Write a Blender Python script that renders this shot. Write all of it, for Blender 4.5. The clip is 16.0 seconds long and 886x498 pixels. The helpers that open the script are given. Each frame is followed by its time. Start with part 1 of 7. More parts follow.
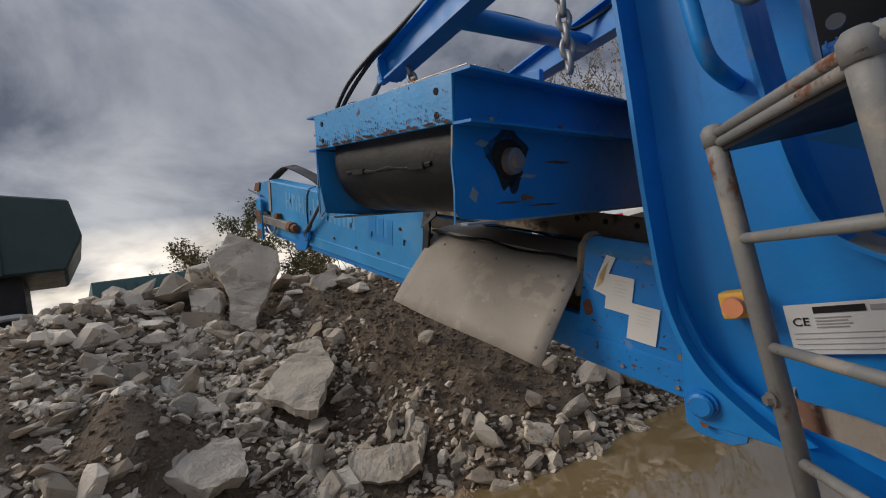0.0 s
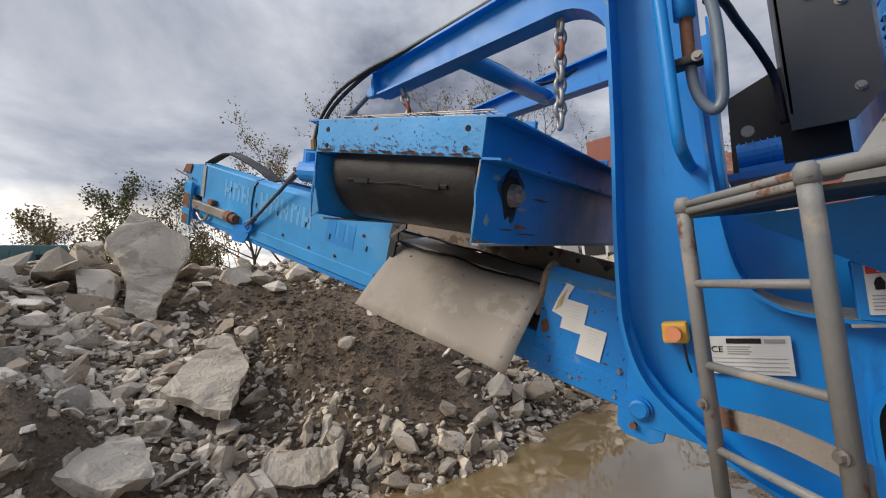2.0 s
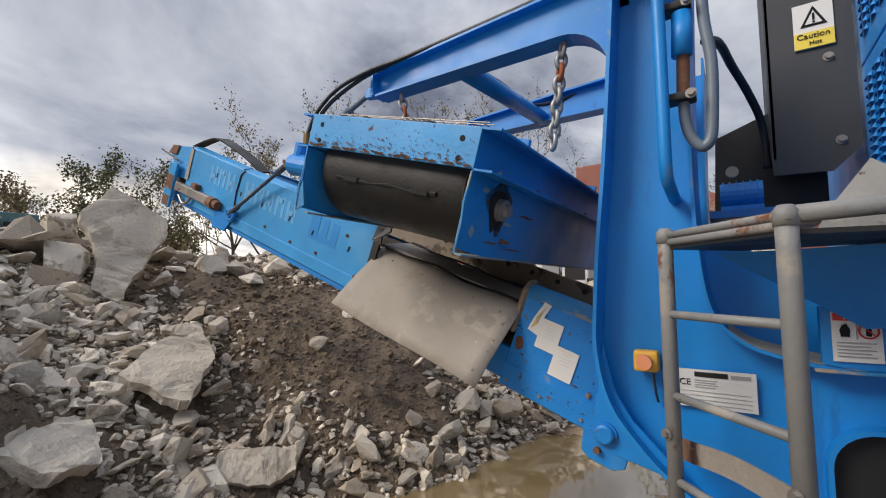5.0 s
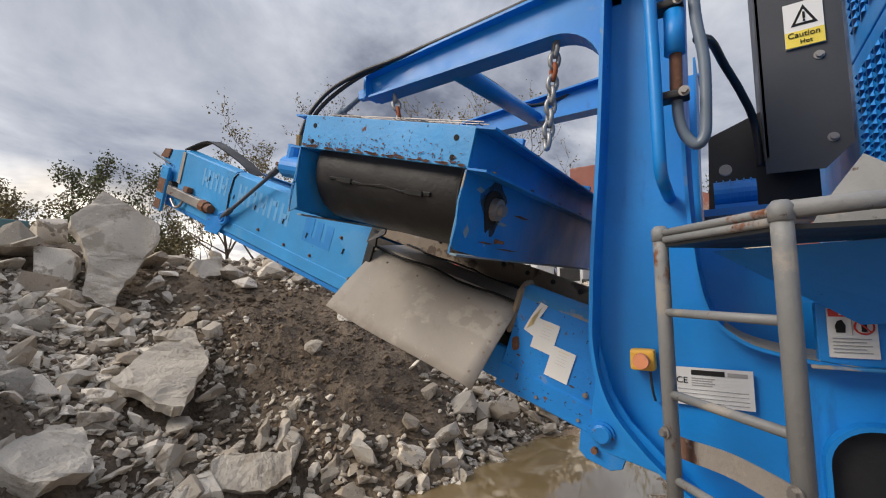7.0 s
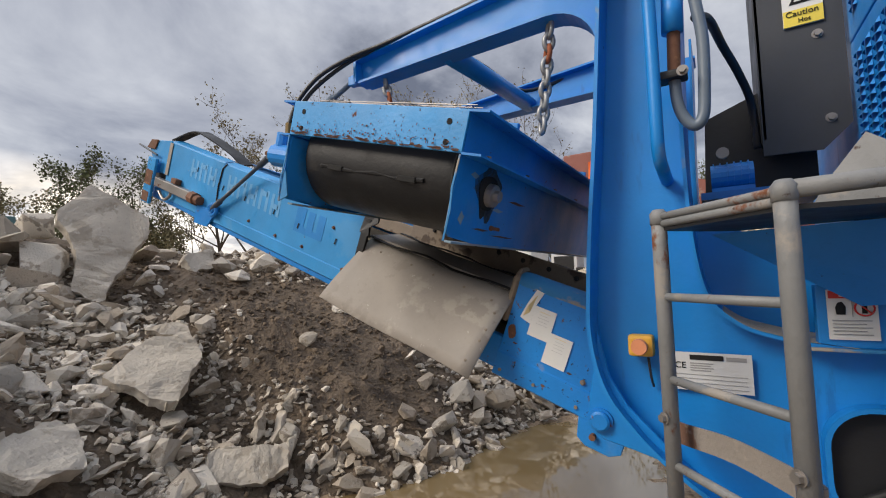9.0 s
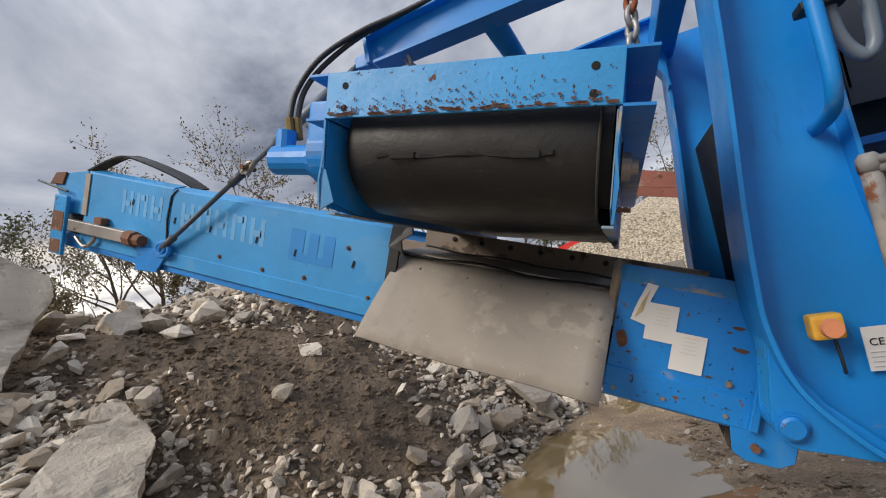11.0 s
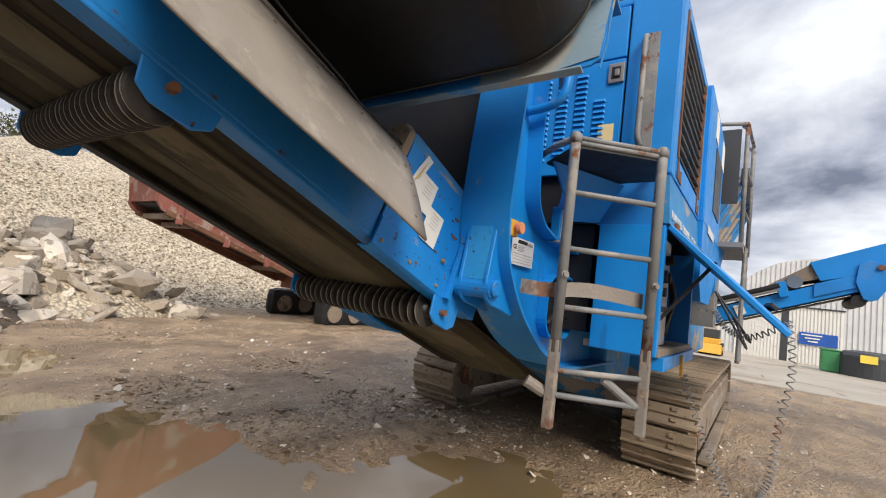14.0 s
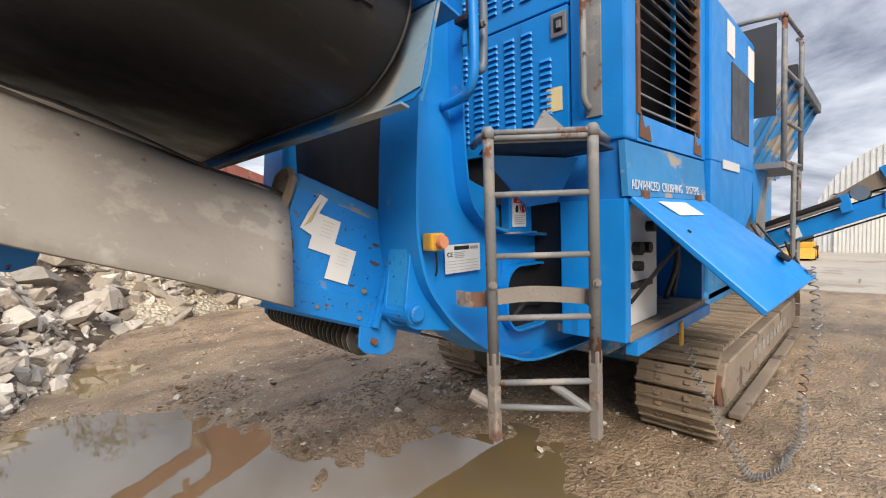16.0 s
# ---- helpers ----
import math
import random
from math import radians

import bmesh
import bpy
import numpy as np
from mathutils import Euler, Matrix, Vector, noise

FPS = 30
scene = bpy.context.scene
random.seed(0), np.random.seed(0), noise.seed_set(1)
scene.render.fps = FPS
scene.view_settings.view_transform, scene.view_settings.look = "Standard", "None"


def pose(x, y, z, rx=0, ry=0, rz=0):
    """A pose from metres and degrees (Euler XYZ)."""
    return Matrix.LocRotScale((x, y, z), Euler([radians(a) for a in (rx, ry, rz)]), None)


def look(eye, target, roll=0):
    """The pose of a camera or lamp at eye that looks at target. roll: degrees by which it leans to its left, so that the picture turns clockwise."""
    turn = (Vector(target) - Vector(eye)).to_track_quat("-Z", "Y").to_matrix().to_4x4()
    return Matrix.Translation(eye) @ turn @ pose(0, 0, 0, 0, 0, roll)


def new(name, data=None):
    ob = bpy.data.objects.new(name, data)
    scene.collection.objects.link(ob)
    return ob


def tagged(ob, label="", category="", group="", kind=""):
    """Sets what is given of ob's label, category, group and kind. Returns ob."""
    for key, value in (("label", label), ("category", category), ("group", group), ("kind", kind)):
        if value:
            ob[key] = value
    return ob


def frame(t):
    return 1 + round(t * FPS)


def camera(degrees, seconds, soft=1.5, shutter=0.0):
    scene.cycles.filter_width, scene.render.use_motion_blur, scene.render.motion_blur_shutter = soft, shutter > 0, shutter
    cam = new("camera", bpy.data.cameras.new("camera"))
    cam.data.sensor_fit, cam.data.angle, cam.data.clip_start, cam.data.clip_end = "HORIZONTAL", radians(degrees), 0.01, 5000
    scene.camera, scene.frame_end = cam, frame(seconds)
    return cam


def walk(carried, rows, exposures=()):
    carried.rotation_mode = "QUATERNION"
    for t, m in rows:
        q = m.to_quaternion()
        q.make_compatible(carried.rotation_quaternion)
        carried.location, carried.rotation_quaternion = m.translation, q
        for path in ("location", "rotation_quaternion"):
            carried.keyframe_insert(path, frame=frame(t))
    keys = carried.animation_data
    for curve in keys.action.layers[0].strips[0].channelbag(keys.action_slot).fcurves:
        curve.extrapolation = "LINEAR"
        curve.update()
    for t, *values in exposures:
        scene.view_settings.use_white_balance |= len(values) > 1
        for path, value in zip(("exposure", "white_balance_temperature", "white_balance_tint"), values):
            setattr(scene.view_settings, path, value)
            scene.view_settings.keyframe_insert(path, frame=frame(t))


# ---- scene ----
cam = camera(90.5, 16.0, soft=1.1)
PATH = [
    (0, (0.144, 0.624, 1.683), (-1.547, 2.084, 1.842), -12.0),
    (0.5, (0.131, 0.441, 1.744), (-1.384, 2.087, 1.879), -4.4),
    (1, (0.045, 0.287, 1.747), (-1.364, 2.023, 1.879), -3.7),
    (1.5, (0.026, 0.239, 1.738), (-1.334, 2.014, 1.882), -5.7),
    (2, (0.000, 0.228, 1.735), (-1.308, 2.042, 1.877), -5.8),
    (2.5, (-0.003, 0.235, 1.727), (-1.284, 2.069, 1.861), -4.7),
    (3, (0.000, 0.231, 1.725), (-1.261, 2.076, 1.864), -2.5),
    (3.5, (-0.007, 0.232, 1.725), (-1.253, 2.087, 1.873), -1.2),
    (4, (-0.003, 0.232, 1.725), (-1.241, 2.091, 1.888), -0.3),
    (6.5, (-0.009, 0.243, 1.721), (-1.224, 2.113, 1.924), -0.6),
    (7, (-0.011, 0.245, 1.717), (-1.221, 2.119, 1.921), -0.8),
    (7.5, (-0.016, 0.245, 1.716), (-1.219, 2.125, 1.916), -0.9),
    (8, (-0.013, 0.254, 1.716), (-1.207, 2.139, 1.911), -1.0),
    (10.3, (-0.233, 0.409, 1.699), (-1.384, 2.325, 1.837), -5.1),
    (10.5, (-0.364, 0.449, 1.708), (-1.488, 2.380, 1.875), -6.6),
    (11, (-0.805, 0.364, 1.748), (-1.623, 2.438, 1.967), -10.1),
    (11.5, (-1.269, 0.234, 1.814), (-1.786, 2.396, 2.091), -10.8),
    (12, (-1.659, 0.324, 1.821), (-1.760, 2.520, 2.252), -9.0),
    (12.3, (-1.800, 0.517, 1.746), (-1.262, 2.662, 2.102), -7.4),
    (12.5, (-1.863, 0.653, 1.665), (-0.978, 2.701, 1.869), -3.7),
    (12.7, (-1.893, 0.816, 1.521), (-0.744, 2.734, 1.667), 1.4),
    (13, (-1.982, 1.002, 1.267), (-0.552, 2.719, 1.413), 11.5),
    (13.5, (-2.037, 1.089, 1.146), (-0.326, 2.512, 1.391), 11.2),
    (14, (-2.028, 1.098, 1.141), (-0.232, 2.420, 1.343), 7.3),
    (14.5, (-2.001, 1.085, 1.133), (-0.196, 2.404, 1.285), 6.5),
    (15, (-1.953, 1.064, 1.095), (-0.155, 2.396, 1.163), 6.4),
    (15.5, (-1.920, 0.988, 1.149), (-0.263, 2.495, 1.113), -1.0),
    (16, (-1.588, 0.671, 1.519), (-0.008, 2.253, 1.399), -1.8),
]
walk(cam, [(t, look(eye, target, roll)) for t, eye, target, roll in PATH],
     exposures=[(0, -0.66), (0.5, -0.24), (1.0, -0.02), (6.5, 0.03), (10.3, -0.01), (12.0, 0.03), (12.7, 0.3), (13.2, 0.46), (14.0, 0.36), (15, 0.26), (15.5, 0.31), (16, 0.48)])

# ---- light ----
SUN_AZ, SUN_EL = 232.0, 38.0
world = bpy.data.worlds.new("overcast")
scene.world = world
world.use_nodes = True


def build_world():
    nt = world.node_tree
    nt.nodes.clear()
    out = nt.nodes.new("ShaderNodeOutputWorld")
    bg = nt.nodes.new("ShaderNodeBackground")
    sky = nt.nodes.new("ShaderNodeTexSky")
    sky.sky_type = "NISHITA"
    sky.sun_disc = False
    sky.sun_elevation = radians(SUN_EL)
    sky.sun_rotation = radians(90 - SUN_AZ)
    sky.dust_density = 2.0
    co = nt.nodes.new("ShaderNodeTexCoord")
    sep = nt.nodes.new("ShaderNodeSeparateXYZ")
    nt.links.new(co.outputs["Generated"], sep.inputs[0])
    # clouds lie on a flat layer: the direction over its height gives the place in it
    up = nt.nodes.new("ShaderNodeMath")
    up.operation = "ADD"
    up.inputs[1].default_value = 0.26
    nt.links.new(sep.outputs["Z"], up.inputs[0])
    mx = nt.nodes.new("ShaderNodeMath")
    mx.operation = "MAXIMUM"
    mx.inputs[1].default_value = 0.05
    nt.links.new(up.outputs[0], mx.inputs[0])
    comb = nt.nodes.new("ShaderNodeCombineXYZ")
    for k in ("X", "Y"):
        d = nt.nodes.new("ShaderNodeMath")
        d.operation = "DIVIDE"
        nt.links.new(sep.outputs[k], d.inputs[0])
        nt.links.new(mx.outputs[0], d.inputs[1])
        nt.links.new(d.outputs[0], comb.inputs[k])
    n1 = nt.nodes.new("ShaderNodeTexNoise")
    n1.inputs["Scale"].default_value = 1.25
    n1.inputs["Detail"].default_value = 10
    n1.inputs["Roughness"].default_value = 0.57
    n1.inputs["Distortion"].default_value = 0.35
    nt.links.new(comb.outputs[0], n1.inputs["Vector"])
    ramp = nt.nodes.new("ShaderNodeValToRGB")
    e = ramp.color_ramp.elements
    e[0].position, e[0].color = 0.38, (0.165, 0.185, 0.245, 1)
    e[1].position, e[1].color = 0.66, (0.82, 0.84, 0.88, 1)
    mid = e.new(0.5)
    mid.color = (0.44, 0.465, 0.54, 1)
    nt.links.new(n1.outputs["Fac"], ramp.inputs[0])
    # the low sun brightens the cloud round it
    dot = nt.nodes.new("ShaderNodeVectorMath")
    dot.operation = "DOT_PRODUCT"
    az, el = radians(166), radians(4.0)
    dot.inputs[1].default_value = (math.cos(az) * math.cos(el), math.sin(az) * math.cos(el), math.sin(el))
    nt.links.new(co.outputs["Generated"], dot.inputs[0])
    pw = nt.nodes.new("ShaderNodeMapRange")
    pw.inputs["From Min"].default_value = 0.90
    pw.inputs["From Max"].default_value = 1.0
    pw.inputs["To Min"].default_value = 0.0
    pw.inputs["To Max"].default_value = 1.9
    pw.interpolation_type = "SMOOTHERSTEP"
    nt.links.new(dot.outputs["Value"], pw.inputs["Value"])
    n2 = nt.nodes.new("ShaderNodeTexNoise")
    n2.inputs["Scale"].default_value = 2.2
    n2.inputs["Detail"].default_value = 8
    nt.links.new(comb.outputs[0], n2.inputs["Vector"])
    gm = nt.nodes.new("ShaderNodeMath")
    gm.operation = "MULTIPLY"
    low = nt.nodes.new("ShaderNodeMapRange")
    low.inputs["From Min"].default_value = 0.23
    low.inputs["From Max"].default_value = 0.10
    nt.links.new(sep.outputs["Z"], low.inputs["Value"])
    streak = nt.nodes.new("ShaderNodeMapRange")
    streak.inputs["From Min"].default_value = 0.38
    streak.inputs["From Max"].default_value = 0.60
    streak.inputs["To Min"].default_value = 0.15
    nt.links.new(n2.outputs["Fac"], streak.inputs["Value"])
    both = nt.nodes.new("ShaderNodeMath")
    both.operation = "MULTIPLY"
    nt.links.new(low.outputs[0], both.inputs[0])
    nt.links.new(streak.outputs[0], both.inputs[1])
    nt.links.new(pw.outputs[0], gm.inputs[0])
    nt.links.new(both.outputs[0], gm.inputs[1])
    glow = nt.nodes.new("ShaderNodeMix")
    glow.data_type = "RGBA"
    glow.blend_type = "ADD"
    glow.inputs[7].default_value = (1.5, 1.3, 1.0, 1)
    nt.links.new(gm.outputs[0], glow.inputs[0])
    nt.links.new(ramp.outputs[0], glow.inputs[6])
    sk = nt.nodes.new("ShaderNodeMix")
    sk.data_type = "RGBA"
    sk.blend_type = "MIX"
    sk.inputs[0].default_value = 0.93
    sc = nt.nodes.new("ShaderNodeVectorMath")
    sc.operation = "SCALE"
    sc.inputs["Scale"].default_value = 0.12
    nt.links.new(sky.outputs[0], sc.inputs[0])
    nt.links.new(sc.outputs[0], sk.inputs[6])
    bank = nt.nodes.new("ShaderNodeVectorMath")
    bank.operation = "DOT_PRODUCT"
    ba, be = radians(156), radians(30)
    bank.inputs[1].default_value = (math.cos(ba) * math.cos(be), math.sin(ba) * math.cos(be), math.sin(be))
    nt.links.new(co.outputs["Generated"], bank.inputs[0])
    bw = nt.nodes.new("ShaderNodeMapRange")
    bw.interpolation_type = "SMOOTHSTEP"
    bw.inputs["From Min"].default_value = 0.91
    bw.inputs["From Max"].default_value = 1.0
    bw.inputs["To Max"].default_value = 0.34
    nt.links.new(bank.outputs["Value"], bw.inputs["Value"])
    dim = nt.nodes.new("ShaderNodeMix")
    dim.data_type = "RGBA"
    dim.blend_type = "MULTIPLY"
    dim.inputs[7].default_value = (0.42, 0.45, 0.55, 1)
    nt.links.new(bw.outputs[0], dim.inputs[0])
    nt.links.new(glow.outputs[2], dim.inputs[6])
    nt.links.new(dim.outputs[2], sk.inputs[7])
    nt.links.new(sk.outputs[2], bg.inputs[0])
    # an overcast sky is brightest overhead
    zen = nt.nodes.new("ShaderNodeMapRange")
    zen.inputs["From Min"].default_value = 0.5
    zen.inputs["From Max"].default_value = 1.0
    zen.inputs["To Min"].default_value = 1.0
    zen.inputs["To Max"].default_value = 2.2
    nt.links.new(sep.outputs["Z"], zen.inputs["Value"])
    nt.links.new(zen.outputs[0], bg.inputs[1])
    nt.links.new(bg.outputs[0], out.inputs[0])


build_world()
sun = new("sun", bpy.data.lights.new("sun", "SUN"))
sun.data.energy, sun.data.angle, sun.data.color = 2.9, radians(26), (1.0, 0.89, 0.76)
sun.matrix_world = look((0, 0, 30), (-math.cos(radians(SUN_AZ)) * 30, -math.sin(radians(SUN_AZ)) * 30, 30 - 30 * math.tan(radians(SUN_EL))))


# ---- materials ----
def material(name, base, rough=0.6, metal=0.0, spots=(), bump=0.15, bump_scale=60.0, vary=0.12, vary_scale=2.5, random_vary=0.0, coat=0.0, relief=0.01, cells=0.0, tint=()):
    """A node material: base colour, varied at two scales; spots: rows of (colour, threshold, scale, stretch, roughness) for wear and dirt."""
    m = bpy.data.materials.new(name)
    m.use_nodes = True
    nt = m.node_tree
    b = nt.nodes["Principled BSDF"]
    b.inputs["Metallic"].default_value = metal
    if coat:
        b.inputs["Coat Weight"].default_value = coat
        b.inputs["Coat Roughness"].default_value = 0.25
    co = nt.nodes.new("ShaderNodeTexCoord")
    geo = nt.nodes.new("ShaderNodeNewGeometry")

    def noise_node(scale, detail=4.0, stretch=(1, 1, 1), rough_=0.55):
        mp = nt.nodes.new("ShaderNodeMapping")
        mp.inputs["Scale"].default_value = stretch
        nt.links.new(co.outputs["Object"], mp.inputs[0])
        n = nt.nodes.new("ShaderNodeTexNoise")
        n.inputs["Scale"].default_value = scale
        n.inputs["Detail"].default_value = detail
        n.inputs["Roughness"].default_value = rough_
        nt.links.new(mp.outputs[0], n.inputs["Vector"])
        return n.outputs["Fac"]

    def mix(fac, a, c):
        x = nt.nodes.new("ShaderNodeMix")
        x.data_type = "RGBA"
        nt.links.new(fac, x.inputs[0])
        for sock, v in ((x.inputs[6], a), (x.inputs[7], c)):
            if isinstance(v, tuple):
                sock.default_value = (*v[:3], 1)
            else:
                nt.links.new(v, sock)
        return x.outputs[2]

    def span(sock, lo, hi, a=0.0, z=1.0):
        r = nt.nodes.new("ShaderNodeMapRange")
        for k, v in (("From Min", lo), ("From Max", hi), ("To Min", a), ("To Max", z)):
            r.inputs[k].default_value = v
        nt.links.new(sock, r.inputs["Value"])
        return r.outputs[0]

    lo = tuple(c * (1 - vary) for c in base)
    hi = tuple(min(1, c * (1 + vary)) for c in base)
    col = mix(span(noise_node(vary_scale), 0.3, 0.7), lo, hi)
    fine = noise_node(bump_scale, 6)
    dark = tuple(c * 0.72 for c in base)
    col = mix(span(fine, 0.55, 0.8, 0, min(1.0, 2.2 * vary)), col, dark)
    ro = span(noise_node(vary_scale * 3), 0.3, 0.7, max(0.05, rough - 0.1), min(1, rough + 0.1))
    if random_vary:
        oi = nt.nodes.new("ShaderNodeObjectInfo")
        ad = nt.nodes.new("ShaderNodeMath")
        ad.operation = "ADD"
        nt.links.new(oi.outputs["Random"], ad.inputs[0])
        nt.links.new(geo.outputs["Random Per Island"], ad.inputs[1])
        fr = nt.nodes.new("ShaderNodeMath")
        fr.operation = "FRACT"
        nt.links.new(ad.outputs[0], fr.inputs[0])
        hs = nt.nodes.new("ShaderNodeHueSaturation")
        nt.links.new(span(fr.outputs[0], 0, 1, 1 - random_vary, 1 + random_vary), hs.inputs["Value"])
        nt.links.new(col, hs.inputs["Color"])
        col = hs.outputs[0]
        if tint:
            k7 = nt.nodes.new("ShaderNodeMath")
            k7.operation = "MULTIPLY"
            k7.inputs[1].default_value = 7.31
            nt.links.new(fr.outputs[0], k7.inputs[0])
            f7 = nt.nodes.new("ShaderNodeMath")
            f7.operation = "FRACT"
            nt.links.new(k7.outputs[0], f7.inputs[0])
            col = mix(span(f7.outputs[0], 0.45, 0.8, 0.0, 0.7), col, tint)
    if cells:
        vo = nt.nodes.new("ShaderNodeTexVoronoi")
        vo.inputs["Scale"].default_value = cells
        vo.inputs["Randomness"].default_value = 1.0
        nt.links.new(co.outputs["Object"], vo.inputs["Vector"])
        bw = nt.nodes.new("ShaderNodeRGBToBW")
        nt.links.new(vo.outputs["Color"], bw.inputs[0])
        hv = nt.nodes.new("ShaderNodeHueSaturation")
        nt.links.new(span(bw.outputs[0], 0.1, 0.9, 0.84, 1.16), hv.inputs["Value"])
        nt.links.new(col, hv.inputs["Color"])
        col = mix(span(vo.outputs["Distance"], 0.45, 0.75), hv.outputs[0], tuple(c * 0.62 for c in base))
    for colour, cut, scale, stretch, r, *amount in spots:
        f = span(noise_node(scale, 7, stretch, 0.62), cut, cut + 0.045, 0.0, amount[0] if amount else 1.0)
        col = mix(f, col, colour)
        x = nt.nodes.new("ShaderNodeMix")
        nt.links.new(f, x.inputs[0])
        nt.links.new(ro, x.inputs[2])
        x.inputs[3].default_value = r
        ro = x.outputs[0]
    nt.links.new(col, b.inputs["Base Color"])
    nt.links.new(ro, b.inputs["Roughness"])
    if bump:
        bp = nt.nodes.new("ShaderNodeBump")
        bp.inputs["Strength"].default_value = bump
        bp.inputs["Distance"].default_value = relief
        height = fine
        if cells:
            sub = nt.nodes.new("ShaderNodeMath")
            sub.operation = "SUBTRACT"
            nt.links.new(fine, sub.inputs[0])
            nt.links.new(vo.outputs["Distance"], sub.inputs[1])
            height = sub.outputs[0]
        nt.links.new(height, bp.inputs["Height"])
        nt.links.new(bp.outputs[0], b.inputs["Normal"])
    return m


RUST = (0.13, 0.05, 0.025)
DUST = (0.34, 0.30, 0.25)
M = {}
M["blue"] = material("blue_paint", (0.005, 0.222, 0.635), 0.42, spots=[((0.05, 0.27, 0.60), 0.60, 1.3, (1, 1, 1), 0.5, 0.22), (DUST, 0.66, 2.0, (1, 1, 2), 0.8, 0.22), ((0.008, 0.09, 0.33), 0.62, 3.6, (2, 2, 0.35), 0.5, 0.4), (RUST, 0.735, 13.0, (1, 1, 1.4), 0.85), ((0.05, 0.06, 0.08), 0.72, 46.0, (1, 1, 2.0), 0.7)], bump=0.08, vary=0.10)
M["blue_worn"] = material("worn_blue_paint", (0.008, 0.205, 0.60), 0.46, spots=[((0.13, 0.27, 0.47), 0.60, 2.2, (1, 1, 1), 0.7, 0.2), (RUST, 0.655, 17.0, (1, 1, 1.6), 0.9), ((0.02, 0.03, 0.05), 0.685, 34.0, (1, 1, 1.5), 0.8)], bump=0.12, vary=0.16)
M["blue_chipped"] = material("chipped_blue_paint", (0.006, 0.215, 0.63), 0.45, spots=[((0.13, 0.07, 0.045), 0.635, 19.0, (1, 1, 1), 0.9), ((0.02, 0.025, 0.035), 0.625, 42.0, (1, 1, 1), 0.8), (DUST, 0.68, 5.0, (1, 1, 1), 0.9, 0.35)], bump=0.15, vary=0.18)
# worn blue lightened: sunlight on the near conveyor panels is in the base colour
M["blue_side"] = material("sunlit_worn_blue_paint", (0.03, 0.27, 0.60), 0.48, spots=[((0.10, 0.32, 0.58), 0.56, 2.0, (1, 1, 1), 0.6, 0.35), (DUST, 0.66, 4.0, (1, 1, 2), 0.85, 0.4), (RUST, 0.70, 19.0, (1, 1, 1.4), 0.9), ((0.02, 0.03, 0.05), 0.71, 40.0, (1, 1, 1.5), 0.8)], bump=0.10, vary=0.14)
M["blue_rusty"] = material("rust_chipped_blue_paint", (0.022, 0.27, 0.62), 0.45, spots=[((0.12, 0.055, 0.038), 0.655, 15.0, (1, 1, 0.5), 0.9), ((0.05, 0.03, 0.028), 0.61, 48.0, (1, 1, 0.8), 0.9)], bump=0.12, vary=0.16)
M["blue_dusty"] = material("dusty_blue_paint", (0.03, 0.21, 0.46), 0.6, spots=[(DUST, 0.53, 2.4, (1, 1, 1.5), 0.85), (RUST, 0.68, 11.0, (1, 1, 1.6), 0.9)], bump=0.12, vary=0.18)
M["steel_skirt"] = material("dusty_grey_sheet", (0.315, 0.283, 0.245), 0.66, spots=[((0.46, 0.42, 0.36), 0.57, 3.2, (1, 1, 1), 0.75, 0.6), ((0.27, 0.24, 0.205), 0.57, 7.0, (1, 1, 1), 0.7, 0.6), ((0.52, 0.48, 0.42), 0.66, 26.0, (1, 1, 1), 0.8, 0.7), ((0.25, 0.21, 0.17), 0.70, 13.0, (1, 1, 1), 0.8)], bump=0.08, vary=0.12)
M["grey_steel"] = material("grey_painted_steel", (0.21, 0.215, 0.215), 0.55, spots=[((0.36, 0.32, 0.27), 0.57, 5.0, (1, 1, 1), 0.85, 0.6), ((0.17, 0.065, 0.03), 0.585, 6.0, (1, 1, 0.7), 0.9), ((0.07, 0.04, 0.03), 0.64, 17.0, (1, 1, 0.8), 0.9)], bump=0.2, vary=0.18)
M["bare_steel"] = material("bare_worn_steel", (0.30, 0.28, 0.26), 0.42, 0.6, spots=[(RUST, 0.63, 8.0, (1, 1, 1), 0.9)], bump=0.12)
M["chain"] = material("galvanised_chain", (0.33, 0.34, 0.35), 0.45, 0.55, spots=[((0.28, 0.07, 0.03), 0.66, 9.0, (1, 1, 1), 0.9)], bump=0.1)
M["rust"] = material("rusty_iron", (0.15, 0.07, 0.04), 0.85, spots=[((0.28, 0.14, 0.07), 0.58, 9.0, (1, 1, 1), 0.9)], bump=0.3, vary=0.3)
M["rubber"] = material("black_belt_rubber", (0.0075, 0.0075, 0.008), 0.5, spots=[((0.022, 0.020, 0.018), 0.60, 3.0, (1, 3, 1), 0.65, 0.8), ((0.035, 0.032, 0.028), 0.66, 9.0, (0.5, 2, 2), 0.7, 0.7)], bump=0.15, vary=0.25)
M["hose"] = material("black_hose", (0.022, 0.022, 0.024), 0.45, bump=0.1, vary=0.2)
# near-black: dark steel parts, and shade painted into hollows and a far stringer
M["dark"] = material("dark_steel_and_shade", (0.010, 0.0105, 0.012), 0.6, bump=0.1, vary=0.2)
M["guard"] = material("heat_guard_grey", (0.045, 0.048, 0.054), 0.5, spots=[((0.15, 0.08, 0.03), 0.66, 2.4, (2, 2, 0.6), 0.8)], bump=0.05)
M["beltmud"] = material("muddy_belt", (0.20, 0.163, 0.10), 0.75, spots=[((0.045, 0.038, 0.028), 0.52, 1.5, (0.10, 2.6, 1), 0.8, 0.9), ((0.10, 0.08, 0.052), 0.56, 6.0, (0.4, 1, 1), 0.85, 0.7)], bump=0.2, vary=0.25)
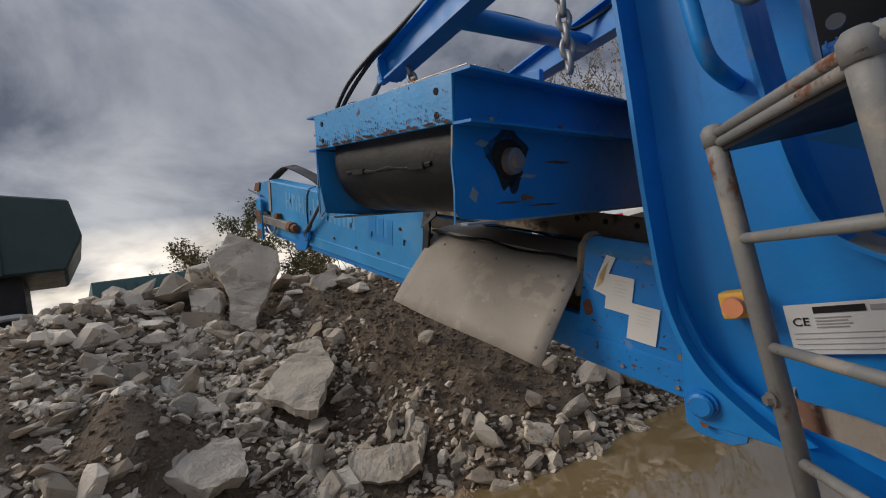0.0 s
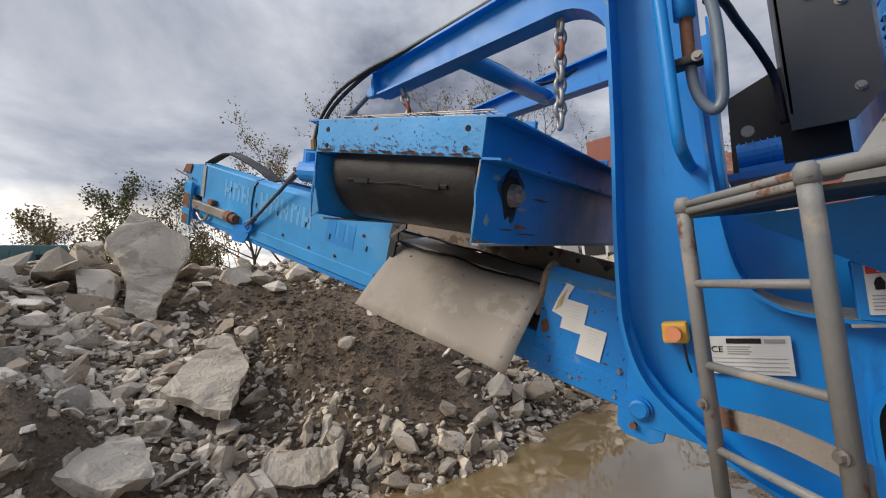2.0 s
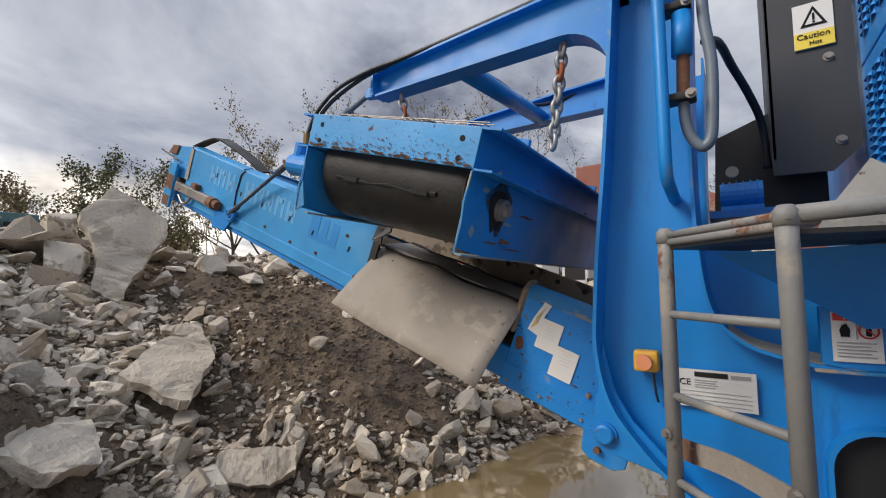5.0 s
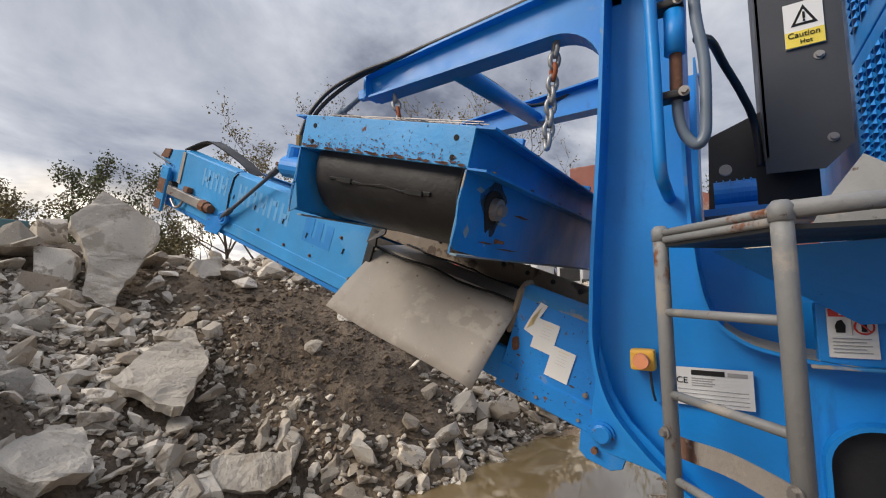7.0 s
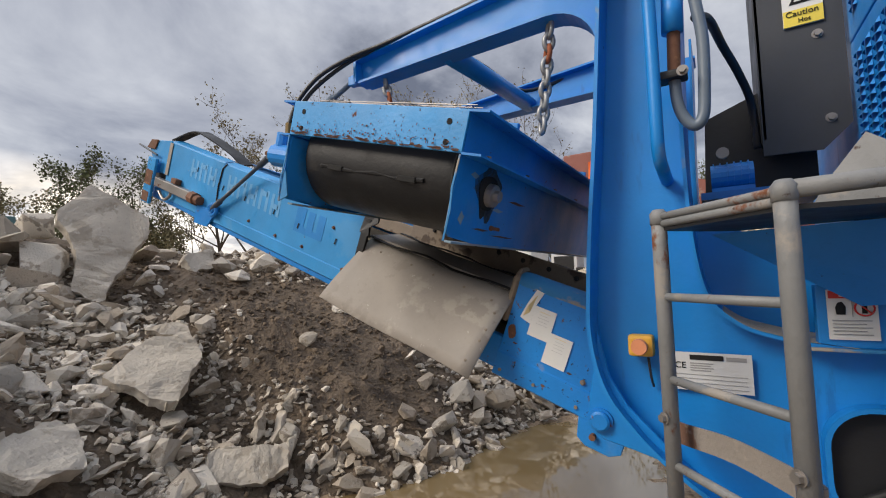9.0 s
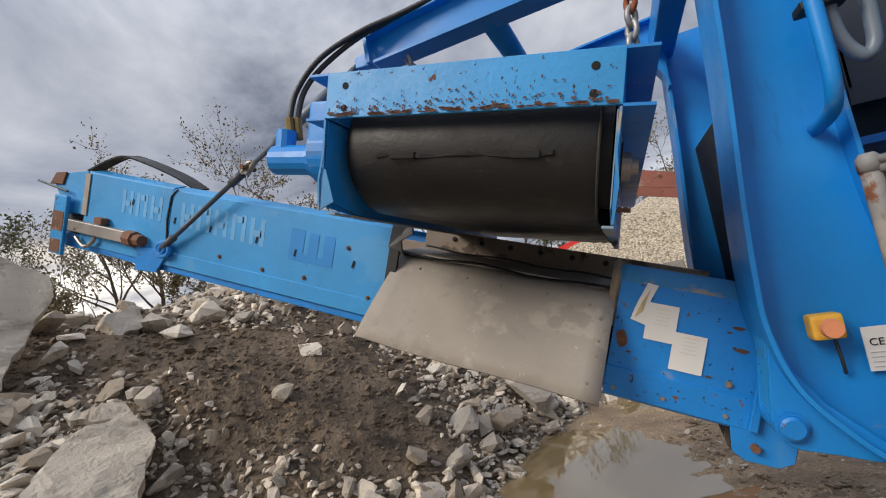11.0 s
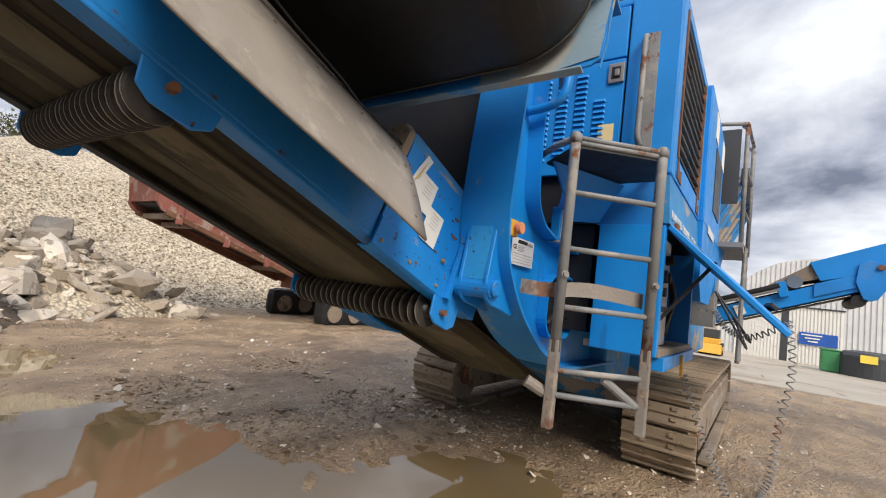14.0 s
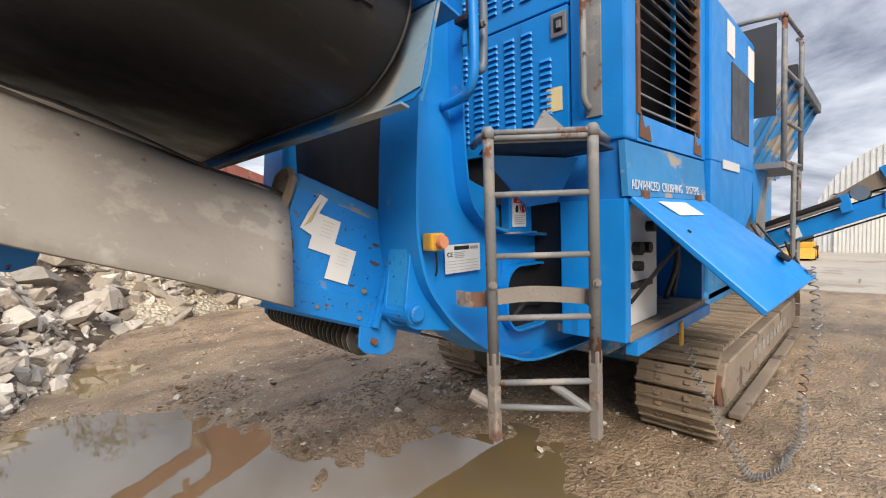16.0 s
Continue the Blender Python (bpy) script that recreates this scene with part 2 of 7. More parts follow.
M["mudsteel"] = material("mud_covered_steel", (0.25, 0.20, 0.15), 0.75, spots=[((0.11, 0.08, 0.06), 0.56, 5.0, (1, 1, 1), 0.8)], bump=0.35, vary=0.25)
M["concrete"] = material("broken_concrete", (0.60, 0.545, 0.465), 0.88, spots=[((0.27, 0.225, 0.175), 0.56, 4.0, (1, 1, 1), 0.9, 0.8), ((0.58, 0.54, 0.48), 0.63, 11.0, (1, 1, 1), 0.9, 0.8), ((0.22, 0.18, 0.14), 0.64, 30.0, (1, 1, 1), 0.9, 0.7)], bump=0.7, bump_scale=38, vary=0.15, random_vary=0.42, relief=0.02, tint=(0.33, 0.265, 0.195))
M["slab"] = material("slab_concrete", (0.50, 0.45, 0.38), 0.9, spots=[((0.33, 0.285, 0.225), 0.57, 3.0, (1, 1, 1), 0.9, 0.7), ((0.60, 0.56, 0.49), 0.63, 14.0, (1, 1, 1), 0.9, 0.7), ((0.25, 0.21, 0.165), 0.65, 30.0, (1, 1, 1), 0.9, 0.8)], bump=0.8, bump_scale=30, vary=0.15, relief=0.02)
M["soil"] = material("brown_soil", (0.155, 0.118, 0.084), 0.95, spots=[((0.27, 0.225, 0.18), 0.63, 26.0, (1, 1, 1), 0.9, 0.7), ((0.075, 0.056, 0.041), 0.56, 3.0, (1, 1, 1), 0.9, 0.8)], bump=1.0, bump_scale=24, vary=0.3, relief=0.05)
M["mud"] = material("wet_gravelly_mud", (0.39, 0.285, 0.185), 0.6, spots=[((0.21, 0.147, 0.092), 0.53, 0.55, (1, 1, 1), 0.35, 0.8), ((0.235, 0.168, 0.106), 0.53, 1.4, (0.35, 1.6, 1), 0.28, 0.85), ((0.27, 0.20, 0.135), 0.56, 5.0, (1, 1, 1), 0.45, 0.7), ((0.56, 0.46, 0.35), 0.63, 30.0, (1, 1, 1), 0.85, 0.6), ((0.12, 0.083, 0.054), 0.60, 44.0, (1, 1, 1), 0.5, 0.6), ((0.45, 0.37, 0.27), 0.60, 0.35, (1, 1, 1), 0.8, 0.6)], bump=1.0, bump_scale=34, vary=0.26, vary_scale=1.6, relief=0.05)
M["ledge"] = material("caked_grey_dust", (0.30, 0.275, 0.235), 0.9, spots=[((0.02, 0.15, 0.42), 0.60, 9.0, (1, 1, 1), 0.6, 0.8), ((0.16, 0.12, 0.09), 0.60, 16.0, (1, 1, 1), 0.9, 0.7)], bump=0.3, vary=0.2)
M["trackmud"] = material("mud_caked_track_steel", (0.30, 0.235, 0.165), 0.75, spots=[((0.42, 0.34, 0.25), 0.58, 4.0, (1, 1, 1), 0.85, 0.7), ((0.12, 0.075, 0.05), 0.58, 9.0, (1, 1, 1), 0.7, 0.8)], bump=0.5, vary=0.25, random_vary=0.2)
M["mudclod"] = material("churned_mud_lumps", (0.25, 0.185, 0.125), 0.7, bump=0.8, bump_scale=60, vary=0.25, random_vary=0.3, relief=0.02)
M["scoured"] = material("scoured_grey_blue_steel", (0.20, 0.29, 0.36), 0.6, spots=[((0.33, 0.31, 0.27), 0.53, 3.0, (1, 1, 1), 0.8, 0.8), ((0.02, 0.20, 0.52), 0.60, 5.0, (1, 1, 1), 0.5, 0.8), ((0.10, 0.06, 0.04), 0.67, 12.0, (1, 1, 1), 0.9, 0.9)], bump=0.12, vary=0.2)
M["grease"] = material("dark_grease", (0.012, 0.022, 0.04), 0.35, spots=[((0.008, 0.10, 0.30), 0.56, 16.0, (1, 1, 1), 0.5, 0.7)], bump=0.2, vary=0.3)
M["blue_flange"] = material("scuffed_blue_paint", (0.006, 0.222, 0.62), 0.45, spots=[((0.22, 0.30, 0.36), 0.60, 5.0, (1, 1, 0.7), 0.7, 0.55), (DUST, 0.67, 9.0, (1, 1, 1), 0.85, 0.6), (RUST, 0.71, 15.0, (1, 1, 0.7), 0.9)], bump=0.1, vary=0.15)
M["rusty_grey"] = material("rust_stained_grey_steel", (0.23, 0.205, 0.18), 0.7, spots=[((0.16, 0.075, 0.045), 0.50, 5.0, (1, 1, 0.6), 0.9, 0.9), ((0.36, 0.31, 0.25), 0.60, 8.0, (1, 1, 1), 0.9, 0.7)], bump=0.3, vary=0.2)
M["ring_edge"] = material("dusty_ring_edge", (0.26, 0.23, 0.18), 0.85, spots=[((0.06, 0.05, 0.04), 0.58, 20.0, (1, 1, 1), 0.8)], bump=0.1)
M["tyre_ring"] = material("muddy_rubber_ring", (0.035, 0.031, 0.026), 0.75, spots=[((0.05, 0.045, 0.04), 0.55, 14.0, (1, 1, 1), 0.8)], bump=0.2)
M["flake"] = material("rust_flake", (0.10, 0.05, 0.036), 0.9, spots=[((0.08, 0.04, 0.028), 0.56, 30.0, (1, 1, 1), 0.9)], bump=0.2, vary=0.25)
M["earth"] = material("damp_clods", (0.165, 0.124, 0.086), 0.95, bump=0.8, bump_scale=60, vary=0.25, random_vary=0.3, relief=0.02)
M["gravel"] = material("pale_gravel", (0.55, 0.475, 0.36), 0.9, spots=[((0.36, 0.30, 0.215), 0.60, 2.0, (1, 1, 1), 0.9, 0.5)], bump=1.0, bump_scale=20, vary=0.12, random_vary=0.22, relief=0.06, cells=15)
M["orange"] = material("orange_button", (0.70, 0.27, 0.13), 0.45, bump=0)
M["white"] = material("white_paper", (0.74, 0.73, 0.69), 0.7, spots=[((0.45, 0.42, 0.36), 0.66, 6.0, (1, 1, 1), 0.8)], bump=0.02, vary=0.05)
M["print"] = material("grey_print", (0.30, 0.30, 0.30), 0.7, bump=0)
M["faint"] = material("faint_print", (0.62, 0.61, 0.58), 0.8, bump=0)
M["black"] = material("black_print", (0.010, 0.010, 0.010), 0.9, bump=0)
M["yellow"] = material("yellow_plastic", (0.72, 0.40, 0.05), 0.5, bump=0.03)
M["label_yellow"] = material("label_yellow", (0.80, 0.62, 0.08), 0.6, bump=0)
M["rust_red"] = material("rusted_link", (0.30, 0.09, 0.04), 0.8, bump=0.2)
M["grey_blue"] = material("grey_blue_rod", (0.13, 0.17, 0.22), 0.5, bump=0.1)
M["dark_rod"] = material("dark_steel_rod", (0.06, 0.07, 0.09), 0.5, bump=0.1)
M["brass"] = material("brass_fitting", (0.22, 0.15, 0.06), 0.5, 0.6, bump=0.05)
M["cloth"] = material("orange_cloth", (0.80, 0.16, 0.03), 0.8, bump=0.05)
M["green"] = material("green_plastic", (0.04, 0.22, 0.08), 0.5, bump=0.02)
M["apron"] = material("pale_yard_surface", (0.40, 0.36, 0.30), 0.85, spots=[((0.30, 0.25, 0.19), 0.56, 0.5, (1, 1, 1), 0.8)], bump=0.4, bump_scale=12, vary=0.12, vary_scale=0.7)
M["overpaint"] = material("overpainted_blue", (0.012, 0.215, 0.57), 0.5, bump=0.05, vary=0.15)
M["cream"] = material("cream_sticker", (0.75, 0.60, 0.30), 0.6, bump=0.02)
M["faded"] = material("faded_pale_letter", (0.11, 0.345, 0.63), 0.6, bump=0.02)
# the blue paint darkened, shade included, for faces inside gaps and bays
M["blue_shaded"] = material("shaded_blue_paint", (0.010, 0.17, 0.52), 0.5, bump=0.02)
M["red"] = material("faded_red_paint", (0.25, 0.088, 0.065), 0.65, spots=[(DUST, 0.56, 2.0, (1, 1, 1), 0.9, 0.7), (RUST, 0.62, 7.0, (1, 1, 1), 0.9)], bump=0.1)
M["bright_red"] = material("bright_red_paint", (0.62, 0.03, 0.025), 0.4, bump=0.03)
M["signblue"] = material("sign_blue", (0.02, 0.10, 0.42), 0.5, bump=0.0)
M["clad"] = material("pale_cladding", (0.62, 0.63, 0.63), 0.55, bump=0.05, vary=0.08)
M["shedroof"] = material("pale_tarpaulin", (0.66, 0.63, 0.56), 0.6, bump=0.05, vary=0.08)
M["bark"] = material("bark", (0.12, 0.095, 0.075), 0.9, bump=0.4)
M["leaf"] = material("autumn_leaf", (0.19, 0.165, 0.085), 0.7, bump=0, random_vary=0.45)
M["darkleaf"] = material("dark_leaf", (0.10, 0.115, 0.05), 0.7, bump=0, random_vary=0.45)
M["dumpgreen"] = material("dark_green_paint", (0.03, 0.06, 0.065), 0.5, bump=0.05)
M["teal"] = material("teal_container", (0.10, 0.20, 0.21), 0.6, bump=0.05)


def water_material():
    m = bpy.data.materials.new("muddy_water")
    m.use_nodes = True
    b = m.node_tree.nodes["Principled BSDF"]
    b.inputs["Base Color"].default_value = (0.22, 0.16, 0.078, 1)
    b.inputs["Roughness"].default_value = 0.025
    b.inputs["IOR"].default_value = 2.8
    co = m.node_tree.nodes.new("ShaderNodeTexCoord")
    n = m.node_tree.nodes.new("ShaderNodeTexNoise")
    n.inputs["Scale"].default_value = 5.0
    bp = m.node_tree.nodes.new("ShaderNodeBump")
    bp.inputs["Strength"].default_value = 0.03
    bp.inputs["Distance"].default_value = 0.02
    m.node_tree.links.new(co.outputs["Object"], n.inputs["Vector"])
    m.node_tree.links.new(n.outputs["Fac"], bp.inputs["Height"])
    m.node_tree.links.new(bp.outputs[0], b.inputs["Normal"])
    return m


M["water"] = water_material()


# ---- mesh tools ----
def empty(name, m=None):
    ob = new(name)
    ob.empty_display_size = 0.2
    if m is not None:
        ob.matrix_world = m
    return ob


def part(name, bm, mat, parent=None, label="", smooth=False, m=None):
    me = bpy.data.meshes.new(name)
    bm.normal_update()
    bm.to_mesh(me)
    bm.free()
    me.materials.append(M[mat])
    if smooth:
        me.polygons.foreach_set("use_smooth", [True] * len(me.polygons))
        me.update()
    ob = new(name, me)
    if parent is not None:
        ob.parent = parent
    if m is not None:
        ob.matrix_local = m
    if label:
        ob["label"] = label
    return ob


def box(x0, x1, y0, y1, z0, z1, bevel=0.0, bm=None):
    own = bm is None
    b = bmesh.new()
    bmesh.ops.create_cube(b, size=1)
    for v in b.verts:
        v.co = Vector(((x0 + x1) / 2 + v.co.x * (x1 - x0), (y0 + y1) / 2 + v.co.y * (y1 - y0), (z0 + z1) / 2 + v.co.z * (z1 - z0)))
    if bevel:
        bmesh.ops.bevel(b, geom=b.edges[:], offset=bevel, segments=2, affect="EDGES", profile=0.6)
    if own:
        return b
    merge(bm, b)
    return bm


def merge(bm, b, m=None):
    if m is not None:
        b.transform(m)
    me = bpy.data.meshes.new("t")
    b.to_mesh(me)
    b.free()
    bm.from_mesh(me)
    bpy.data.meshes.remove(me)
    return bm


def prism(points, depth_vec, bevel=0.0):
    """A plate: a polygon of 3D points, thickened by a vector."""
    b = bmesh.new()
    d = Vector(depth_vec)
    lo = [b.verts.new(Vector(p)) for p in points]
    hi = [b.verts.new(Vector(p) + d) for p in points]
    n = len(points)
    b.faces.new(lo)
    b.faces.new(hi[::-1])
    for i in range(n):
        b.faces.new((lo[i], hi[i], hi[(i + 1) % n], lo[(i + 1) % n]))
    bmesh.ops.recalc_face_normals(b, faces=b.faces[:])
    if bevel:
        bmesh.ops.bevel(b, geom=b.edges[:], offset=bevel, segments=1, affect="EDGES")
    return b


def ribbon(points, width_vec, thick):
    """A bent strip along a line of points, width_vec wide, thick across."""
    b = bmesh.new()
    w = Vector(width_vec)
    ps = [Vector(p) for p in points]
    rows = []
    for i, p in enumerate(ps):
        t = (ps[min(i + 1, len(ps) - 1)] - ps[max(i - 1, 0)]).normalized()
        n = t.cross(w).normalized() * thick
        rows.append([b.verts.new(q) for q in (p, p + w, p + w + n, p + n)])
    for r, s in zip(rows, rows[1:]):
        for k in range(4):
            b.faces.new((r[k], r[(k + 1) % 4], s[(k + 1) % 4], s[k]))
    b.faces.new(rows[0])
    b.faces.new(rows[-1][::-1])
    bmesh.ops.recalc_face_normals(b, faces=b.faces[:])
    return b


def tube(points, r, seg=10, bm=None, closed=False):
    """A round bar along a line of points."""
    b = bmesh.new() if bm is None else bm
    ps = [Vector(p) for p in points]
    rings = []
    n = len(ps)
    ref = None
    for i, p in enumerate(ps):
        if closed:
            t = (ps[(i + 1) % n] - ps[i - 1]).normalized()
        else:
            t = (ps[min(i + 1, n - 1)] - ps[max(i - 1, 0)]).normalized()
        if ref is None:
            ref = t.orthogonal().normalized()
        ref = (ref - t * ref.dot(t)).normalized()
        s = t.cross(ref)
        rr = r[i] if isinstance(r, (list, tuple)) else r
        rings.append([b.verts.new(p + (ref * math.cos(a) + s * math.sin(a)) * rr) for a in (2 * math.pi * k / seg for k in range(seg))])
    pairs = list(zip(rings, rings[1:])) + ([(rings[-1], rings[0])] if closed else [])
    for q, w in pairs:
        for k in range(seg):
            b.faces.new((q[k], q[(k + 1) % seg], w[(k + 1) % seg], w[k]))
    if not closed:
        b.faces.new(rings[0][::-1])
        b.faces.new(rings[-1])
    return b


def cyl(p, q, r, seg=20, bm=None):
    return tube([p, q], r, seg, bm)


def arc(cx, cz, r, a0, a1, n=8):
    return [(cx + r * math.cos(radians(a0 + (a1 - a0) * i / n)), cz + r * math.sin(radians(a0 + (a1 - a0) * i / n))) for i in range(n + 1)]


def bolt(p, axis, r=0.014, h=0.012):
    """A hexagon head with its washer."""
    a = Vector(axis).normalized()
    b = tube([Vector(p), Vector(p) + a * h * 0.3], r * 1.5, 12)
    return tube([Vector(p) + a * h * 0.3, Vector(p) + a * (h * 1.3)], r, 6, b)


def smooth_line(points, n=8):
    """A curve through the points, finer by n."""
    ps = [Vector(p) for p in points]
    out = []
    for i in range(len(ps) - 1):
        p0, p1, p2, p3 = ps[max(i - 1, 0)], ps[i], ps[i + 1], ps[min(i + 2, len(ps) - 1)]
        for k in range(n):
            t = k / n
            out.append(0.5 * ((2 * p1) + (p2 - p0) * t + (2 * p0 - 5 * p1 + 4 * p2 - p3) * t * t + (3 * p1 - p0 - 3 * p2 + p3) * t ** 3))
    out.append(ps[-1])
    return out


def text(s, size, mat, parent, m, name="lettering", align="LEFT"):
    cu = bpy.data.curves.new(name, "FONT")
    cu.body, cu.size, cu.align_x, cu.extrude = s, size, align, 0.0012
    ob = bpy.data.objects.new(name, cu)
    me = bpy.data.meshes.new_from_object(ob)
    bpy.data.objects.remove(ob)
    me.materials.append(M[mat])
    t = new(name, me)
    t.parent = parent
    t.matrix_local = m
    return t

# ---- ground ----
PUDDLES = [(-1.25, 4.75, 0.62, 0.95, 0.3), (-0.95, 3.75, 0.6, 0.55, 0.4), (0.35, 2.35, 0.72, 0.55, -0.6), (-0.35, 2.35, 0.55, 0.5, 0.2), (-2.35, 3.75, 0.75, 0.95, 0.2), (-1.05, 6.6, 0.4, 0.6, 0.1), (-1.5, 2.6, 1.0, 0.7, 0.0)]


def fbm(x, y, s, o=4):
    return noise.fractal(Vector((x * s, y * s, 3.7)), 1.0, 2.0, o)


def ground_height(x, y):
    far = max(abs(x), abs(y))
    z = 0.03 + ((0.02 * fbm(x, y, 0.6) + 0.018 * fbm(x + 9, y, 2.6) + 0.021 * fbm(x, y + 5, 7.0, 4) + 0.012 * math.sin((y - 0.25 * x) * 5.2 + 2 * fbm(x, y, 0.8)) * math.exp(-((y - 7.5) / 2.0) ** 2)) * max(0.0, min(1.0, (15 - far) / 4)))
    for px, py, a, b, r in PUDDLES:
        dx, dy = x - px, y - py
        u = (dx * math.cos(r) + dy * math.sin(r)) / a
        v = (-dx * math.sin(r) + dy * math.cos(r)) / b
        d = u * u + v * v
        if d < 4:
            z -= 0.085 * math.exp(-d * 1.1)
    return z


def spaced(lo, hi, step, far):
    xs = list(np.arange(lo, hi, step))
    d, x = step, hi
    while x < far:
        xs.append(x)
        d *= 1.22
        x += d
    d, x = step, lo - step
    while x > -far:
        xs.insert(0, x)
        d *= 1.22
        x -= d
    return xs


def sheet(name, xs, ys, height, mat):
    verts = [(x, y, height(x, y)) for y in ys for x in xs]
    n = len(xs)
    faces = [(j * n + i, j * n + i + 1, (j + 1) * n + i + 1, (j + 1) * n + i) for j in range(len(ys) - 1) for i in range(n - 1)]
    me = bpy.data.meshes.new(name)
    me.from_pydata(verts, [], faces)
    me.materials.append(M[mat])
    me.polygons.foreach_set("use_smooth", [True] * len(me.polygons))
    me.update()
    return new(name, me)


ground = tagged(sheet("ground", spaced(-4.5, 7.5, 0.05, 900), spaced(-0.5, 9.5, 0.05, 900), ground_height, "mud"),
                "wet brown gravelly mud yard with ruts and puddles", "ground", kind="structure")
water = tagged(part("water", box(-4.2, 2.2, 0.9, 8.2, -0.12, 0.0), "water"), "shallow muddy brown puddle water reflecting the sky", "puddle", kind="structure")


# ---- rubble heap ----
TOE = [(-6.0, -6.5), (-3.0, -4.0), (-1.5, -2.6), (0.2, -2.15), (0.8, -2.35), (1.5, -2.85), (2.4, -2.95), (2.8, -2.85), (3.1, -2.5), (3.75, -2.2), (4.3, -2.15), (5.2, -2.0), (6.0, -1.5), (7.0, -1.25), (8.1, -0.75), (9.6, 0.0), (10.9, 0.85), (12.0, 2.0), (12.6, 1.6), (13.5, -1.5), (16.0, -9.0)]
TOE_Y, TOE_X = [a for a, _ in TOE], [b for _, b in TOE]
CREST_Y, CREST_Z = [-6, -1, 0.5, 2, 3.2, 4.2, 5.2, 7, 9, 10.5, 12], [0.8, 1.7, 2.3, 2.45, 2.15, 2.15, 2.25, 2.1, 1.8, 1.5, 0.7]


def pile_height(x, y):
    run = float(np.interp(y, TOE_Y, TOE_X)) - x
    top = float(np.interp(y, CREST_Y, CREST_Z)) + 0.10 * fbm(x, y, 0.5)
    h = float(np.interp(y, [3.6, 5.6, 8.5, 10], [0.62, 0.80, 0.80, 0.62])) * run
    if h > top - 0.4:
        h = top - 0.4 * math.exp(-(h - top + 0.4) / 0.4)
    if run > 5.5:
        h -= 0.35 * (run - 5.5)
    if h < -0.3:
        return -0.3
    rough = min(1.0, max(0.15, run))
    # a dark soil mound before the slope
    d = math.hypot((x + 3.95) / 0.36, (y - 0.84) / 0.30)
    h += 0.28 * math.exp(-d * d)
    return h + rough * (0.09 * fbm(x, y, 0.9) + 0.05 * fbm(x, y + 3, 3.1) + 0.03 * fbm(x, y, 8.0, 4))


heap = tagged(sheet("soil_mound", list(np.arange(-14, -7.2, 0.1)) + list(np.arange(-7.2, -0.9, 0.03)) + list(np.arange(-0.9, 2.5, 0.08)), list(np.arange(-6, 0, 0.08)) + list(np.arange(0, 6.6, 0.033)) + list(np.arange(6.6, 15, 0.08)), pile_height, "soil"),
              "heap of brown soil and broken grey concrete rubble", "rubble heap")


def rock_mesh(seed, flat=1.0, mat="concrete", cuts=9):
    rnd = random.Random(seed)
    b = bmesh.new()
    for k in range(17):
        v = Vector((rnd.gauss(0, 1), rnd.gauss(0, 1), rnd.gauss(0, 1))).normalized()
        # pushed out towards a block with worn corners
        v *= rnd.uniform(0.74, 1.0) * 1.12 / (abs(v.x) ** 5 + abs(v.y) ** 5 + abs(v.z) ** 5) ** 0.2 * (0.78 + 0.22 * (abs(v.x) + abs(v.y) + abs(v.z)) / 1.73)
        b.verts.new((v.x * 0.44, v.y * 0.33, v.z * 0.26 * flat))
    r = bmesh.ops.convex_hull(b, input=b.verts[:])
    bmesh.ops.delete(b, geom=[e for e in r["geom_interior"] if isinstance(e, bmesh.types.BMVert)], context="VERTS")
    bmesh.ops.dissolve_limit(b, angle_limit=radians(11), verts=b.verts[:], edges=b.edges[:])
    bmesh.ops.triangulate(b, faces=b.faces[:])
    me = bpy.data.meshes.new("rock")
    b.to_mesh(me)
    b.free()
    me.materials.append(M[mat])
    return me


ROCKS = [rock_mesh(i, random.Random(i).choice((0.5, 0.8, 1.0, 1.0))) for i in range(16)]


def surface(x, y):
    return max(pile_height(x, y), ground_height(x, y))


def put_rock(vs, fs, me, m):
    k = len(vs)
    vs.extend((m @ v.co)[:] for v in me.vertices)
    fs.extend(tuple(k + i for i in p.vertices) for p in me.polygons)


def joined(name, vs, fs, mat, parent=None):
    me = bpy.data.meshes.new(name)
    me.from_pydata(vs, [], fs)
    me.materials.append(M[mat])
    ob = new(name, me)
    ob.parent = parent
    return tagged(ob, kind="stuff")


SLABS = [(-3.60, 1.20, 0.32), (-4.25, 2.25, 0.30), (-3.24, 2.44, 0.20), (-5.75, 2.35, 0.25)]


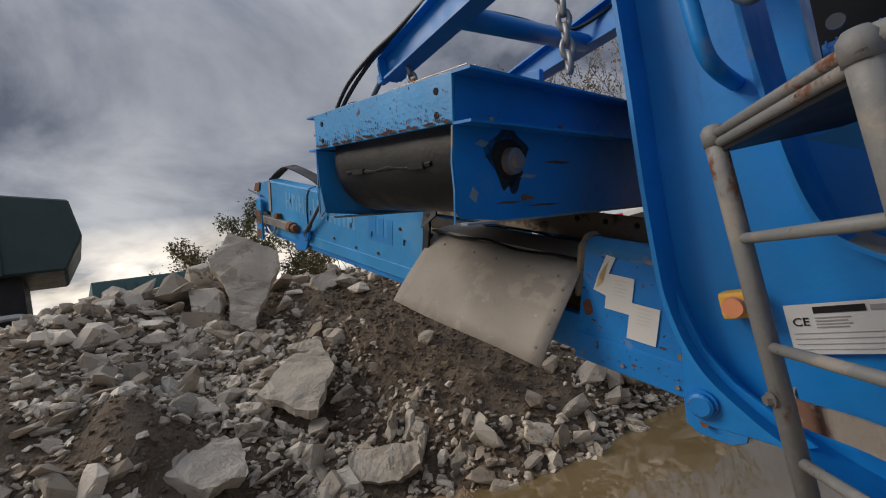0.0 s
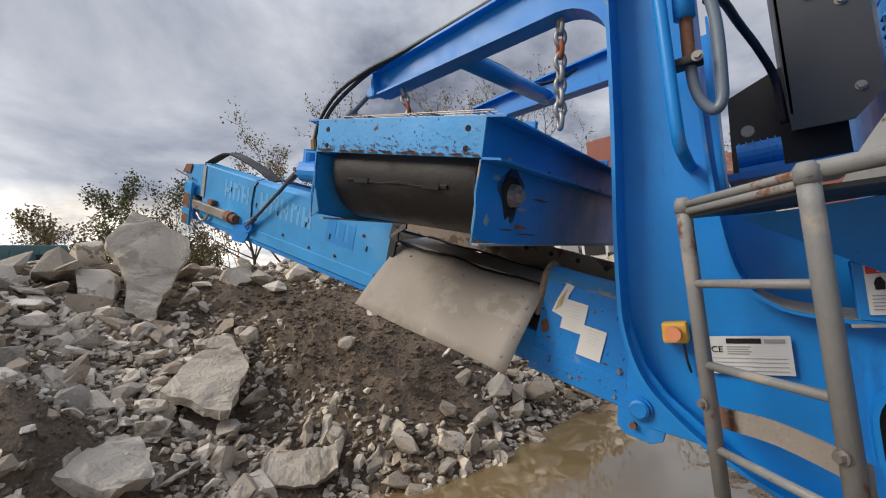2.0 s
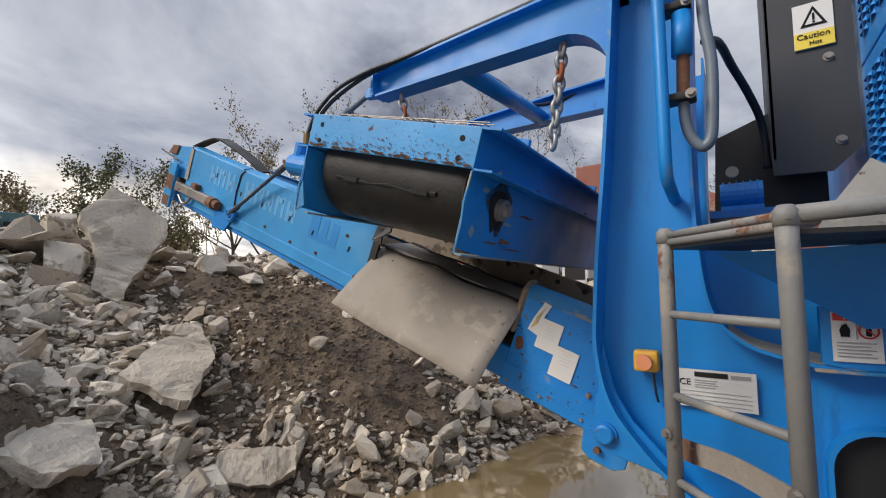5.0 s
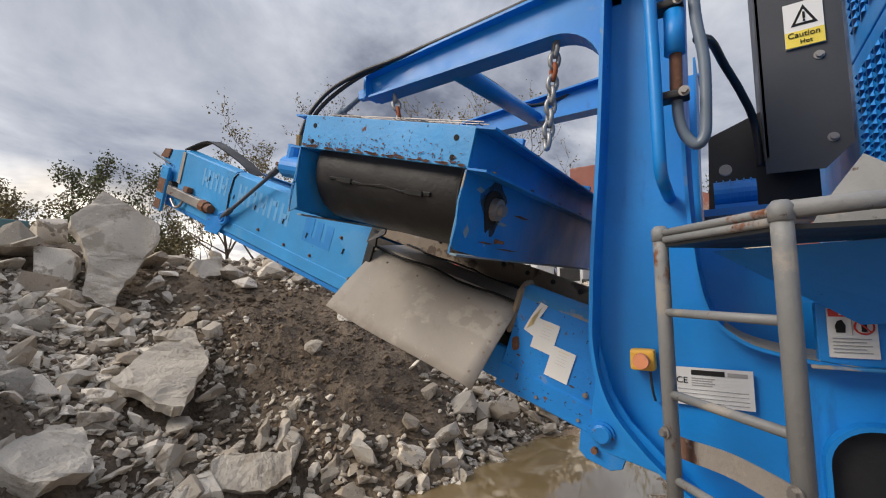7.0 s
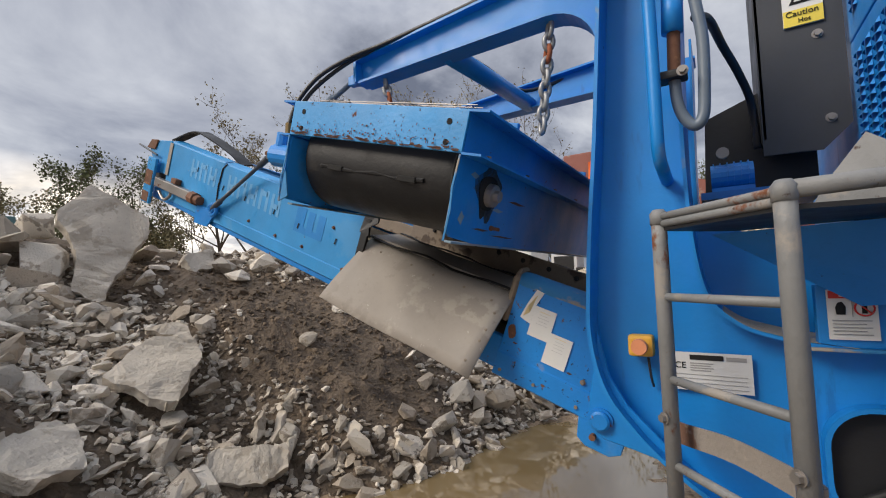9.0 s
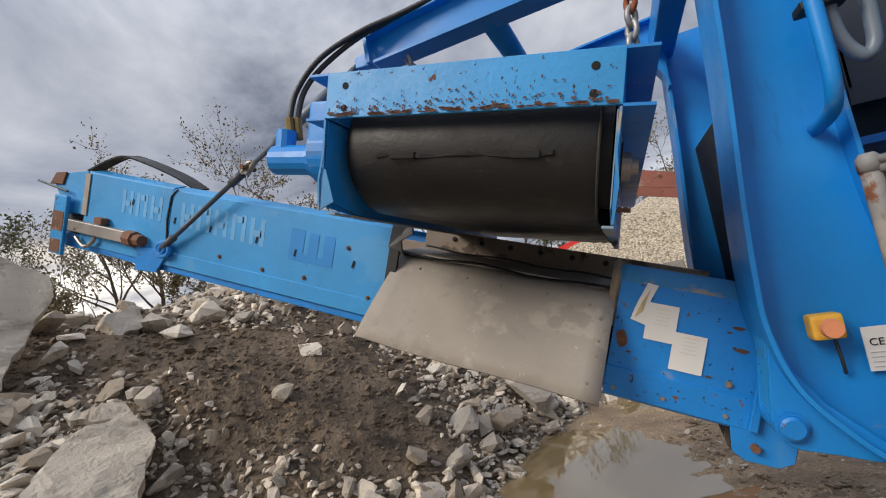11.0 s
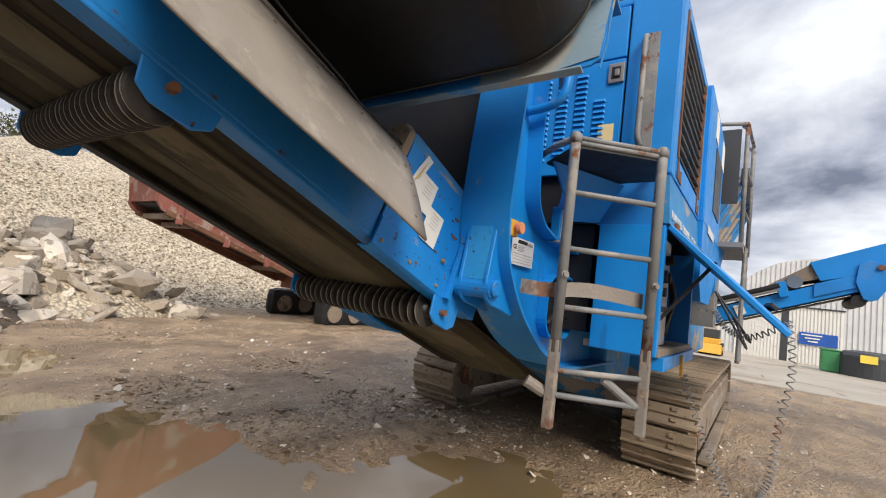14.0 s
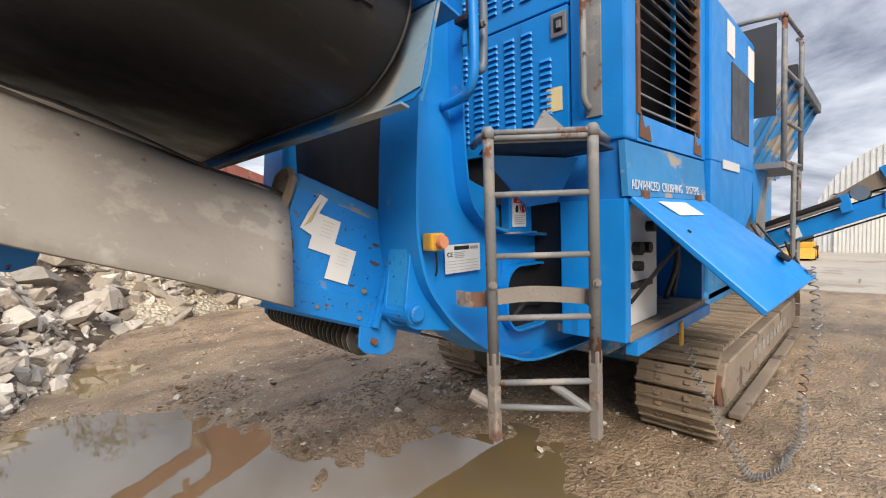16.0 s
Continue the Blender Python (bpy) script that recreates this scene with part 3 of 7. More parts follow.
def scatter():
    rnd = random.Random(5)
    near = 0
    vs, fs = [], []
    for tries in range(48000):
        x, y = rnd.uniform(-8.5, -1.1) if tries % 3 else rnd.uniform(-6.0, -1.4), rnd.uniform(-1.5, 10.0) if tries % 3 else rnd.uniform(0.3, 6.5)
        if tries % 9 == 0:
            x, y = rnd.uniform(-4.0, 2.2), rnd.uniform(6.5, 12.6)
        h = pile_height(x, y)
        if h < ground_height(x, y) - 0.02:
            continue
        # bare soil shows in a broad band down the slope
        bare = 0.56 + 0.5 * fbm(x + 40, y, 0.5) + 0.42 * math.exp(-((y - 3.55 - 0.30 * (x + 4)) / 0.95) ** 2) + 0.8 * math.exp(-(((x + 3.95) / 0.42) ** 2 + ((y - 0.84) / 0.36) ** 2))
        bare -= 0.32 * math.exp(-max(0.0, h) / 0.3)
        if rnd.random() < bare:
            continue
        s = min(0.035 + rnd.paretovariate(1.75) * 0.030, 0.32)
        if y > 6.8:
            s *= 1.35
        if bare > 0.75 and s > 0.2 and rnd.random() < 0.6:
            continue
        if any(math.hypot(x - cx, y - cy) < cr for cx, cy, cr in SLABS):
            continue
        me = rnd.choice(ROCKS)
        m = Matrix.Translation((x, y, h + s * 0.13)) @ Euler((rnd.gauss(0, 0.5), rnd.gauss(0.3, 0.5), rnd.uniform(0, 6.28))).to_matrix().to_4x4() @ Matrix.Diagonal((s, s * rnd.uniform(0.7, 1.1), s * rnd.uniform(0.6, 1.1), 1))
        if near < 290 and s > 0.12 and -6.5 < x < -1.4 and 0.3 < y < 6.5:
            ob = new("rock", me)
            ob.parent = heap
            ob.matrix_local = m
            near += 1
        else:
            put_rock(vs, fs, me, m)
    joined("loose_rubble", vs, fs, "concrete", heap)
    # clods of earth between the stones
    vs, fs = [], []
    for _ in range(9000):
        x, y = rnd.uniform(-6.8, -1.3), rnd.uniform(0.2, 6.6)
        h = pile_height(x, y)
        if h < ground_height(x, y):
            continue
        s = min(0.02 + rnd.paretovariate(2.2) * 0.018, 0.13)
        m = Matrix.Translation((x, y, h + s * 0.08)) @ Euler((rnd.gauss(0, 0.5), rnd.gauss(0, 0.5), rnd.uniform(0, 6.28))).to_matrix().to_4x4() @ Matrix.Diagonal((s, s, s, 1))
        put_rock(vs, fs, rnd.choice(ROCKS), m)
    joined("earth_rubble", vs, fs, "earth", heap)
    vs, fs = [], []
    for _ in range(9000):
        x, y = rnd.gauss(-0.3, 1.6), rnd.gauss(4.3, 1.6)
        h = ground_height(x, y)
        if h < 0.012 or pile_height(x, y) > h or fbm(x + 31, y, 0.7) < 0.06:
            continue
        s = min(0.018 + rnd.paretovariate(2.0) * 0.016, 0.13)
        m = Matrix.Translation((x, y, h)) @ Euler((rnd.gauss(0, 0.3), rnd.gauss(0, 0.3), rnd.uniform(0, 6.28))).to_matrix().to_4x4() @ Matrix.Diagonal((s, s, s * 0.6, 1))
        put_rock(vs, fs, rnd.choice(ROCKS), m)
    tagged(joined("mud_clods", vs, fs, "mudclod"), "lumps of churned brown mud in the yard", "mud")
    # pebbles and chips on the yard
    vs, fs = [], []
    for _ in range(11000):
        x, y = rnd.uniform(-2.8, 7.5), rnd.uniform(0.6, 10.5)
        if rnd.random() < 0.45:
            x, y = rnd.gauss(0.6, 1.6), rnd.gauss(3.2, 1.4)
        h = ground_height(x, y)
        if h < 0.004 or pile_height(x, y) > h or (fbm(x, y + 77, 0.8) < 0.0 and rnd.random() < 0.7):
            continue
        s = min(0.008 + rnd.paretovariate(2.1) * 0.009, 0.085)
        m = Matrix.Translation((x, y, h + s * 0.1)) @ Euler((rnd.gauss(0, 0.3), rnd.gauss(0, 0.3), rnd.uniform(0, 6.28))).to_matrix().to_4x4() @ Matrix.Diagonal((s, s, s * 0.8, 1))
        put_rock(vs, fs, rnd.choice(ROCKS), m)
    tagged(joined("gravel", vs, fs, "concrete"), "small pale stones strewn over wet mud", "gravel")


def slab(name, points, thick, label):
    """A broken concrete slab: an uneven polygon with chipped edges."""
    rnd = random.Random(len(label))
    ps = [Vector(p) for p in points]
    n = (ps[1] - ps[0]).cross(ps[2] - ps[0]).normalized()
    fine = []
    for a, b in zip(ps, ps[1:] + ps[:1]):
        for k in range(5):
            fine.append(a.lerp(b, k / 5) + Vector((rnd.uniform(-1, 1), rnd.uniform(-1, 1), rnd.uniform(-1, 1))) * 0.018)
    b = prism(fine, n * thick)
    bmesh.ops.triangulate(b, faces=[f for f in b.faces if len(f.verts) > 4])
    bmesh.ops.subdivide_edges(b, edges=b.edges[:], cuts=4, use_grid_fill=True)
    for v in b.verts:
        v.co += Vector(noise.noise_vector(v.co * 7.0)) * 0.014 + Vector(noise.noise_vector(v.co * 19.0)) * 0.009 + Vector(noise.noise_vector(v.co * 2.3)) * 0.02
    return tagged(part(name, b, "concrete" if "grey" in label or "weathered" in label else "slab"), label, "concrete slab")


def big_rocks():
    slab("concrete_slab", [(-6.17, 2.36, 2.84), (-5.89, 2.86, 2.48), (-5.80, 2.82, 2.26), (-5.68, 2.42, 1.78), (-5.60, 2.28, 1.50), (-5.73, 2.08, 1.62), (-5.88, 2.14, 2.06), (-6.09, 2.02, 2.47)], -0.16, "large pale concrete slab standing upright on the heap")
    slab("concrete_slab", [(-4.30, 1.85, 1.02), (-4.53, 2.28, 1.23), (-4.51, 2.61, 1.27), (-4.16, 2.59, 1.07), (-3.82, 2.16, 0.79), (-3.85, 2.09, 0.80)], 0.09, "flat pale concrete slab lying on the slope")
    slab("concrete_slab", [(-3.62, 0.93, 0.71), (-3.76, 1.06, 0.78), (-3.90, 1.37, 0.77), (-3.83, 1.47, 0.71), (-3.50, 1.42, 0.56), (-3.37, 1.16, 0.57)], -0.12, "stained concrete slab piece at the heap's foot")
    slab("concrete_slab", [(-4.76, 2.35, 1.33), (-4.67, 2.71, 1.36), (-4.55, 2.66, 1.25), (-4.61, 2.44, 1.24)], 0.07, "narrow concrete strip lying on the slope")
    slab("concrete_block", [(-3.43, 2.17, 0.36), (-3.44, 2.27, 0.43), (-3.35, 2.43, 0.44), (-3.13, 2.72, 0.42), (-3.02, 2.63, 0.27), (-3.07, 2.44, 0.21), (-3.30, 2.15, 0.25)], 0.22, "pale angular concrete block at the puddle's edge")
    slab("concrete_slab", [(-5.83, 3.19, 1.99), (-5.84, 3.56, 2.08), (-5.69, 3.58, 1.85), (-5.69, 3.23, 1.78)], -0.2, "pale concrete lump on the far crest")
    rnd = random.Random(11)
    for k in range(46):
        x, y = rnd.uniform(-7.6, -5.2), rnd.uniform(-0.3, 6.2)
        s = rnd.uniform(0.2, 0.48)
        if 1.6 < y < 3.1 and x > -6.3:
            continue
        ob = new("boulder", rnd.choice(ROCKS))
        ob.matrix_world = Matrix.Translation((x, y, pile_height(x, y) + 0.05)) @ Euler((rnd.gauss(0, 0.4), rnd.gauss(0, 0.4), rnd.uniform(0, 6.28))).to_matrix().to_4x4() @ Matrix.Diagonal((s, s, s, 1))
        tagged(ob, "broken concrete boulder on the rubble heap", "boulder", "boulders on the heap")
    for x, y, z, s in ((-5.92, 1.92, 2.02, 0.62), (-5.80, 1.80, 1.78, 0.60), (-6.28, 1.62, 2.24, 0.62), (-6.42, 1.98, 2.42, 0.55), (-5.98, 1.52, 2.02, 0.42), (-5.66, 2.02, 1.66, 0.40), (-6.05, 1.70, 2.26, 0.40), (-6.5, 1.75, 2.2, 0.5), (-6.55, 1.35, 2.3, 0.5), (-5.95, 1.75, 1.8, 0.35), (-6.2, 2.95, 2.12, 0.5), (-6.0, 3.15, 1.98, 0.36), (-6.6, 1.1, 2.3, 0.55), (-6.6, 2.75, 2.1, 0.5), (-6.9, 0.7, 2.3, 0.6), (-5.5, 3.6, 1.95, 0.42), (-5.3, 4.0, 1.95, 0.5), (-4.9, 4.6, 1.85, 0.45), (-4.6, 5.0, 1.75, 0.5)):
        ob = new("boulder", rnd.choice(ROCKS))
        ob.matrix_world = Matrix.Translation((x, y, z)) @ Euler((rnd.gauss(0, 0.3), rnd.gauss(0.3, 0.3), rnd.uniform(0, 6.28))).to_matrix().to_4x4() @ Matrix.Diagonal((s, s, s, 1))
        tagged(ob, "large broken concrete lump on the heap's crest", "boulder", "lumps on the crest")
    for x, y, s in ((-2.06, 4.38, 0.20), (-2.5, 4.1, 0.34), (-2.75, 3.85, 0.30), (-2.3, 5.0, 0.55), (-2.62, 4.6, 0.42), (-3.9, 3.6, 0.24), (-4.1, 4.3, 0.3), (-2.9, 4.4, 0.28), (-2.1, 5.6, 0.62), (-1.75, 6.3, 0.55), (-2.5, 6.0, 0.75), (-1.35, 7.1, 0.42), (-3.0, 5.4, 0.5), (-1.9, 7.0, 0.6), (-1.5, 7.7, 0.5), (-0.95, 8.6, 0.8), (-1.3, 9.4, 0.9), (-0.5, 9.6, 0.75), (-0.2, 10.2, 0.6), (-1.9, 9.9, 0.7), (0.6, 11.0, 0.55), (-1.7, 8.4, 0.6), (1.9, 11.4, 0.6), (-0.9, 10.6, 0.7)):
        ob = new("boulder", rnd.choice(ROCKS))
        ob.matrix_world = Matrix.Translation((x, y, surface(x, y) + s * 0.15)) @ Euler((rnd.gauss(0, 0.4), rnd.gauss(0, 0.4), rnd.uniform(0, 6.28))).to_matrix().to_4x4() @ Matrix.Diagonal((s, s, s, 1))
        tagged(ob, "pale angular rock at the heap's foot", "boulder", "rocks at the heap's foot")

# ---- discharge conveyor ----
SLOPE = radians(20.5)
CD = Vector((-math.cos(SLOPE), 0, math.sin(SLOPE)))
CB = Vector((0, -1, 0))
CU = CD.cross(CB)
CONV = Matrix(((CD.x, CB.x, CU.x, -0.45), (CD.y, CB.y, CU.y, 2.18), (CD.z, CB.z, CU.z, 1.14), (0, 0, 0, 1)))
WIDE = 1.02


def side_plate(a0, a1, foot=-0.01, seam=0.072, top0=0.445, top1=0.445, t=0.010, flip=False):
    """An upright side panel: a lower strip, a shallow joggle at the seam, and a folded top lip."""
    b = bmesh.new()
    n = max(2, int((a1 - a0) / 0.12))
    out, inn = [], []
    for i in range(n + 1):
        a = a0 + (a1 - a0) * i / n
        top = top0 + (top1 - top0) * i / n
        wave = 0.0006 * noise.noise(Vector((a * 2.1, 0.7, 0.3)))
        prof = [(-0.055, foot), (-0.006, foot), (0.004, foot + 0.008), (0.004, seam), (-0.003, seam + 0.006), (-0.003 + wave * 2, (seam + top) / 2), (-0.003 + wave, top - 0.012), (-0.012, top), (-0.075, top + 0.022)]
        sgn = -1 if flip else 1
        off = -WIDE if flip else 0.0
        out.append([b.verts.new((a, off + sgn * y, z)) for y, z in prof])
        inn.append([b.verts.new((a, off + sgn * (y - t), z - t * 0.4)) for y, z in prof])
    k = len(prof)
    for r, q in zip(range(n), range(1, n + 1)):
        for i in range(k - 1):
            b.faces.new((out[r][i], out[r][i + 1], out[q][i + 1], out[q][i]))
            b.faces.new((inn[r][i], inn[q][i], inn[q][i + 1], inn[r][i + 1]))
        for i in (0, k - 1):
            b.faces.new((out[r][i], out[q][i], inn[q][i], inn[r][i]))
    for r in (0, n):
        for i in range(k - 1):
            b.faces.new((out[r][i], inn[r][i], inn[r][i + 1], out[r][i + 1]))
    bmesh.ops.recalc_face_normals(b, faces=b.faces[:])
    return b


def conveyor():
    c = tagged(empty("discharge_conveyor", CONV), "worn blue inclined discharge conveyor with faded lettering and a muddy belt", "conveyor")
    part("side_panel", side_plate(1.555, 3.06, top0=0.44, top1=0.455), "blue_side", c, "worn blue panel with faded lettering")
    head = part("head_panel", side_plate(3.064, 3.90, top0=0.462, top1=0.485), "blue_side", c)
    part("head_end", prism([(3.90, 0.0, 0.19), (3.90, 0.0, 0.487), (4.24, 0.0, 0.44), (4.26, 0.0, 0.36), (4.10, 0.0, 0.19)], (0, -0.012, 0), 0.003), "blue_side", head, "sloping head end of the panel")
    part("dust_band", box(3.865, 3.915, 0.0, 0.006, 0.19, 0.47, 0.002), "steel_skirt", head, "dusty vertical weld band")
    part("head_corner", prism([(4.12, 0.002, 0.46), (4.24, 0.002, 0.445), (4.30, 0.002, 0.36), (4.15, 0.002, 0.37)], (0, 0.012, 0), 0.004), "rust", head, "rust-eaten corner")
    part("side_panel", side_plate(1.555, 4.2, top0=0.41, top1=0.41, flip=True), "blue_worn", c)
    tail = part("tail_panel", side_plate(0.02, 0.535, foot=-0.07, seam=0.042, top0=0.385, top1=0.385), "blue_chipped", c, "chipped blue panel with torn paper labels")
    part("tail_panel", side_plate(0.0, 1.5, top0=0.36, top1=0.36, flip=True), "blue_worn", c)
    part("rolled_top", tube([(0.0, -0.052, 0.385), (0.02, -0.052, 0.385), (0.52, -0.052, 0.385), (0.545, -0.052, 0.385)], [0.045, 0.052, 0.052, 0.045], 14), "blue_dusty", tail, "rounded dusty top edge", smooth=True)
    part("end_cap", prism([(0.536, 0.0, 0.18), (0.536, 0.004, 0.40), (0.536, -0.04, 0.445), (0.536, -0.10, 0.452), (0.536, -0.15, 0.42), (0.536, -0.15, 0.28)], (0.035, 0, 0), 0.012), "trackmud", c, "mud-covered end plate of the tail panel")
    part("end_flange", box(0.035, 0.062, 0.004, 0.03, -0.06, 0.36, 0.004), "blue_chipped", tail, "folded end flange of the panel")
    part("rust_patch", prism([(0.50 + 0.020 * math.cos(w) * (1 + 0.3 * math.sin(2 * w)), -0.0025, 0.155 + 0.034 * math.sin(w)) for w in np.linspace(0, 6.28, 13)[:-1]], (0, 0.003, 0)), "rust", tail, "brown rust blister")
    for a, z, l in ((0.135, 0.275, 0.022), (0.115, 0.20, 0.026), (0.16, 0.255, 0.010), (0.10, 0.03, 0.02), (0.20, 0.085, 0.013), (0.47, 0.11, 0.012)):
        part("chipped_spot", prism([(a + l, -0.002, z), (a + 0.2 * l, -0.002, z + 0.3 * l), (a - l, -0.002, z + 0.15 * l), (a - 0.4 * l, -0.002, z - 0.35 * l), (a + 0.5 * l, -0.002, z - 0.25 * l)], (0, 0.0025, 0)), "flake", tail)
    for a, z in ((0.135, 0.075), (0.13, -0.035), (0.33, -0.03), (0.50, -0.035)):
        part("bolt", bolt((a, 0.001, z), (0, 1, 0), 0.008, 0.008), "mudsteel", tail)
    part("lower_rail", box(0.54, 1.55, -0.06, -0.012, -0.03, 0.11, 0.006), "blue_worn", c)
    # loose skirt sheet on the near side, bowed a little
    b = bmesh.new()
    rows = []
    for i in range(15):
        s = i / 14
        col = []
        for j in range(8):
            u = j / 7
            top = Vector((0.545 + 0.975 * s, -0.03 - 0.05 * s, 0.318))
            foot = Vector((0.540 + 0.998 * s, 0.235 - 0.025 * s, -0.052 + 0.004 * math.sin(7 * s)))
            p = top.lerp(foot, u)
            p += Vector((0, 0.77, 0.6)) * (0.010 * math.sin(math.pi * u) + 0.006 * noise.noise(Vector((s * 3, u * 2, 1.1))))
            col.append(p)
        rows.append(col)
    lift = Vector((0, 0.006, 0.005))
    vo = [[b.verts.new(p + lift) for p in col] for col in rows]
    vi = [[b.verts.new(p) for p in col] for col in rows]
    for i in range(14):
        for j in range(7):
            b.faces.new((vo[i][j], vo[i + 1][j], vo[i + 1][j + 1], vo[i][j + 1]))
            b.faces.new((vi[i][j], vi[i][j + 1], vi[i + 1][j + 1], vi[i + 1][j]))
        for j in (0, 7):
            b.faces.new((vo[i][j], vo[i + 1][j], vi[i + 1][j], vi[i][j]))
    for j in range(7):
        for i in (0, 14):
            b.faces.new((vo[i][j], vo[i][j + 1], vi[i][j + 1], vi[i][j]))
    bmesh.ops.recalc_face_normals(b, faces=b.faces[:])
    skirt = part("skirt_sheet", b, "steel_skirt", c, "dusty grey sheet hung over the conveyor side", smooth=True)

    def on_skirt(s, u):
        return Vector((0.545 + 0.975 * s, -0.03 - 0.05 * s, 0.318)).lerp(Vector((0.540 + 0.998 * s, 0.235 - 0.025 * s, -0.052)), u) + Vector((0, 0.77, 0.6)) * (0.008 + 0.010 * math.sin(math.pi * u))

    for s, u in ((0.09, 0.18), (0.26, 0.16), (0.46, 0.17), (0.62, 0.16), (0.86, 0.16), (0.035, 0.50), (0.035, 0.63), (0.05, 0.86), (0.04, 0.3)):
        part("bolt", bolt(on_skirt(s, u), (0, 0.77, 0.6), 0.0045, 0.003), "mudsteel", skirt)
    part("rubber_strip", ribbon([(0.5 + 0.1 * i, -0.035 + 0.010 * math.sin(i * 1.9), 0.328 + 0.008 * math.sin(i * 1.3)) for i in range(11)], (0, 0.012, -0.006), 0.006), "rubber", c, "torn black rubber sealing strip")

    def leaf(a0, a1, z0, z1, lift=0.0015, skew=0.0, thick=0.0014):
        return prism([(a0, lift, z0), (a1, lift, z0), (a1 + skew, lift, z1), (a0 + skew, lift, z1)], (0, thick, 0))

    # three torn paper labels stepping down the tail panel
    papers = [part("paper_label", leaf(0.325, 0.428, 0.172, 0.310), "white", tail, "torn white paper label"), part("paper_label", leaf(0.222, 0.330, 0.082, 0.220, 0.0022), "white", tail, "torn white paper label")]
    for p_, a, z in ((papers[0], 0.375, 0.29), (papers[1], 0.275, 0.205)):
        for k in range(5):
            w = 0.026 - 0.006 * (k % 2)
            part("print_line", leaf(a - w, a + w, z - 0.014 * k, z - 0.014 * k + 0.0022, 0.0042), "cream" if k == 0 else "faint", p_)
    part("paper_label", prism([(0.405, 0.002, 0.375), (0.442, 0.002, 0.38), (0.468, 0.002, 0.30), (0.482, 0.002, 0.235), (0.428, 0.002, 0.222), (0.428, 0.002, 0.30), (0.418, 0.002, 0.335)], (0, 0.0014, 0)), "white", tail, "torn curling white paper label")
    part("torn_paper", prism([(0.43, 0.004, 0.36), (0.455, 0.018, 0.30), (0.47, 0.004, 0.245), (0.445, 0.004, 0.27)], (0, 0.0012, 0)), "cream", tail, "peeled back of the label")
    # faded lettering: pale worn blocks in the place of the letters
    for k in range(9):
        a, z = 3.46 - 0.137 * k, 0.33 - 0.0045 * k
        if k in (3,):
            continue
        for da, w, h, dz in ((0.042, 0.030, 0.145, 0.0), (-0.032, 0.030, 0.145, 0.0), (0.0, 0.052, 0.035, 0.045 if k % 2 else -0.01)):
            part("faded_letter", leaf(a + da - w / 2, a + da + w / 2, z + dz - h / 2, z + dz + h / 2, -0.0018, 0.004, 0.0004), "faded", c)
    for a0, a1, z0, z1 in ((1.86, 2.14, 0.185, 0.225), (2.05, 2.14, 0.225, 0.35), (1.96, 2.02, 0.225, 0.34), (1.86, 1.925, 0.225, 0.34)):
        part("overpainted_patch", leaf(a0, a1, z0, z1, -0.0018, 0.0, 0.0004), "overpaint", c)
    for a, z in ((3.415, 0.335), (3.02, 0.27), (2.37, 0.25), (2.10, 0.225), (1.74, 0.225), (2.72, 0.26)):
        part("slot", leaf(a - 0.005, a + 0.005, z - 0.018, z + 0.018, 0.001, -0.006), "black", c)
    for a, z in ((2.62, 0.118), (2.30, 0.10), (2.02, 0.108), (1.63, 0.08), (3.30, 0.13), (1.78, 0.30)):
        part("bolt", bolt((a, -0.002, z), (0, 1, 0), 0.008, 0.008), "rust", c)
    part("panel_seam", ribbon([(3.045, 0.0, 0.07), (3.075, 0.0, 0.27), (3.062, 0.0, 0.41), (3.02, -0.004, 0.455)], (0.010, 0, 0), 0.006), "black", c, "black sealing line between the panels")
    part("hinge_plate", box(1.68, 1.80, -0.08, -0.012, 0.456, 0.464, 0.002), "blue_worn", c)
    for a in (1.71, 1.77):
        part("bolt", bolt((a, -0.045, 0.464), (0, 0, 1), 0.010, 0.010), "mudsteel", c)
    # inside of the trough, seen above the skirt
    part("dust_board", prism([(0.56, -0.045, 0.332), (1.52, -0.06, 0.332), (1.52, -0.30, 0.355), (0.56, -0.28, 0.355)], (0, 0, -0.012)), "steel_skirt", c, "dust-covered pale belt edge")
    part("torn_edge", ribbon([(0.56 + 0.085 * i, -0.29 + 0.02 * math.sin(i * 2.3), 0.362 + 0.006 * math.sin(i * 1.3)) for i in range(12)], (0, -0.016, 0.003), 0.006), "rubber", c)
    rail = part("top_rail", box(0.15, 1.66, -0.67, -0.62, 0.31, 0.46, 0.006), "mudsteel", c, "dusty steel rail with bolts")
    for i in range(7):
        part("bolt", bolt((0.45 + 0.17 * i, -0.62, 0.42), (0, 1, 0), 0.010, 0.010), "dark", rail)
    part("top_rail", box(0.3, 4.1, -WIDE + 0.04, -WIDE + 0.10, 0.26, 0.36, 0.006), "mudsteel", c)
    part("end_seal", ribbon([(1.548, 0.012, 0.0), (1.548, 0.012, 0.12), (1.548, 0.006, 0.42), (1.548, -0.05, 0.462), (1.548, -0.12, 0.468)], (-0.05, 0, 0), 0.016), "rubber", c, "torn black rubber edge seal")
    part("torn_flap", prism([(1.55, 0.0, 0.46), (1.46, -0.01, 0.47), (1.44, 0.01, 0.42), (1.49, 0.015, 0.38), (1.475, 0.02, 0.33), (1.55, 0.02, 0.34)], (0, -0.012, 0)), "rubber", c, "torn black rubber flap")
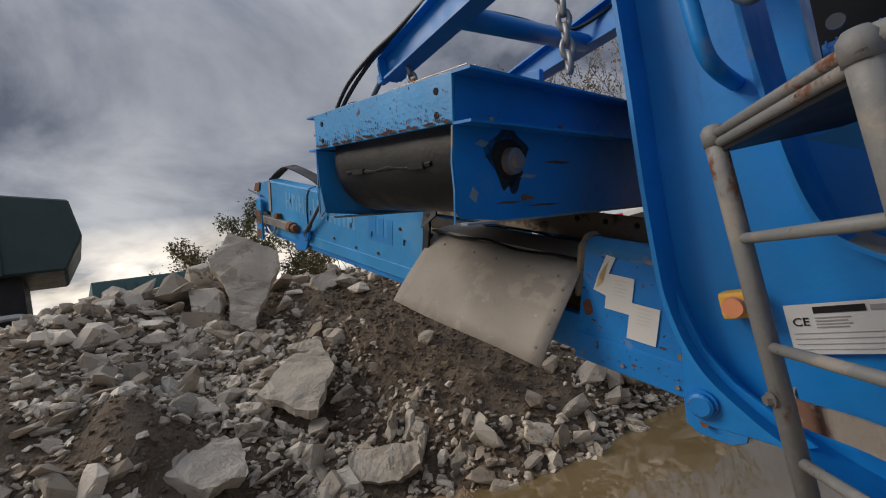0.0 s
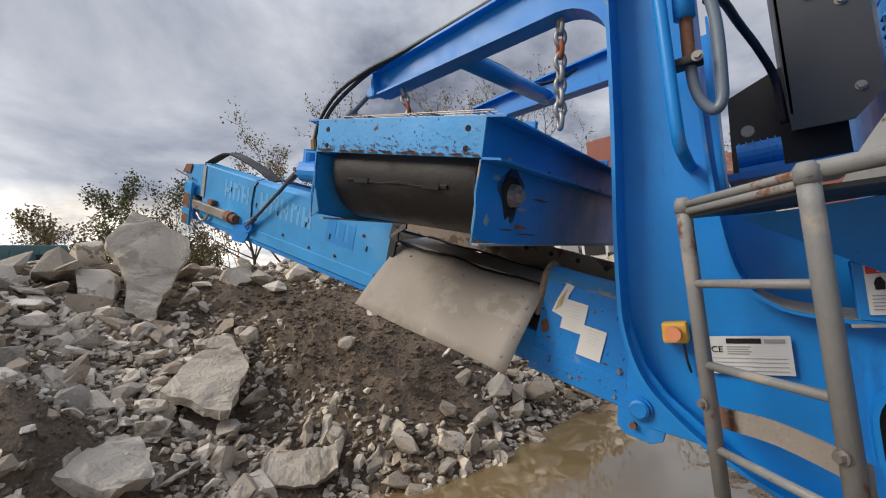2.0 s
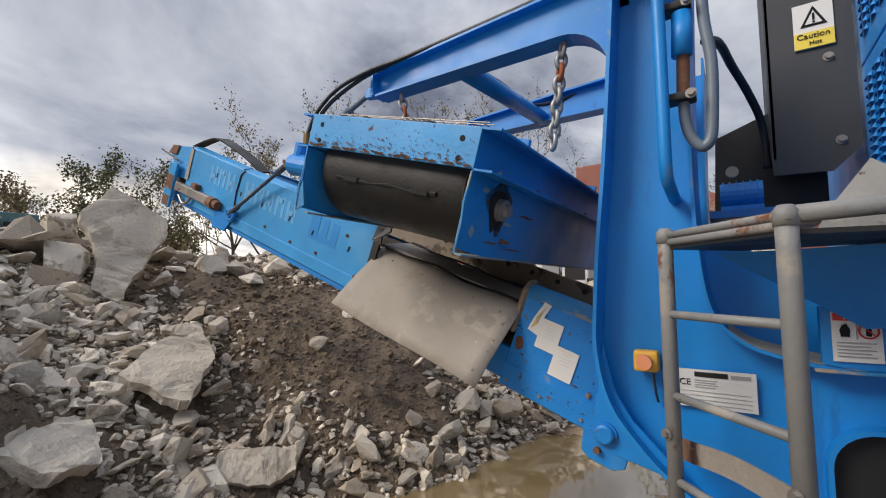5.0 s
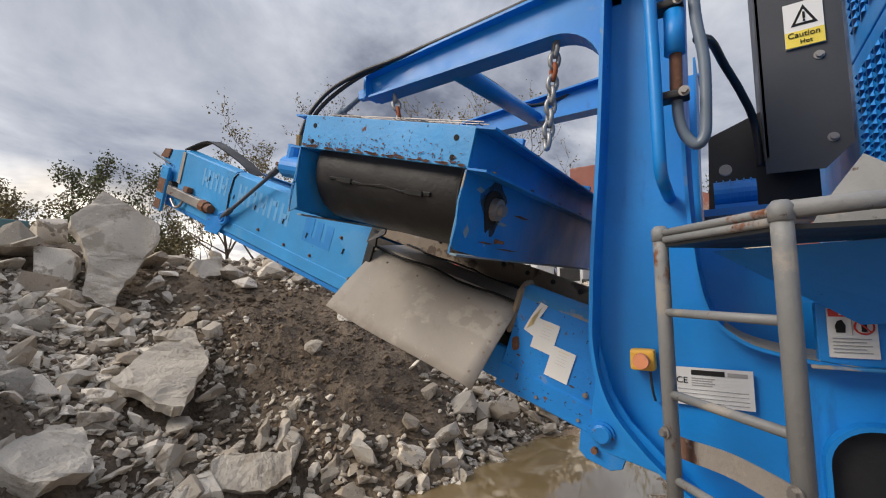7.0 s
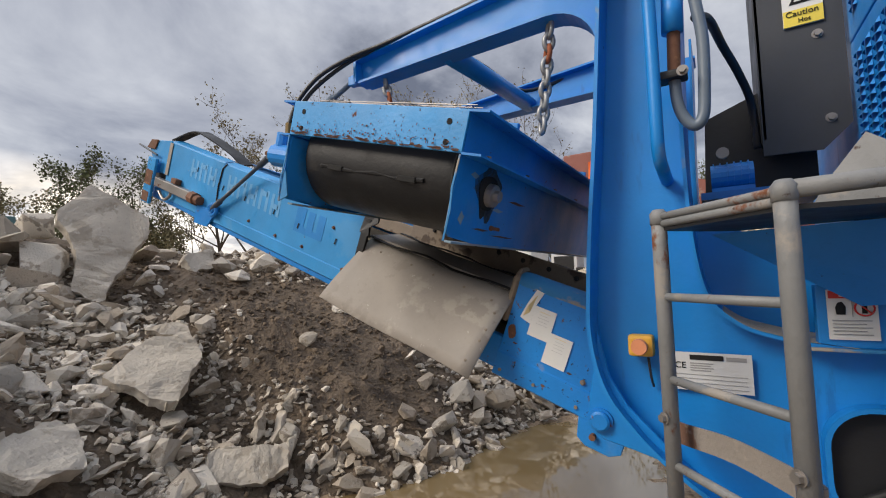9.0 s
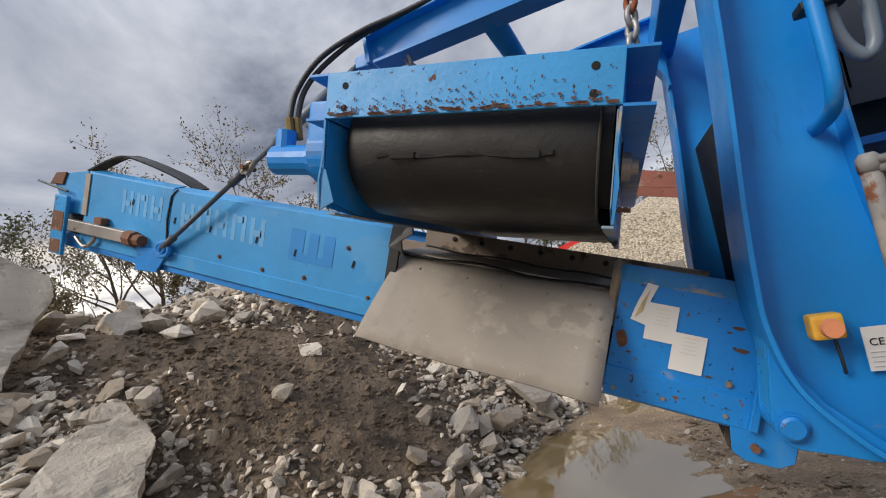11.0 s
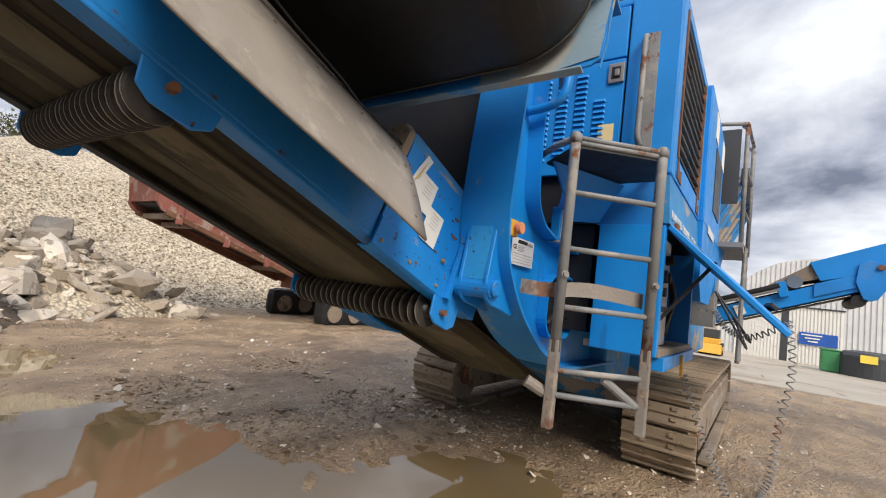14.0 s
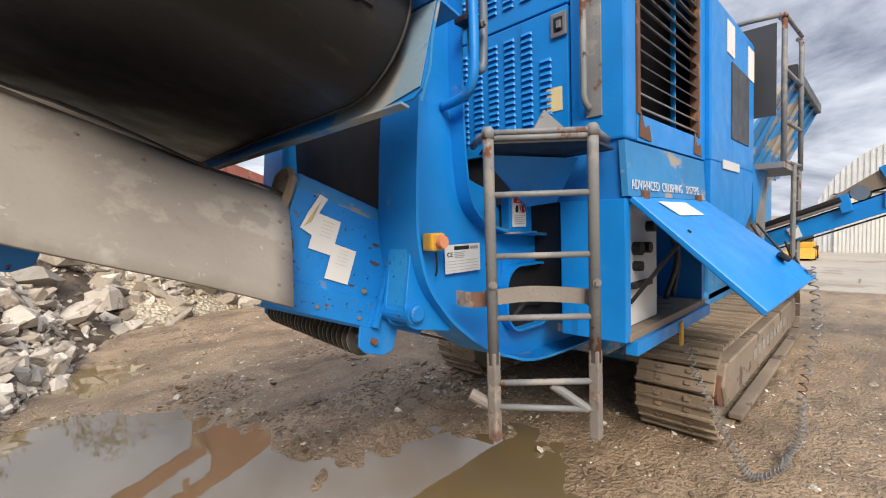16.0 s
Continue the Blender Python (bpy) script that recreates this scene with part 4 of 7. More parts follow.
    # belt: carrying run troughed, return run below
    for nm, prof, mat in (("belt", [(-0.10, 0.29), (-0.30, 0.16), (-0.42, 0.15), (-0.54, 0.17), (-0.61, 0.29)], "beltmud"), ("return_belt", [(-0.06, -0.035), (-0.28, -0.045), (-0.51, -0.045), (-0.74, -0.045), (-0.97, -0.035)], "beltmud")):
        b = bmesh.new()
        r0 = [b.verts.new((-1.5, y, z)) for y, z in prof]
        r1 = [b.verts.new((4.2, y, z)) for y, z in prof]
        for i in range(4):
            b.faces.new((r0[i], r0[i + 1], r1[i + 1], r1[i]))
        bmesh.ops.solidify(b, geom=b.faces[:], thickness=0.014)
        part(nm, b, mat, c, smooth=False)
    part("stringer", box(-0.25, 4.1, -0.095, -0.014, -0.045, 0.05, 0.006), "blue_worn", c)
    # far stringer is near-black: the underside's shade is put into its colour
    part("stringer", box(-0.25, 4.1, -WIDE + 0.014, -WIDE + 0.09, -0.05, 0.05, 0.006), "dark", c)
    for i in range(7):
        part("cross_member", box(0.35 + 0.6 * i, 0.41 + 0.6 * i, -WIDE + 0.09, -0.095, -0.01, 0.05), "dark", c)
    for near, far in (((0.03, -0.055, -0.115), (0.0, -0.965, -0.085)), ((1.245, -0.075, -0.07), (1.262, -1.02, -0.06))):
        spiral_roller(c, near, far)
    # head: tensioner, bracket plate, hook plate, torn belt cover
    part("head_frame", box(3.25, 4.2, -0.10, -0.03, 0.0, 0.18, 0.01), "dark", c)
    part("lower_edge", prism([(3.2, -0.005, 0.02), (3.85, -0.005, 0.05), (3.7, -0.005, -0.02), (3.25, -0.005, -0.05)], (0, -0.02, 0)), "blue_worn", c)
    arm = part("tensioner_arm", box(3.36, 3.96, 0.0, 0.055, 0.075, 0.15, 0.006), "bare_steel", c, "bare steel belt tensioner bar")
    part("tensioner_nut", tube([(3.37, 0.028, 0.11), (3.30, 0.028, 0.11), (3.299, 0.028, 0.11), (3.24, 0.028, 0.11)], [0.05, 0.05, 0.038, 0.036], 8), "rust", arm, "rusty tensioner nut")
    part("clevis", box(3.62, 3.70, 0.0, 0.05, 0.155, 0.20, 0.008), "rust", arm)
    part("bent_rod", tube(smooth_line([(3.90, 0.03, 0.04), (3.80, 0.03, -0.01), (3.72, 0.03, 0.03), (3.70, 0.03, 0.07)], 5), 0.012, 8), "bare_steel", arm)
    plate = part("head_bracket", box(4.0, 4.14, 0.03, 0.055, -0.10, 0.30, 0.006), "blue_rusty", c, "rust-worn blue head bracket")
    part("bracket_arm", box(4.02, 4.12, -0.08, 0.03, 0.18, 0.26, 0.006), "blue_worn", plate)
    part("rust_patch", box(4.01, 4.13, 0.0552, 0.0575, 0.06, 0.19), "rust", plate)
    part("rust_patch", box(4.02, 4.13, 0.0552, 0.0575, -0.09, 0.0), "rust", plate)
    part("head_drum", cyl((4.12, -0.10, 0.12), (4.12, -0.92, 0.12), 0.15, 22), "rubber", c, smooth=True)
    part("hook_plate", prism([(3.30, 0.006, 0.075), (3.02, 0.006, 0.07), (3.10, 0.006, -0.06), (3.29, 0.006, -0.075)], (0, 0.012, 0), 0.002), "blue_worn", c)
    part("lug", tube([Vector((3.04 + 0.05 * math.cos(t), 0.03, 0.09 + 0.040 * math.sin(t))) for t in np.linspace(0, 6.28, 17)[:-1]], 0.016, 8, closed=True), "blue_worn", c)
    part("cover_strap", ribbon(smooth_line([(3.95, -0.02, 0.485), (3.72, -0.05, 0.60), (3.55, -0.06, 0.60), (3.2, -0.08, 0.53), (3.0, -0.09, 0.462)], 6), (0, -0.10, 0.02), 0.01), "rubber", c, "loose black rubber strip")
    part("tip_rod", cyl((4.05, 0.03, 0.33), (4.38, 0.04, 0.37), 0.008), "dark_rod", c)
    return c


RING = {}


def spiral_roller(c, near, far):
    """A return roller set with rubber rings, in its hangers."""
    p, q, r = Vector(near), Vector(far), 0.036
    a = p.x
    turn = (p - q).to_track_quat("Y", "Z").to_matrix().to_4x4()
    roller = part("return_roller", cyl(p, q, r, 24), "rubber", c, "muddy return roller with rubber rings", smooth=True)
    rnd = random.Random(int(a * 100))
    if not RING:
        b = tube([(0, -0.0075, 0), (0, -0.0074, 0), (0, -0.003, 0), (0, 0.003, 0), (0, 0.0074, 0), (0, 0.0075, 0)], [0.03, 0.066, 0.074, 0.074, 0.066, 0.03], 22)
        RING["mesh"] = bpy.data.meshes.new("rubber_ring")
        b.to_mesh(RING["mesh"])
        b.free()
        RING["mesh"].materials.append(M["tyre_ring"])
        RING["mesh"].materials.append(M["ring_edge"])
        for f in RING["mesh"].polygons:
            if len(f.vertices) == 4 and min(math.hypot(RING["mesh"].vertices[v].co.x, RING["mesh"].vertices[v].co.z) for v in f.vertices) > 0.07:
                f.material_index = 1
    n = 21
    for k in range(n):
        ob = new("rubber_ring", RING["mesh"])
        ob.parent = roller
        ob.matrix_local = Matrix.Translation(p.lerp(q, (k + 0.5) / n)) @ turn @ Euler((rnd.gauss(0, 0.05), 0, rnd.gauss(0, 0.07))).to_matrix().to_4x4()
    for e, s in ((p, 1), (q, -1)):
        x, y = e.x, e.y + s * 0.045
        part("roller_hanger", prism([(x - 0.12, y, 0.02), (x + 0.10, y, 0.02), (x + 0.06, y, e.z - 0.035), (x + 0.02, y, e.z - 0.055), (x - 0.08, y, e.z - 0.05), (x - 0.12, y, e.z - 0.02)], (0, 0.012, 0), 0.003), "blue_worn", c)
        part("shaft_end", cyl((x, y - 0.05, e.z), (x, y + 0.035, e.z), 0.014, 8), "rust", c)


# ---- main frame, gantry ----
WEB_Y = 2.07


def frame_curves():
    outer = [(-0.335, 2.98), (-0.385, 2.3), (-0.428, 1.85), (-0.445, 1.60), (-0.447, 1.50), (-0.43, 1.38), (-0.395, 1.28), (-0.335, 1.195), (-0.235, 1.09), (-0.06, 0.965), (0.12, 0.88), (0.45, 0.80), (1.4, 0.78)]
    inner = [(-0.10, 2.98), (-0.12, 2.3), (-0.118, 1.95), (-0.105, 1.75), (-0.075, 1.62), (-0.01, 1.545), (0.08, 1.50), (0.30, 1.46), (0.75, 1.44), (1.4, 1.44)]
    o = smooth_line([(x, 0, z) for x, z in outer], 5)
    i = smooth_line([(x, 0, z) for x, z in inner], 5)
    return o, i


def main_frame():
    f = tagged(empty("crusher_frame", pose(0, 0, 0)), "blue steel crusher main frame with curved flanged side plates", "crusher frame")
    o, i = frame_curves()
    for y, s in ((WEB_Y, -1), (3.22, 1)):
        b = bmesh.new()
        vo = [(p.x, y, p.z) for p in o]
        vi = [(p.x, y, p.z) for p in i]
        n = 60

        def at(line, t):
            u = t * (len(line) - 1)
            j = min(int(u), len(line) - 2)
            return Vector(line[j]).lerp(Vector(line[j + 1]), u - j)

        rows = [[b.verts.new(at(line, k / n) + Vector((0, dy, 0))) for k in range(n + 1)] for line, dy in ((vo, 0), (vi, 0), (vi, -0.016 * s), (vo, -0.016 * s))]
        for k in range(n):
            for q in range(4):
                r0, r1 = rows[q], rows[(q + 1) % 4]
                b.faces.new((r0[k], r0[k + 1], r1[k + 1], r1[k]))
        bmesh.ops.recalc_face_normals(b, faces=b.faces[:])
        part("side_web", b, "blue", f)
        part("outer_flange", ribbon([(x, yy - s * 0.11, z) for x, yy, z in vo], (0, s * 0.24, 0), -0.014 * s), "blue_flange", f, "curved scuffed blue edge flange")
        part("inner_flange", ribbon([(x, yy - s * 0.25, z) for x, yy, z in vi], (0, s * 0.33, 0), 0.012 * s), "blue", f)
        low = [(x, yy - s * 0.24, z + 0.0135) for x, yy, z in vi if z < 1.60]
        part("ledge_dust", ribbon(low, (0, s * 0.318, 0), -0.002), "ledge", f, "grey dust caked on the ledge")
        part("cap_plate", box(-0.345, -0.08, min(y, y + s * 0.155), max(y, y + s * 0.155), 2.975, 2.99), "blue", f)
        part("recess_plate", prism([(-0.14, y - s * 0.25, 1.95), (-0.14, y - s * 0.25, 1.3), (1.4, y - s * 0.25, 1.3), (1.4, y - s * 0.25, 1.66), (0.6, y - s * 0.25, 1.68), (0.35, y - s * 0.25, 1.75), (-0.03, y - s * 0.25, 1.89)], (0, -s * 0.012, 0)), "blue", f)
        # gantry arm: a tapering beam with flanges and an arched root
        ay = y + s * 0.03 if s < 0 else y - 0.12
        up = 0.0 if s < 0 else 0.07
        top = [(-1.63, 2.90 + up), (-0.345, 2.985 + up)]
        bot = [(-1.61, 2.785 + up), (-0.575, 2.79 + up)] + arc(-0.575, 2.58 + up, 0.21, 90, 0, 8)
        part("gantry_web", prism([(x, ay - 0.008, z) for x, z in top] + [(x, ay - 0.008, z) for x, z in reversed(bot)], (0, 0.016, 0)), "blue", f)
        part("gantry_flange", ribbon([(x, ay - 0.055, z) for x, z in top], (0, 0.11, 0), 0.012), "blue", f)
        part("gantry_flange", ribbon([(x, ay - 0.055, z) for x, z in bot], (0, 0.11, 0), -0.012), "blue", f)
        part("tip_plate", box(-1.645, -1.628, ay - 0.055, ay + 0.055, 2.785 + up, 2.90 + up), "blue", f)
        part("tip_lug", prism([(-1.64, ay - 0.02, 2.86), (-1.72, ay - 0.02, 2.85), (-1.72, ay - 0.02, 2.80), (-1.64, ay - 0.02, 2.79)], (0, 0.04, 0), 0.004), "blue", f)
    part("cross_tube", cyl((-1.10, 2.06, 2.82), (-1.07, 3.1, 2.89), 0.05, 14), "blue", f, smooth=True)
    part("cross_beam", box(-0.42, -0.30, 2.07, 3.22, 2.86, 2.97, 0.006), "blue", f)
    # pivot lugs of the conveyor: a rounded plate outside, one inside, the pin through both
    lug = [(-0.438, 1.50), (-0.462, 1.34), (-0.485, 1.20), (-0.482, 1.155), (-0.462, 1.118), (-0.43, 1.10), (-0.33, 1.08), (-0.25, 1.06), (-0.19, 1.075), (-0.25, 1.14), (-0.34, 1.23), (-0.40, 1.33)]
    for y in (1.995, 2.12):
        part("pivot_lug", prism([(x, y, z) for x, z in lug], (0, 0.018, 0), 0.003), "blue", f, "rounded blue pivot plate")
    part("lug_rib", prism([(-0.452, 2.013, 1.44), (-0.475, 2.013, 1.20), (-0.475, 2.12, 1.20), (-0.452, 2.12, 1.44)], (0.012, 0, 0.001)), "blue_rusty", f, "rust-streaked rib between the pivot plates")
    part("pivot_pin", cyl((-0.44, 2.16, 1.17), (-0.44, 1.985, 1.17), 0.045, 18), "blue_worn", f)
    part("pin_head", tube([(-0.44, 1.995, 1.17), (-0.44, 1.972, 1.17), (-0.44, 1.966, 1.17)], [0.036, 0.036, 0.028], 20), "blue_chipped", f, "chipped blue pin head")
    # a near-black sheet puts the chamber's shade between the side plates
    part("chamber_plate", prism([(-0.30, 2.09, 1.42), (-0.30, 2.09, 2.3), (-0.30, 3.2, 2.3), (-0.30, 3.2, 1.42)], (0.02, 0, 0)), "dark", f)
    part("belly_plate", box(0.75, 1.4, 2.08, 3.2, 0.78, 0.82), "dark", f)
    return f


def estop():
    e = tagged(empty("emergency_stop", pose(-0.29, 2.055, 1.45)), "yellow emergency stop box with an orange-red button on blue steel", "emergency stop")
    part("housing", box(-0.042, 0.042, -0.060, 0.0, -0.038, 0.038, 0.012), "yellow", e)
    part("button", tube([(0, -0.060, 0), (0, -0.075, 0), (0, -0.077, 0), (0, -0.095, 0)], [0.018, 0.018, 0.029, 0.026], 18), "orange", e, "orange-red push button")
    part("cable", tube(smooth_line([(0.02, -0.02, -0.045), (0.025, -0.02, -0.11), (0.03, -0.005, -0.15)], 5), 0.005, 6), "hose", e)


# ---- magnet over the belt ----
TILT_M = radians(15.6)
MAG = Matrix.Translation((-1.540, 1.512, 2.500)) @ Matrix.Rotation(TILT_M, 4, "Y")
MW, ML = 0.885, 2.15


def magnet():
    g = tagged(empty("overband_magnet", MAG), "blue overband magnet with a black belt, hung on chains", "magnet separator")
    part("end_plate", box(0, MW, 0, 0.010, -0.145, 0.0, 0.002), "blue_rusty", g, "rust-chipped blue end plate")
    jag = random.Random(21)
    shapes = []
    for k in range(6):
        ring = [((0.6 + 0.4 * jag.random()) * math.cos(t), 0.0, (0.6 + 0.4 * jag.random()) * math.sin(t)) for t in np.linspace(0, 6.283, 10)[:-1]]
        me = bpy.data.meshes.new("rust_chip")
        me.from_pydata(ring, [], [tuple(range(9))])
        me.materials.append(M["flake"])
        shapes.append(me)
    for k in range(190):
        x, z = jag.uniform(0.02, MW - 0.02), -0.142 + min(0.12, jag.expovariate(1 / 0.02))
        w, h = jag.uniform(0.003, 0.011) * (1.9 if z < -0.13 else 0.6), jag.uniform(0.002, 0.007)
        chip = new("rust_chip", jag.choice(shapes))
        chip.parent = g
        chip.matrix_local = Matrix.Translation((x, -0.005, max(z, -0.144 + h))) @ Matrix.Diagonal((w, 1, h, 1))
    for x in (0.07, MW - 0.07):
        for z in (-0.045, -0.115):
            part("hole", cyl((x, -0.002, z), (x, 0.003, z), 0.011, 12), "black", g)
    for x, s in ((0.0, -1), (MW, 1)):
        part("side_channel", prism([(x, 0.012, 0), (x, ML, 0), (x, ML, -0.145), (x, 0.012, -0.145)], (-s * 0.012, 0, 0)), "blue_worn", g)
        part("channel_flange", box(min(x, x + s * 0.075), max(x, x + s * 0.075), 0.0, ML, -0.008, 0.0), "blue_worn", g)
        part("channel_flange", box(min(x, x + s * 0.075), max(x, x + s * 0.075), 0.0, ML, -0.150, -0.142), "blue_worn", g)
        leg = [(x, 0.0, -0.15), (x, 0.004, -0.405), (x, 0.03, -0.425), (x, 0.20, -0.44), (x, ML, -0.435), (x, ML, -0.15)]
        part("side_guard", prism(leg, (-s * 0.007, 0, 0)), "blue_worn", g, "bent worn blue guard plate")
        part("guard_edge", ribbon([(x, -0.001, -0.15), (x - s * 0.004, -0.003, -0.26), (x + s * 0.006, -0.004, -0.34), (x, 0.0, -0.44)], (-s * 0.007, 0, 0), 0.003), "blue_dusty", g, "worn pale front edge of the guard")
        part("guard_liner", prism([(x - s * 0.009, 0.006, -0.155), (x - s * 0.009, 0.008, -0.40), (x - s * 0.009, 0.20, -0.435), (x - s * 0.009, 0.42, -0.434), (x - s * 0.009, 0.42, -0.155)], (-s * 0.003, 0, 0)), "scoured" if s > 0 else "blue_worn", g, "scoured grey-blue inner face of the guard" if s > 0 else "")
        part("bottom_edge", box(min(x, x - s * 0.03), max(x, x - s * 0.03), 0.05, ML, -0.448, -0.440, 0.002), "scoured", g, "worn pale lower edge")
        if s < 0:
            part("guard_lip", prism([(x, 0.0, -0.30), (x, 0.0, -0.44), (x - s * 0.06, -0.005, -0.41), (x - s * 0.02, -0.002, -0.31)], (0, 0.006, 0)), "blue_dusty", g)
        for yb in (0.22,):
            part("bearing_recess", prism([(x, yb + 0.02 + 0.072 * math.cos(w) * (1 + 0.12 * math.sin(3 * w)), -0.245 + 0.072 * math.sin(w) * (1 + 0.1 * math.cos(2 * w))) for w in np.linspace(0, 6.28, 21)[:-1]], (s * 0.005, 0, 0)), "black", g, "black greasy shaft opening")
            part("grease_run", prism([(x, yb - 0.03, -0.29), (x, yb + 0.03, -0.29), (x, yb + 0.018, -0.33), (x, yb, -0.345), (x, yb - 0.012, -0.33)], (s * 0.003, 0, 0)), "dark", g, "dark grease run")
            part("bearing_block", tube([(x, yb + 0.028, -0.25), (x + s * 0.03, yb + 0.028, -0.25), (x + s * 0.031, yb + 0.028, -0.25), (x + s * 0.05, yb + 0.028, -0.25)], [0.046, 0.042, 0.024, 0.022], 16), "bare_steel", g, "worn steel shaft end")
            for k, (dy, dz, l, h) in enumerate(((0.13, -0.30, 0.05, 0.010), (0.02, -0.385, 0.07, 0.006), (-0.10, -0.20, 0.03, 0.014), (0.30, -0.25, 0.09, 0.008), (-0.14, -0.36, 0.02, 0.030), (0.22, -0.40, 0.12, 0.005))):
                part("scuff", prism([(x, yb + dy - l, dz), (x, yb + dy - 0.2 * l, dz + h), (x, yb + dy + l, dz + 0.4 * h), (x, yb + dy + 0.3 * l, dz - 0.6 * h)], (s * 0.0015, 0, 0)), "flake" if k % 2 else "scoured", g, "scraped bare patch")
            for dy, dz, l, h in ((0.02, -0.235, 0.10, 0.085), (0.05, -0.30, 0.045, 0.05)):
                part("grease_stain", prism([(x, yb + dy + l * math.cos(w) * (1 + 0.25 * math.sin(3 * w + dz)), dz + h * math.sin(w) * (1 + 0.2 * math.cos(4 * w))) for w in np.linspace(0, 6.28, 19)[:-1]], (s * 0.001, 0, 0)), "grease", g, "dark grease stain")
            part("side_bolt", bolt((x, yb + 0.10, -0.37), (s, 0, 0), 0.007, 0.03), "rust", g)
            for q in range(5):
                part("flange_bolt", bolt((x + s * 0.04, yb - 0.1 + 0.36 * q, -0.142), (0, 0, 1), 0.009, 0.012), "mudsteel", g)
    # belt round two drums
    r = 0.222
    cy0, cy1, cz = 0.27, ML - 0.27, -0.200
    prof = [(cy0 - r * math.sin(radians(a)), cz + r * math.cos(radians(a))) for a in range(0, 181, 9)] + [(cy1 + r * math.sin(radians(a)), cz - r * math.cos(radians(a))) for a in range(0, 181, 9)]
    b = bmesh.new()
    xs = [0.062, 0.075, 0.09, MW - 0.15, MW - 0.12, MW - 0.085, MW - 0.05]
    swell = [0.97, 0.995, 1.0, 1.0, 0.985, 0.985, 0.955]
    rows = [[b.verts.new((x, cy0 + (y - cy0) * w if y < cy0 else y, cz + (z - cz) * w)) for y, z in prof] for x, w in zip(xs, swell)]
    k = len(prof)
    for q, w in zip(rows, rows[1:]):
        for j in range(k):
            b.faces.new((q[j], q[(j + 1) % k], w[(j + 1) % k], w[j]))
    bmesh.ops.recalc_face_normals(b, faces=b.faces[:])
    belt = part("magnet_belt", b, "rubber", g, "scuffed black rubber belt", smooth=True)
    part("belt_rim", tube([(MW - 0.052, cy0 + (y - cy0) * 0.97 if y < cy0 else y, cz + (z - cz) * 0.97) for y, z in prof], 0.004, 6, closed=True), "tyre_ring", belt, "frayed dusty belt edge")
    t = radians(104)
    py, pz = cy0 - r * math.sin(t), cz + r * math.cos(t)
    cleat = part("belt_cleat", tube([(0.17 + 0.05 * i, py + 0.003 * math.sin(i * 2.1), pz + 0.004 * math.sin(i * 1.3)) for i in range(12)], [0.004 + 0.005 * (i % 3 == 0 or i > 8) for i in range(12)], 6), "rubber", belt, "torn belt joint")
    for x in (0.22, 0.60):
        part("joint_tear", box(x, x + 0.085, py - 0.012, py + 0.004, pz - 0.012, pz + 0.010, 0.004), "black", cleat)
    part("drum_end", cyl((0.02, cy0, cz), (MW - 0.02, cy0, cz), r - 0.05, 26), "dark", g)
    part("magnet_block", box(0.12, MW - 0.12, 0.55, ML - 0.55, -0.40, -0.05), "dark", g)
    # drive: gearbox and motor on the left
    drive = part("gearbox", box(-0.19, -0.012, 0.145, 0.395, -0.22, -0.03, 0.012), "blue", g)
    part("gearbox_drum", cyl((-0.188, 0.27, -0.200), (-0.012, 0.27, -0.200), 0.128, 28), "blue", drive, smooth=False)
    part("motor", tube([(-0.20, 0.27, -0.22), (-0.24, 0.27, -0.22), (-0.25, 0.27, -0.22), (-0.44, 0.27, -0.22)], [0.075, 0.075, 0.06, 0.06], 16), "blue_worn", drive, "pale blue hydraulic motor")
    part("motor_port", cyl((-0.40, 0.27, -0.20), (-0.40, 0.27, -0.10), 0.04, 12), "blue_worn", drive)
    # wire guard on top
    w = bmesh.new()
    for i in range(34):
        x = 0.05 + i * 0.0235
        tube([(x, 0.10, 0.030 + 0.012 * math.sin(i * 0.4)), (x, 1.6, 0.030 + 0.012 * math.sin(i * 0.4 + 1))], 0.0022, 4, w)
    for i in range(40):
        y = 0.10 + i * 0.038
        tube([(0.04, y, 0.033 + 0.012 * math.sin(i * 0.5)), (0.85, y, 0.033 + 0.012 * math.sin(i * 0.5 + 1))], 0.0022, 4, w)
    part("wire_mesh", w, "bare_steel", g, "galvanised wire mesh cover")
    for x, y in ((0.12, 0.5), (0.80, 0.5), (0.12, 1.6), (0.80, 1.6)):
        part("lifting_eye", box(x - 0.03, x + 0.03, y - 0.012, y + 0.012, 0.0, 0.09, 0.004), "blue_worn", g)
    return g

# ---- engine housing ----
def louvre_mesh():
    b = bmesh.new()
    w, h, d = 0.078, 0.024, 0.011
    ring = [b.verts.new(p) for p in ((0, -w / 2, -h / 2), (0, w / 2, -h / 2), (0, w * 0.42, h / 2), (0, -w * 0.42, h / 2))]
    lip = [b.verts.new(p) for p in ((-d, -w * 0.36, -h * 0.30), (-d, w * 0.36, -h * 0.30))]
    b.faces.new((lip[0], lip[1], ring[2], ring[3]))
    b.faces.new((lip[0], ring[3], ring[0]))
    b.faces.new((lip[1], ring[1], ring[2]))
    me = bpy.data.meshes.new("louvre")
    b.to_mesh(me)
    b.free()
    me.materials.append(M["blue"])
    return me


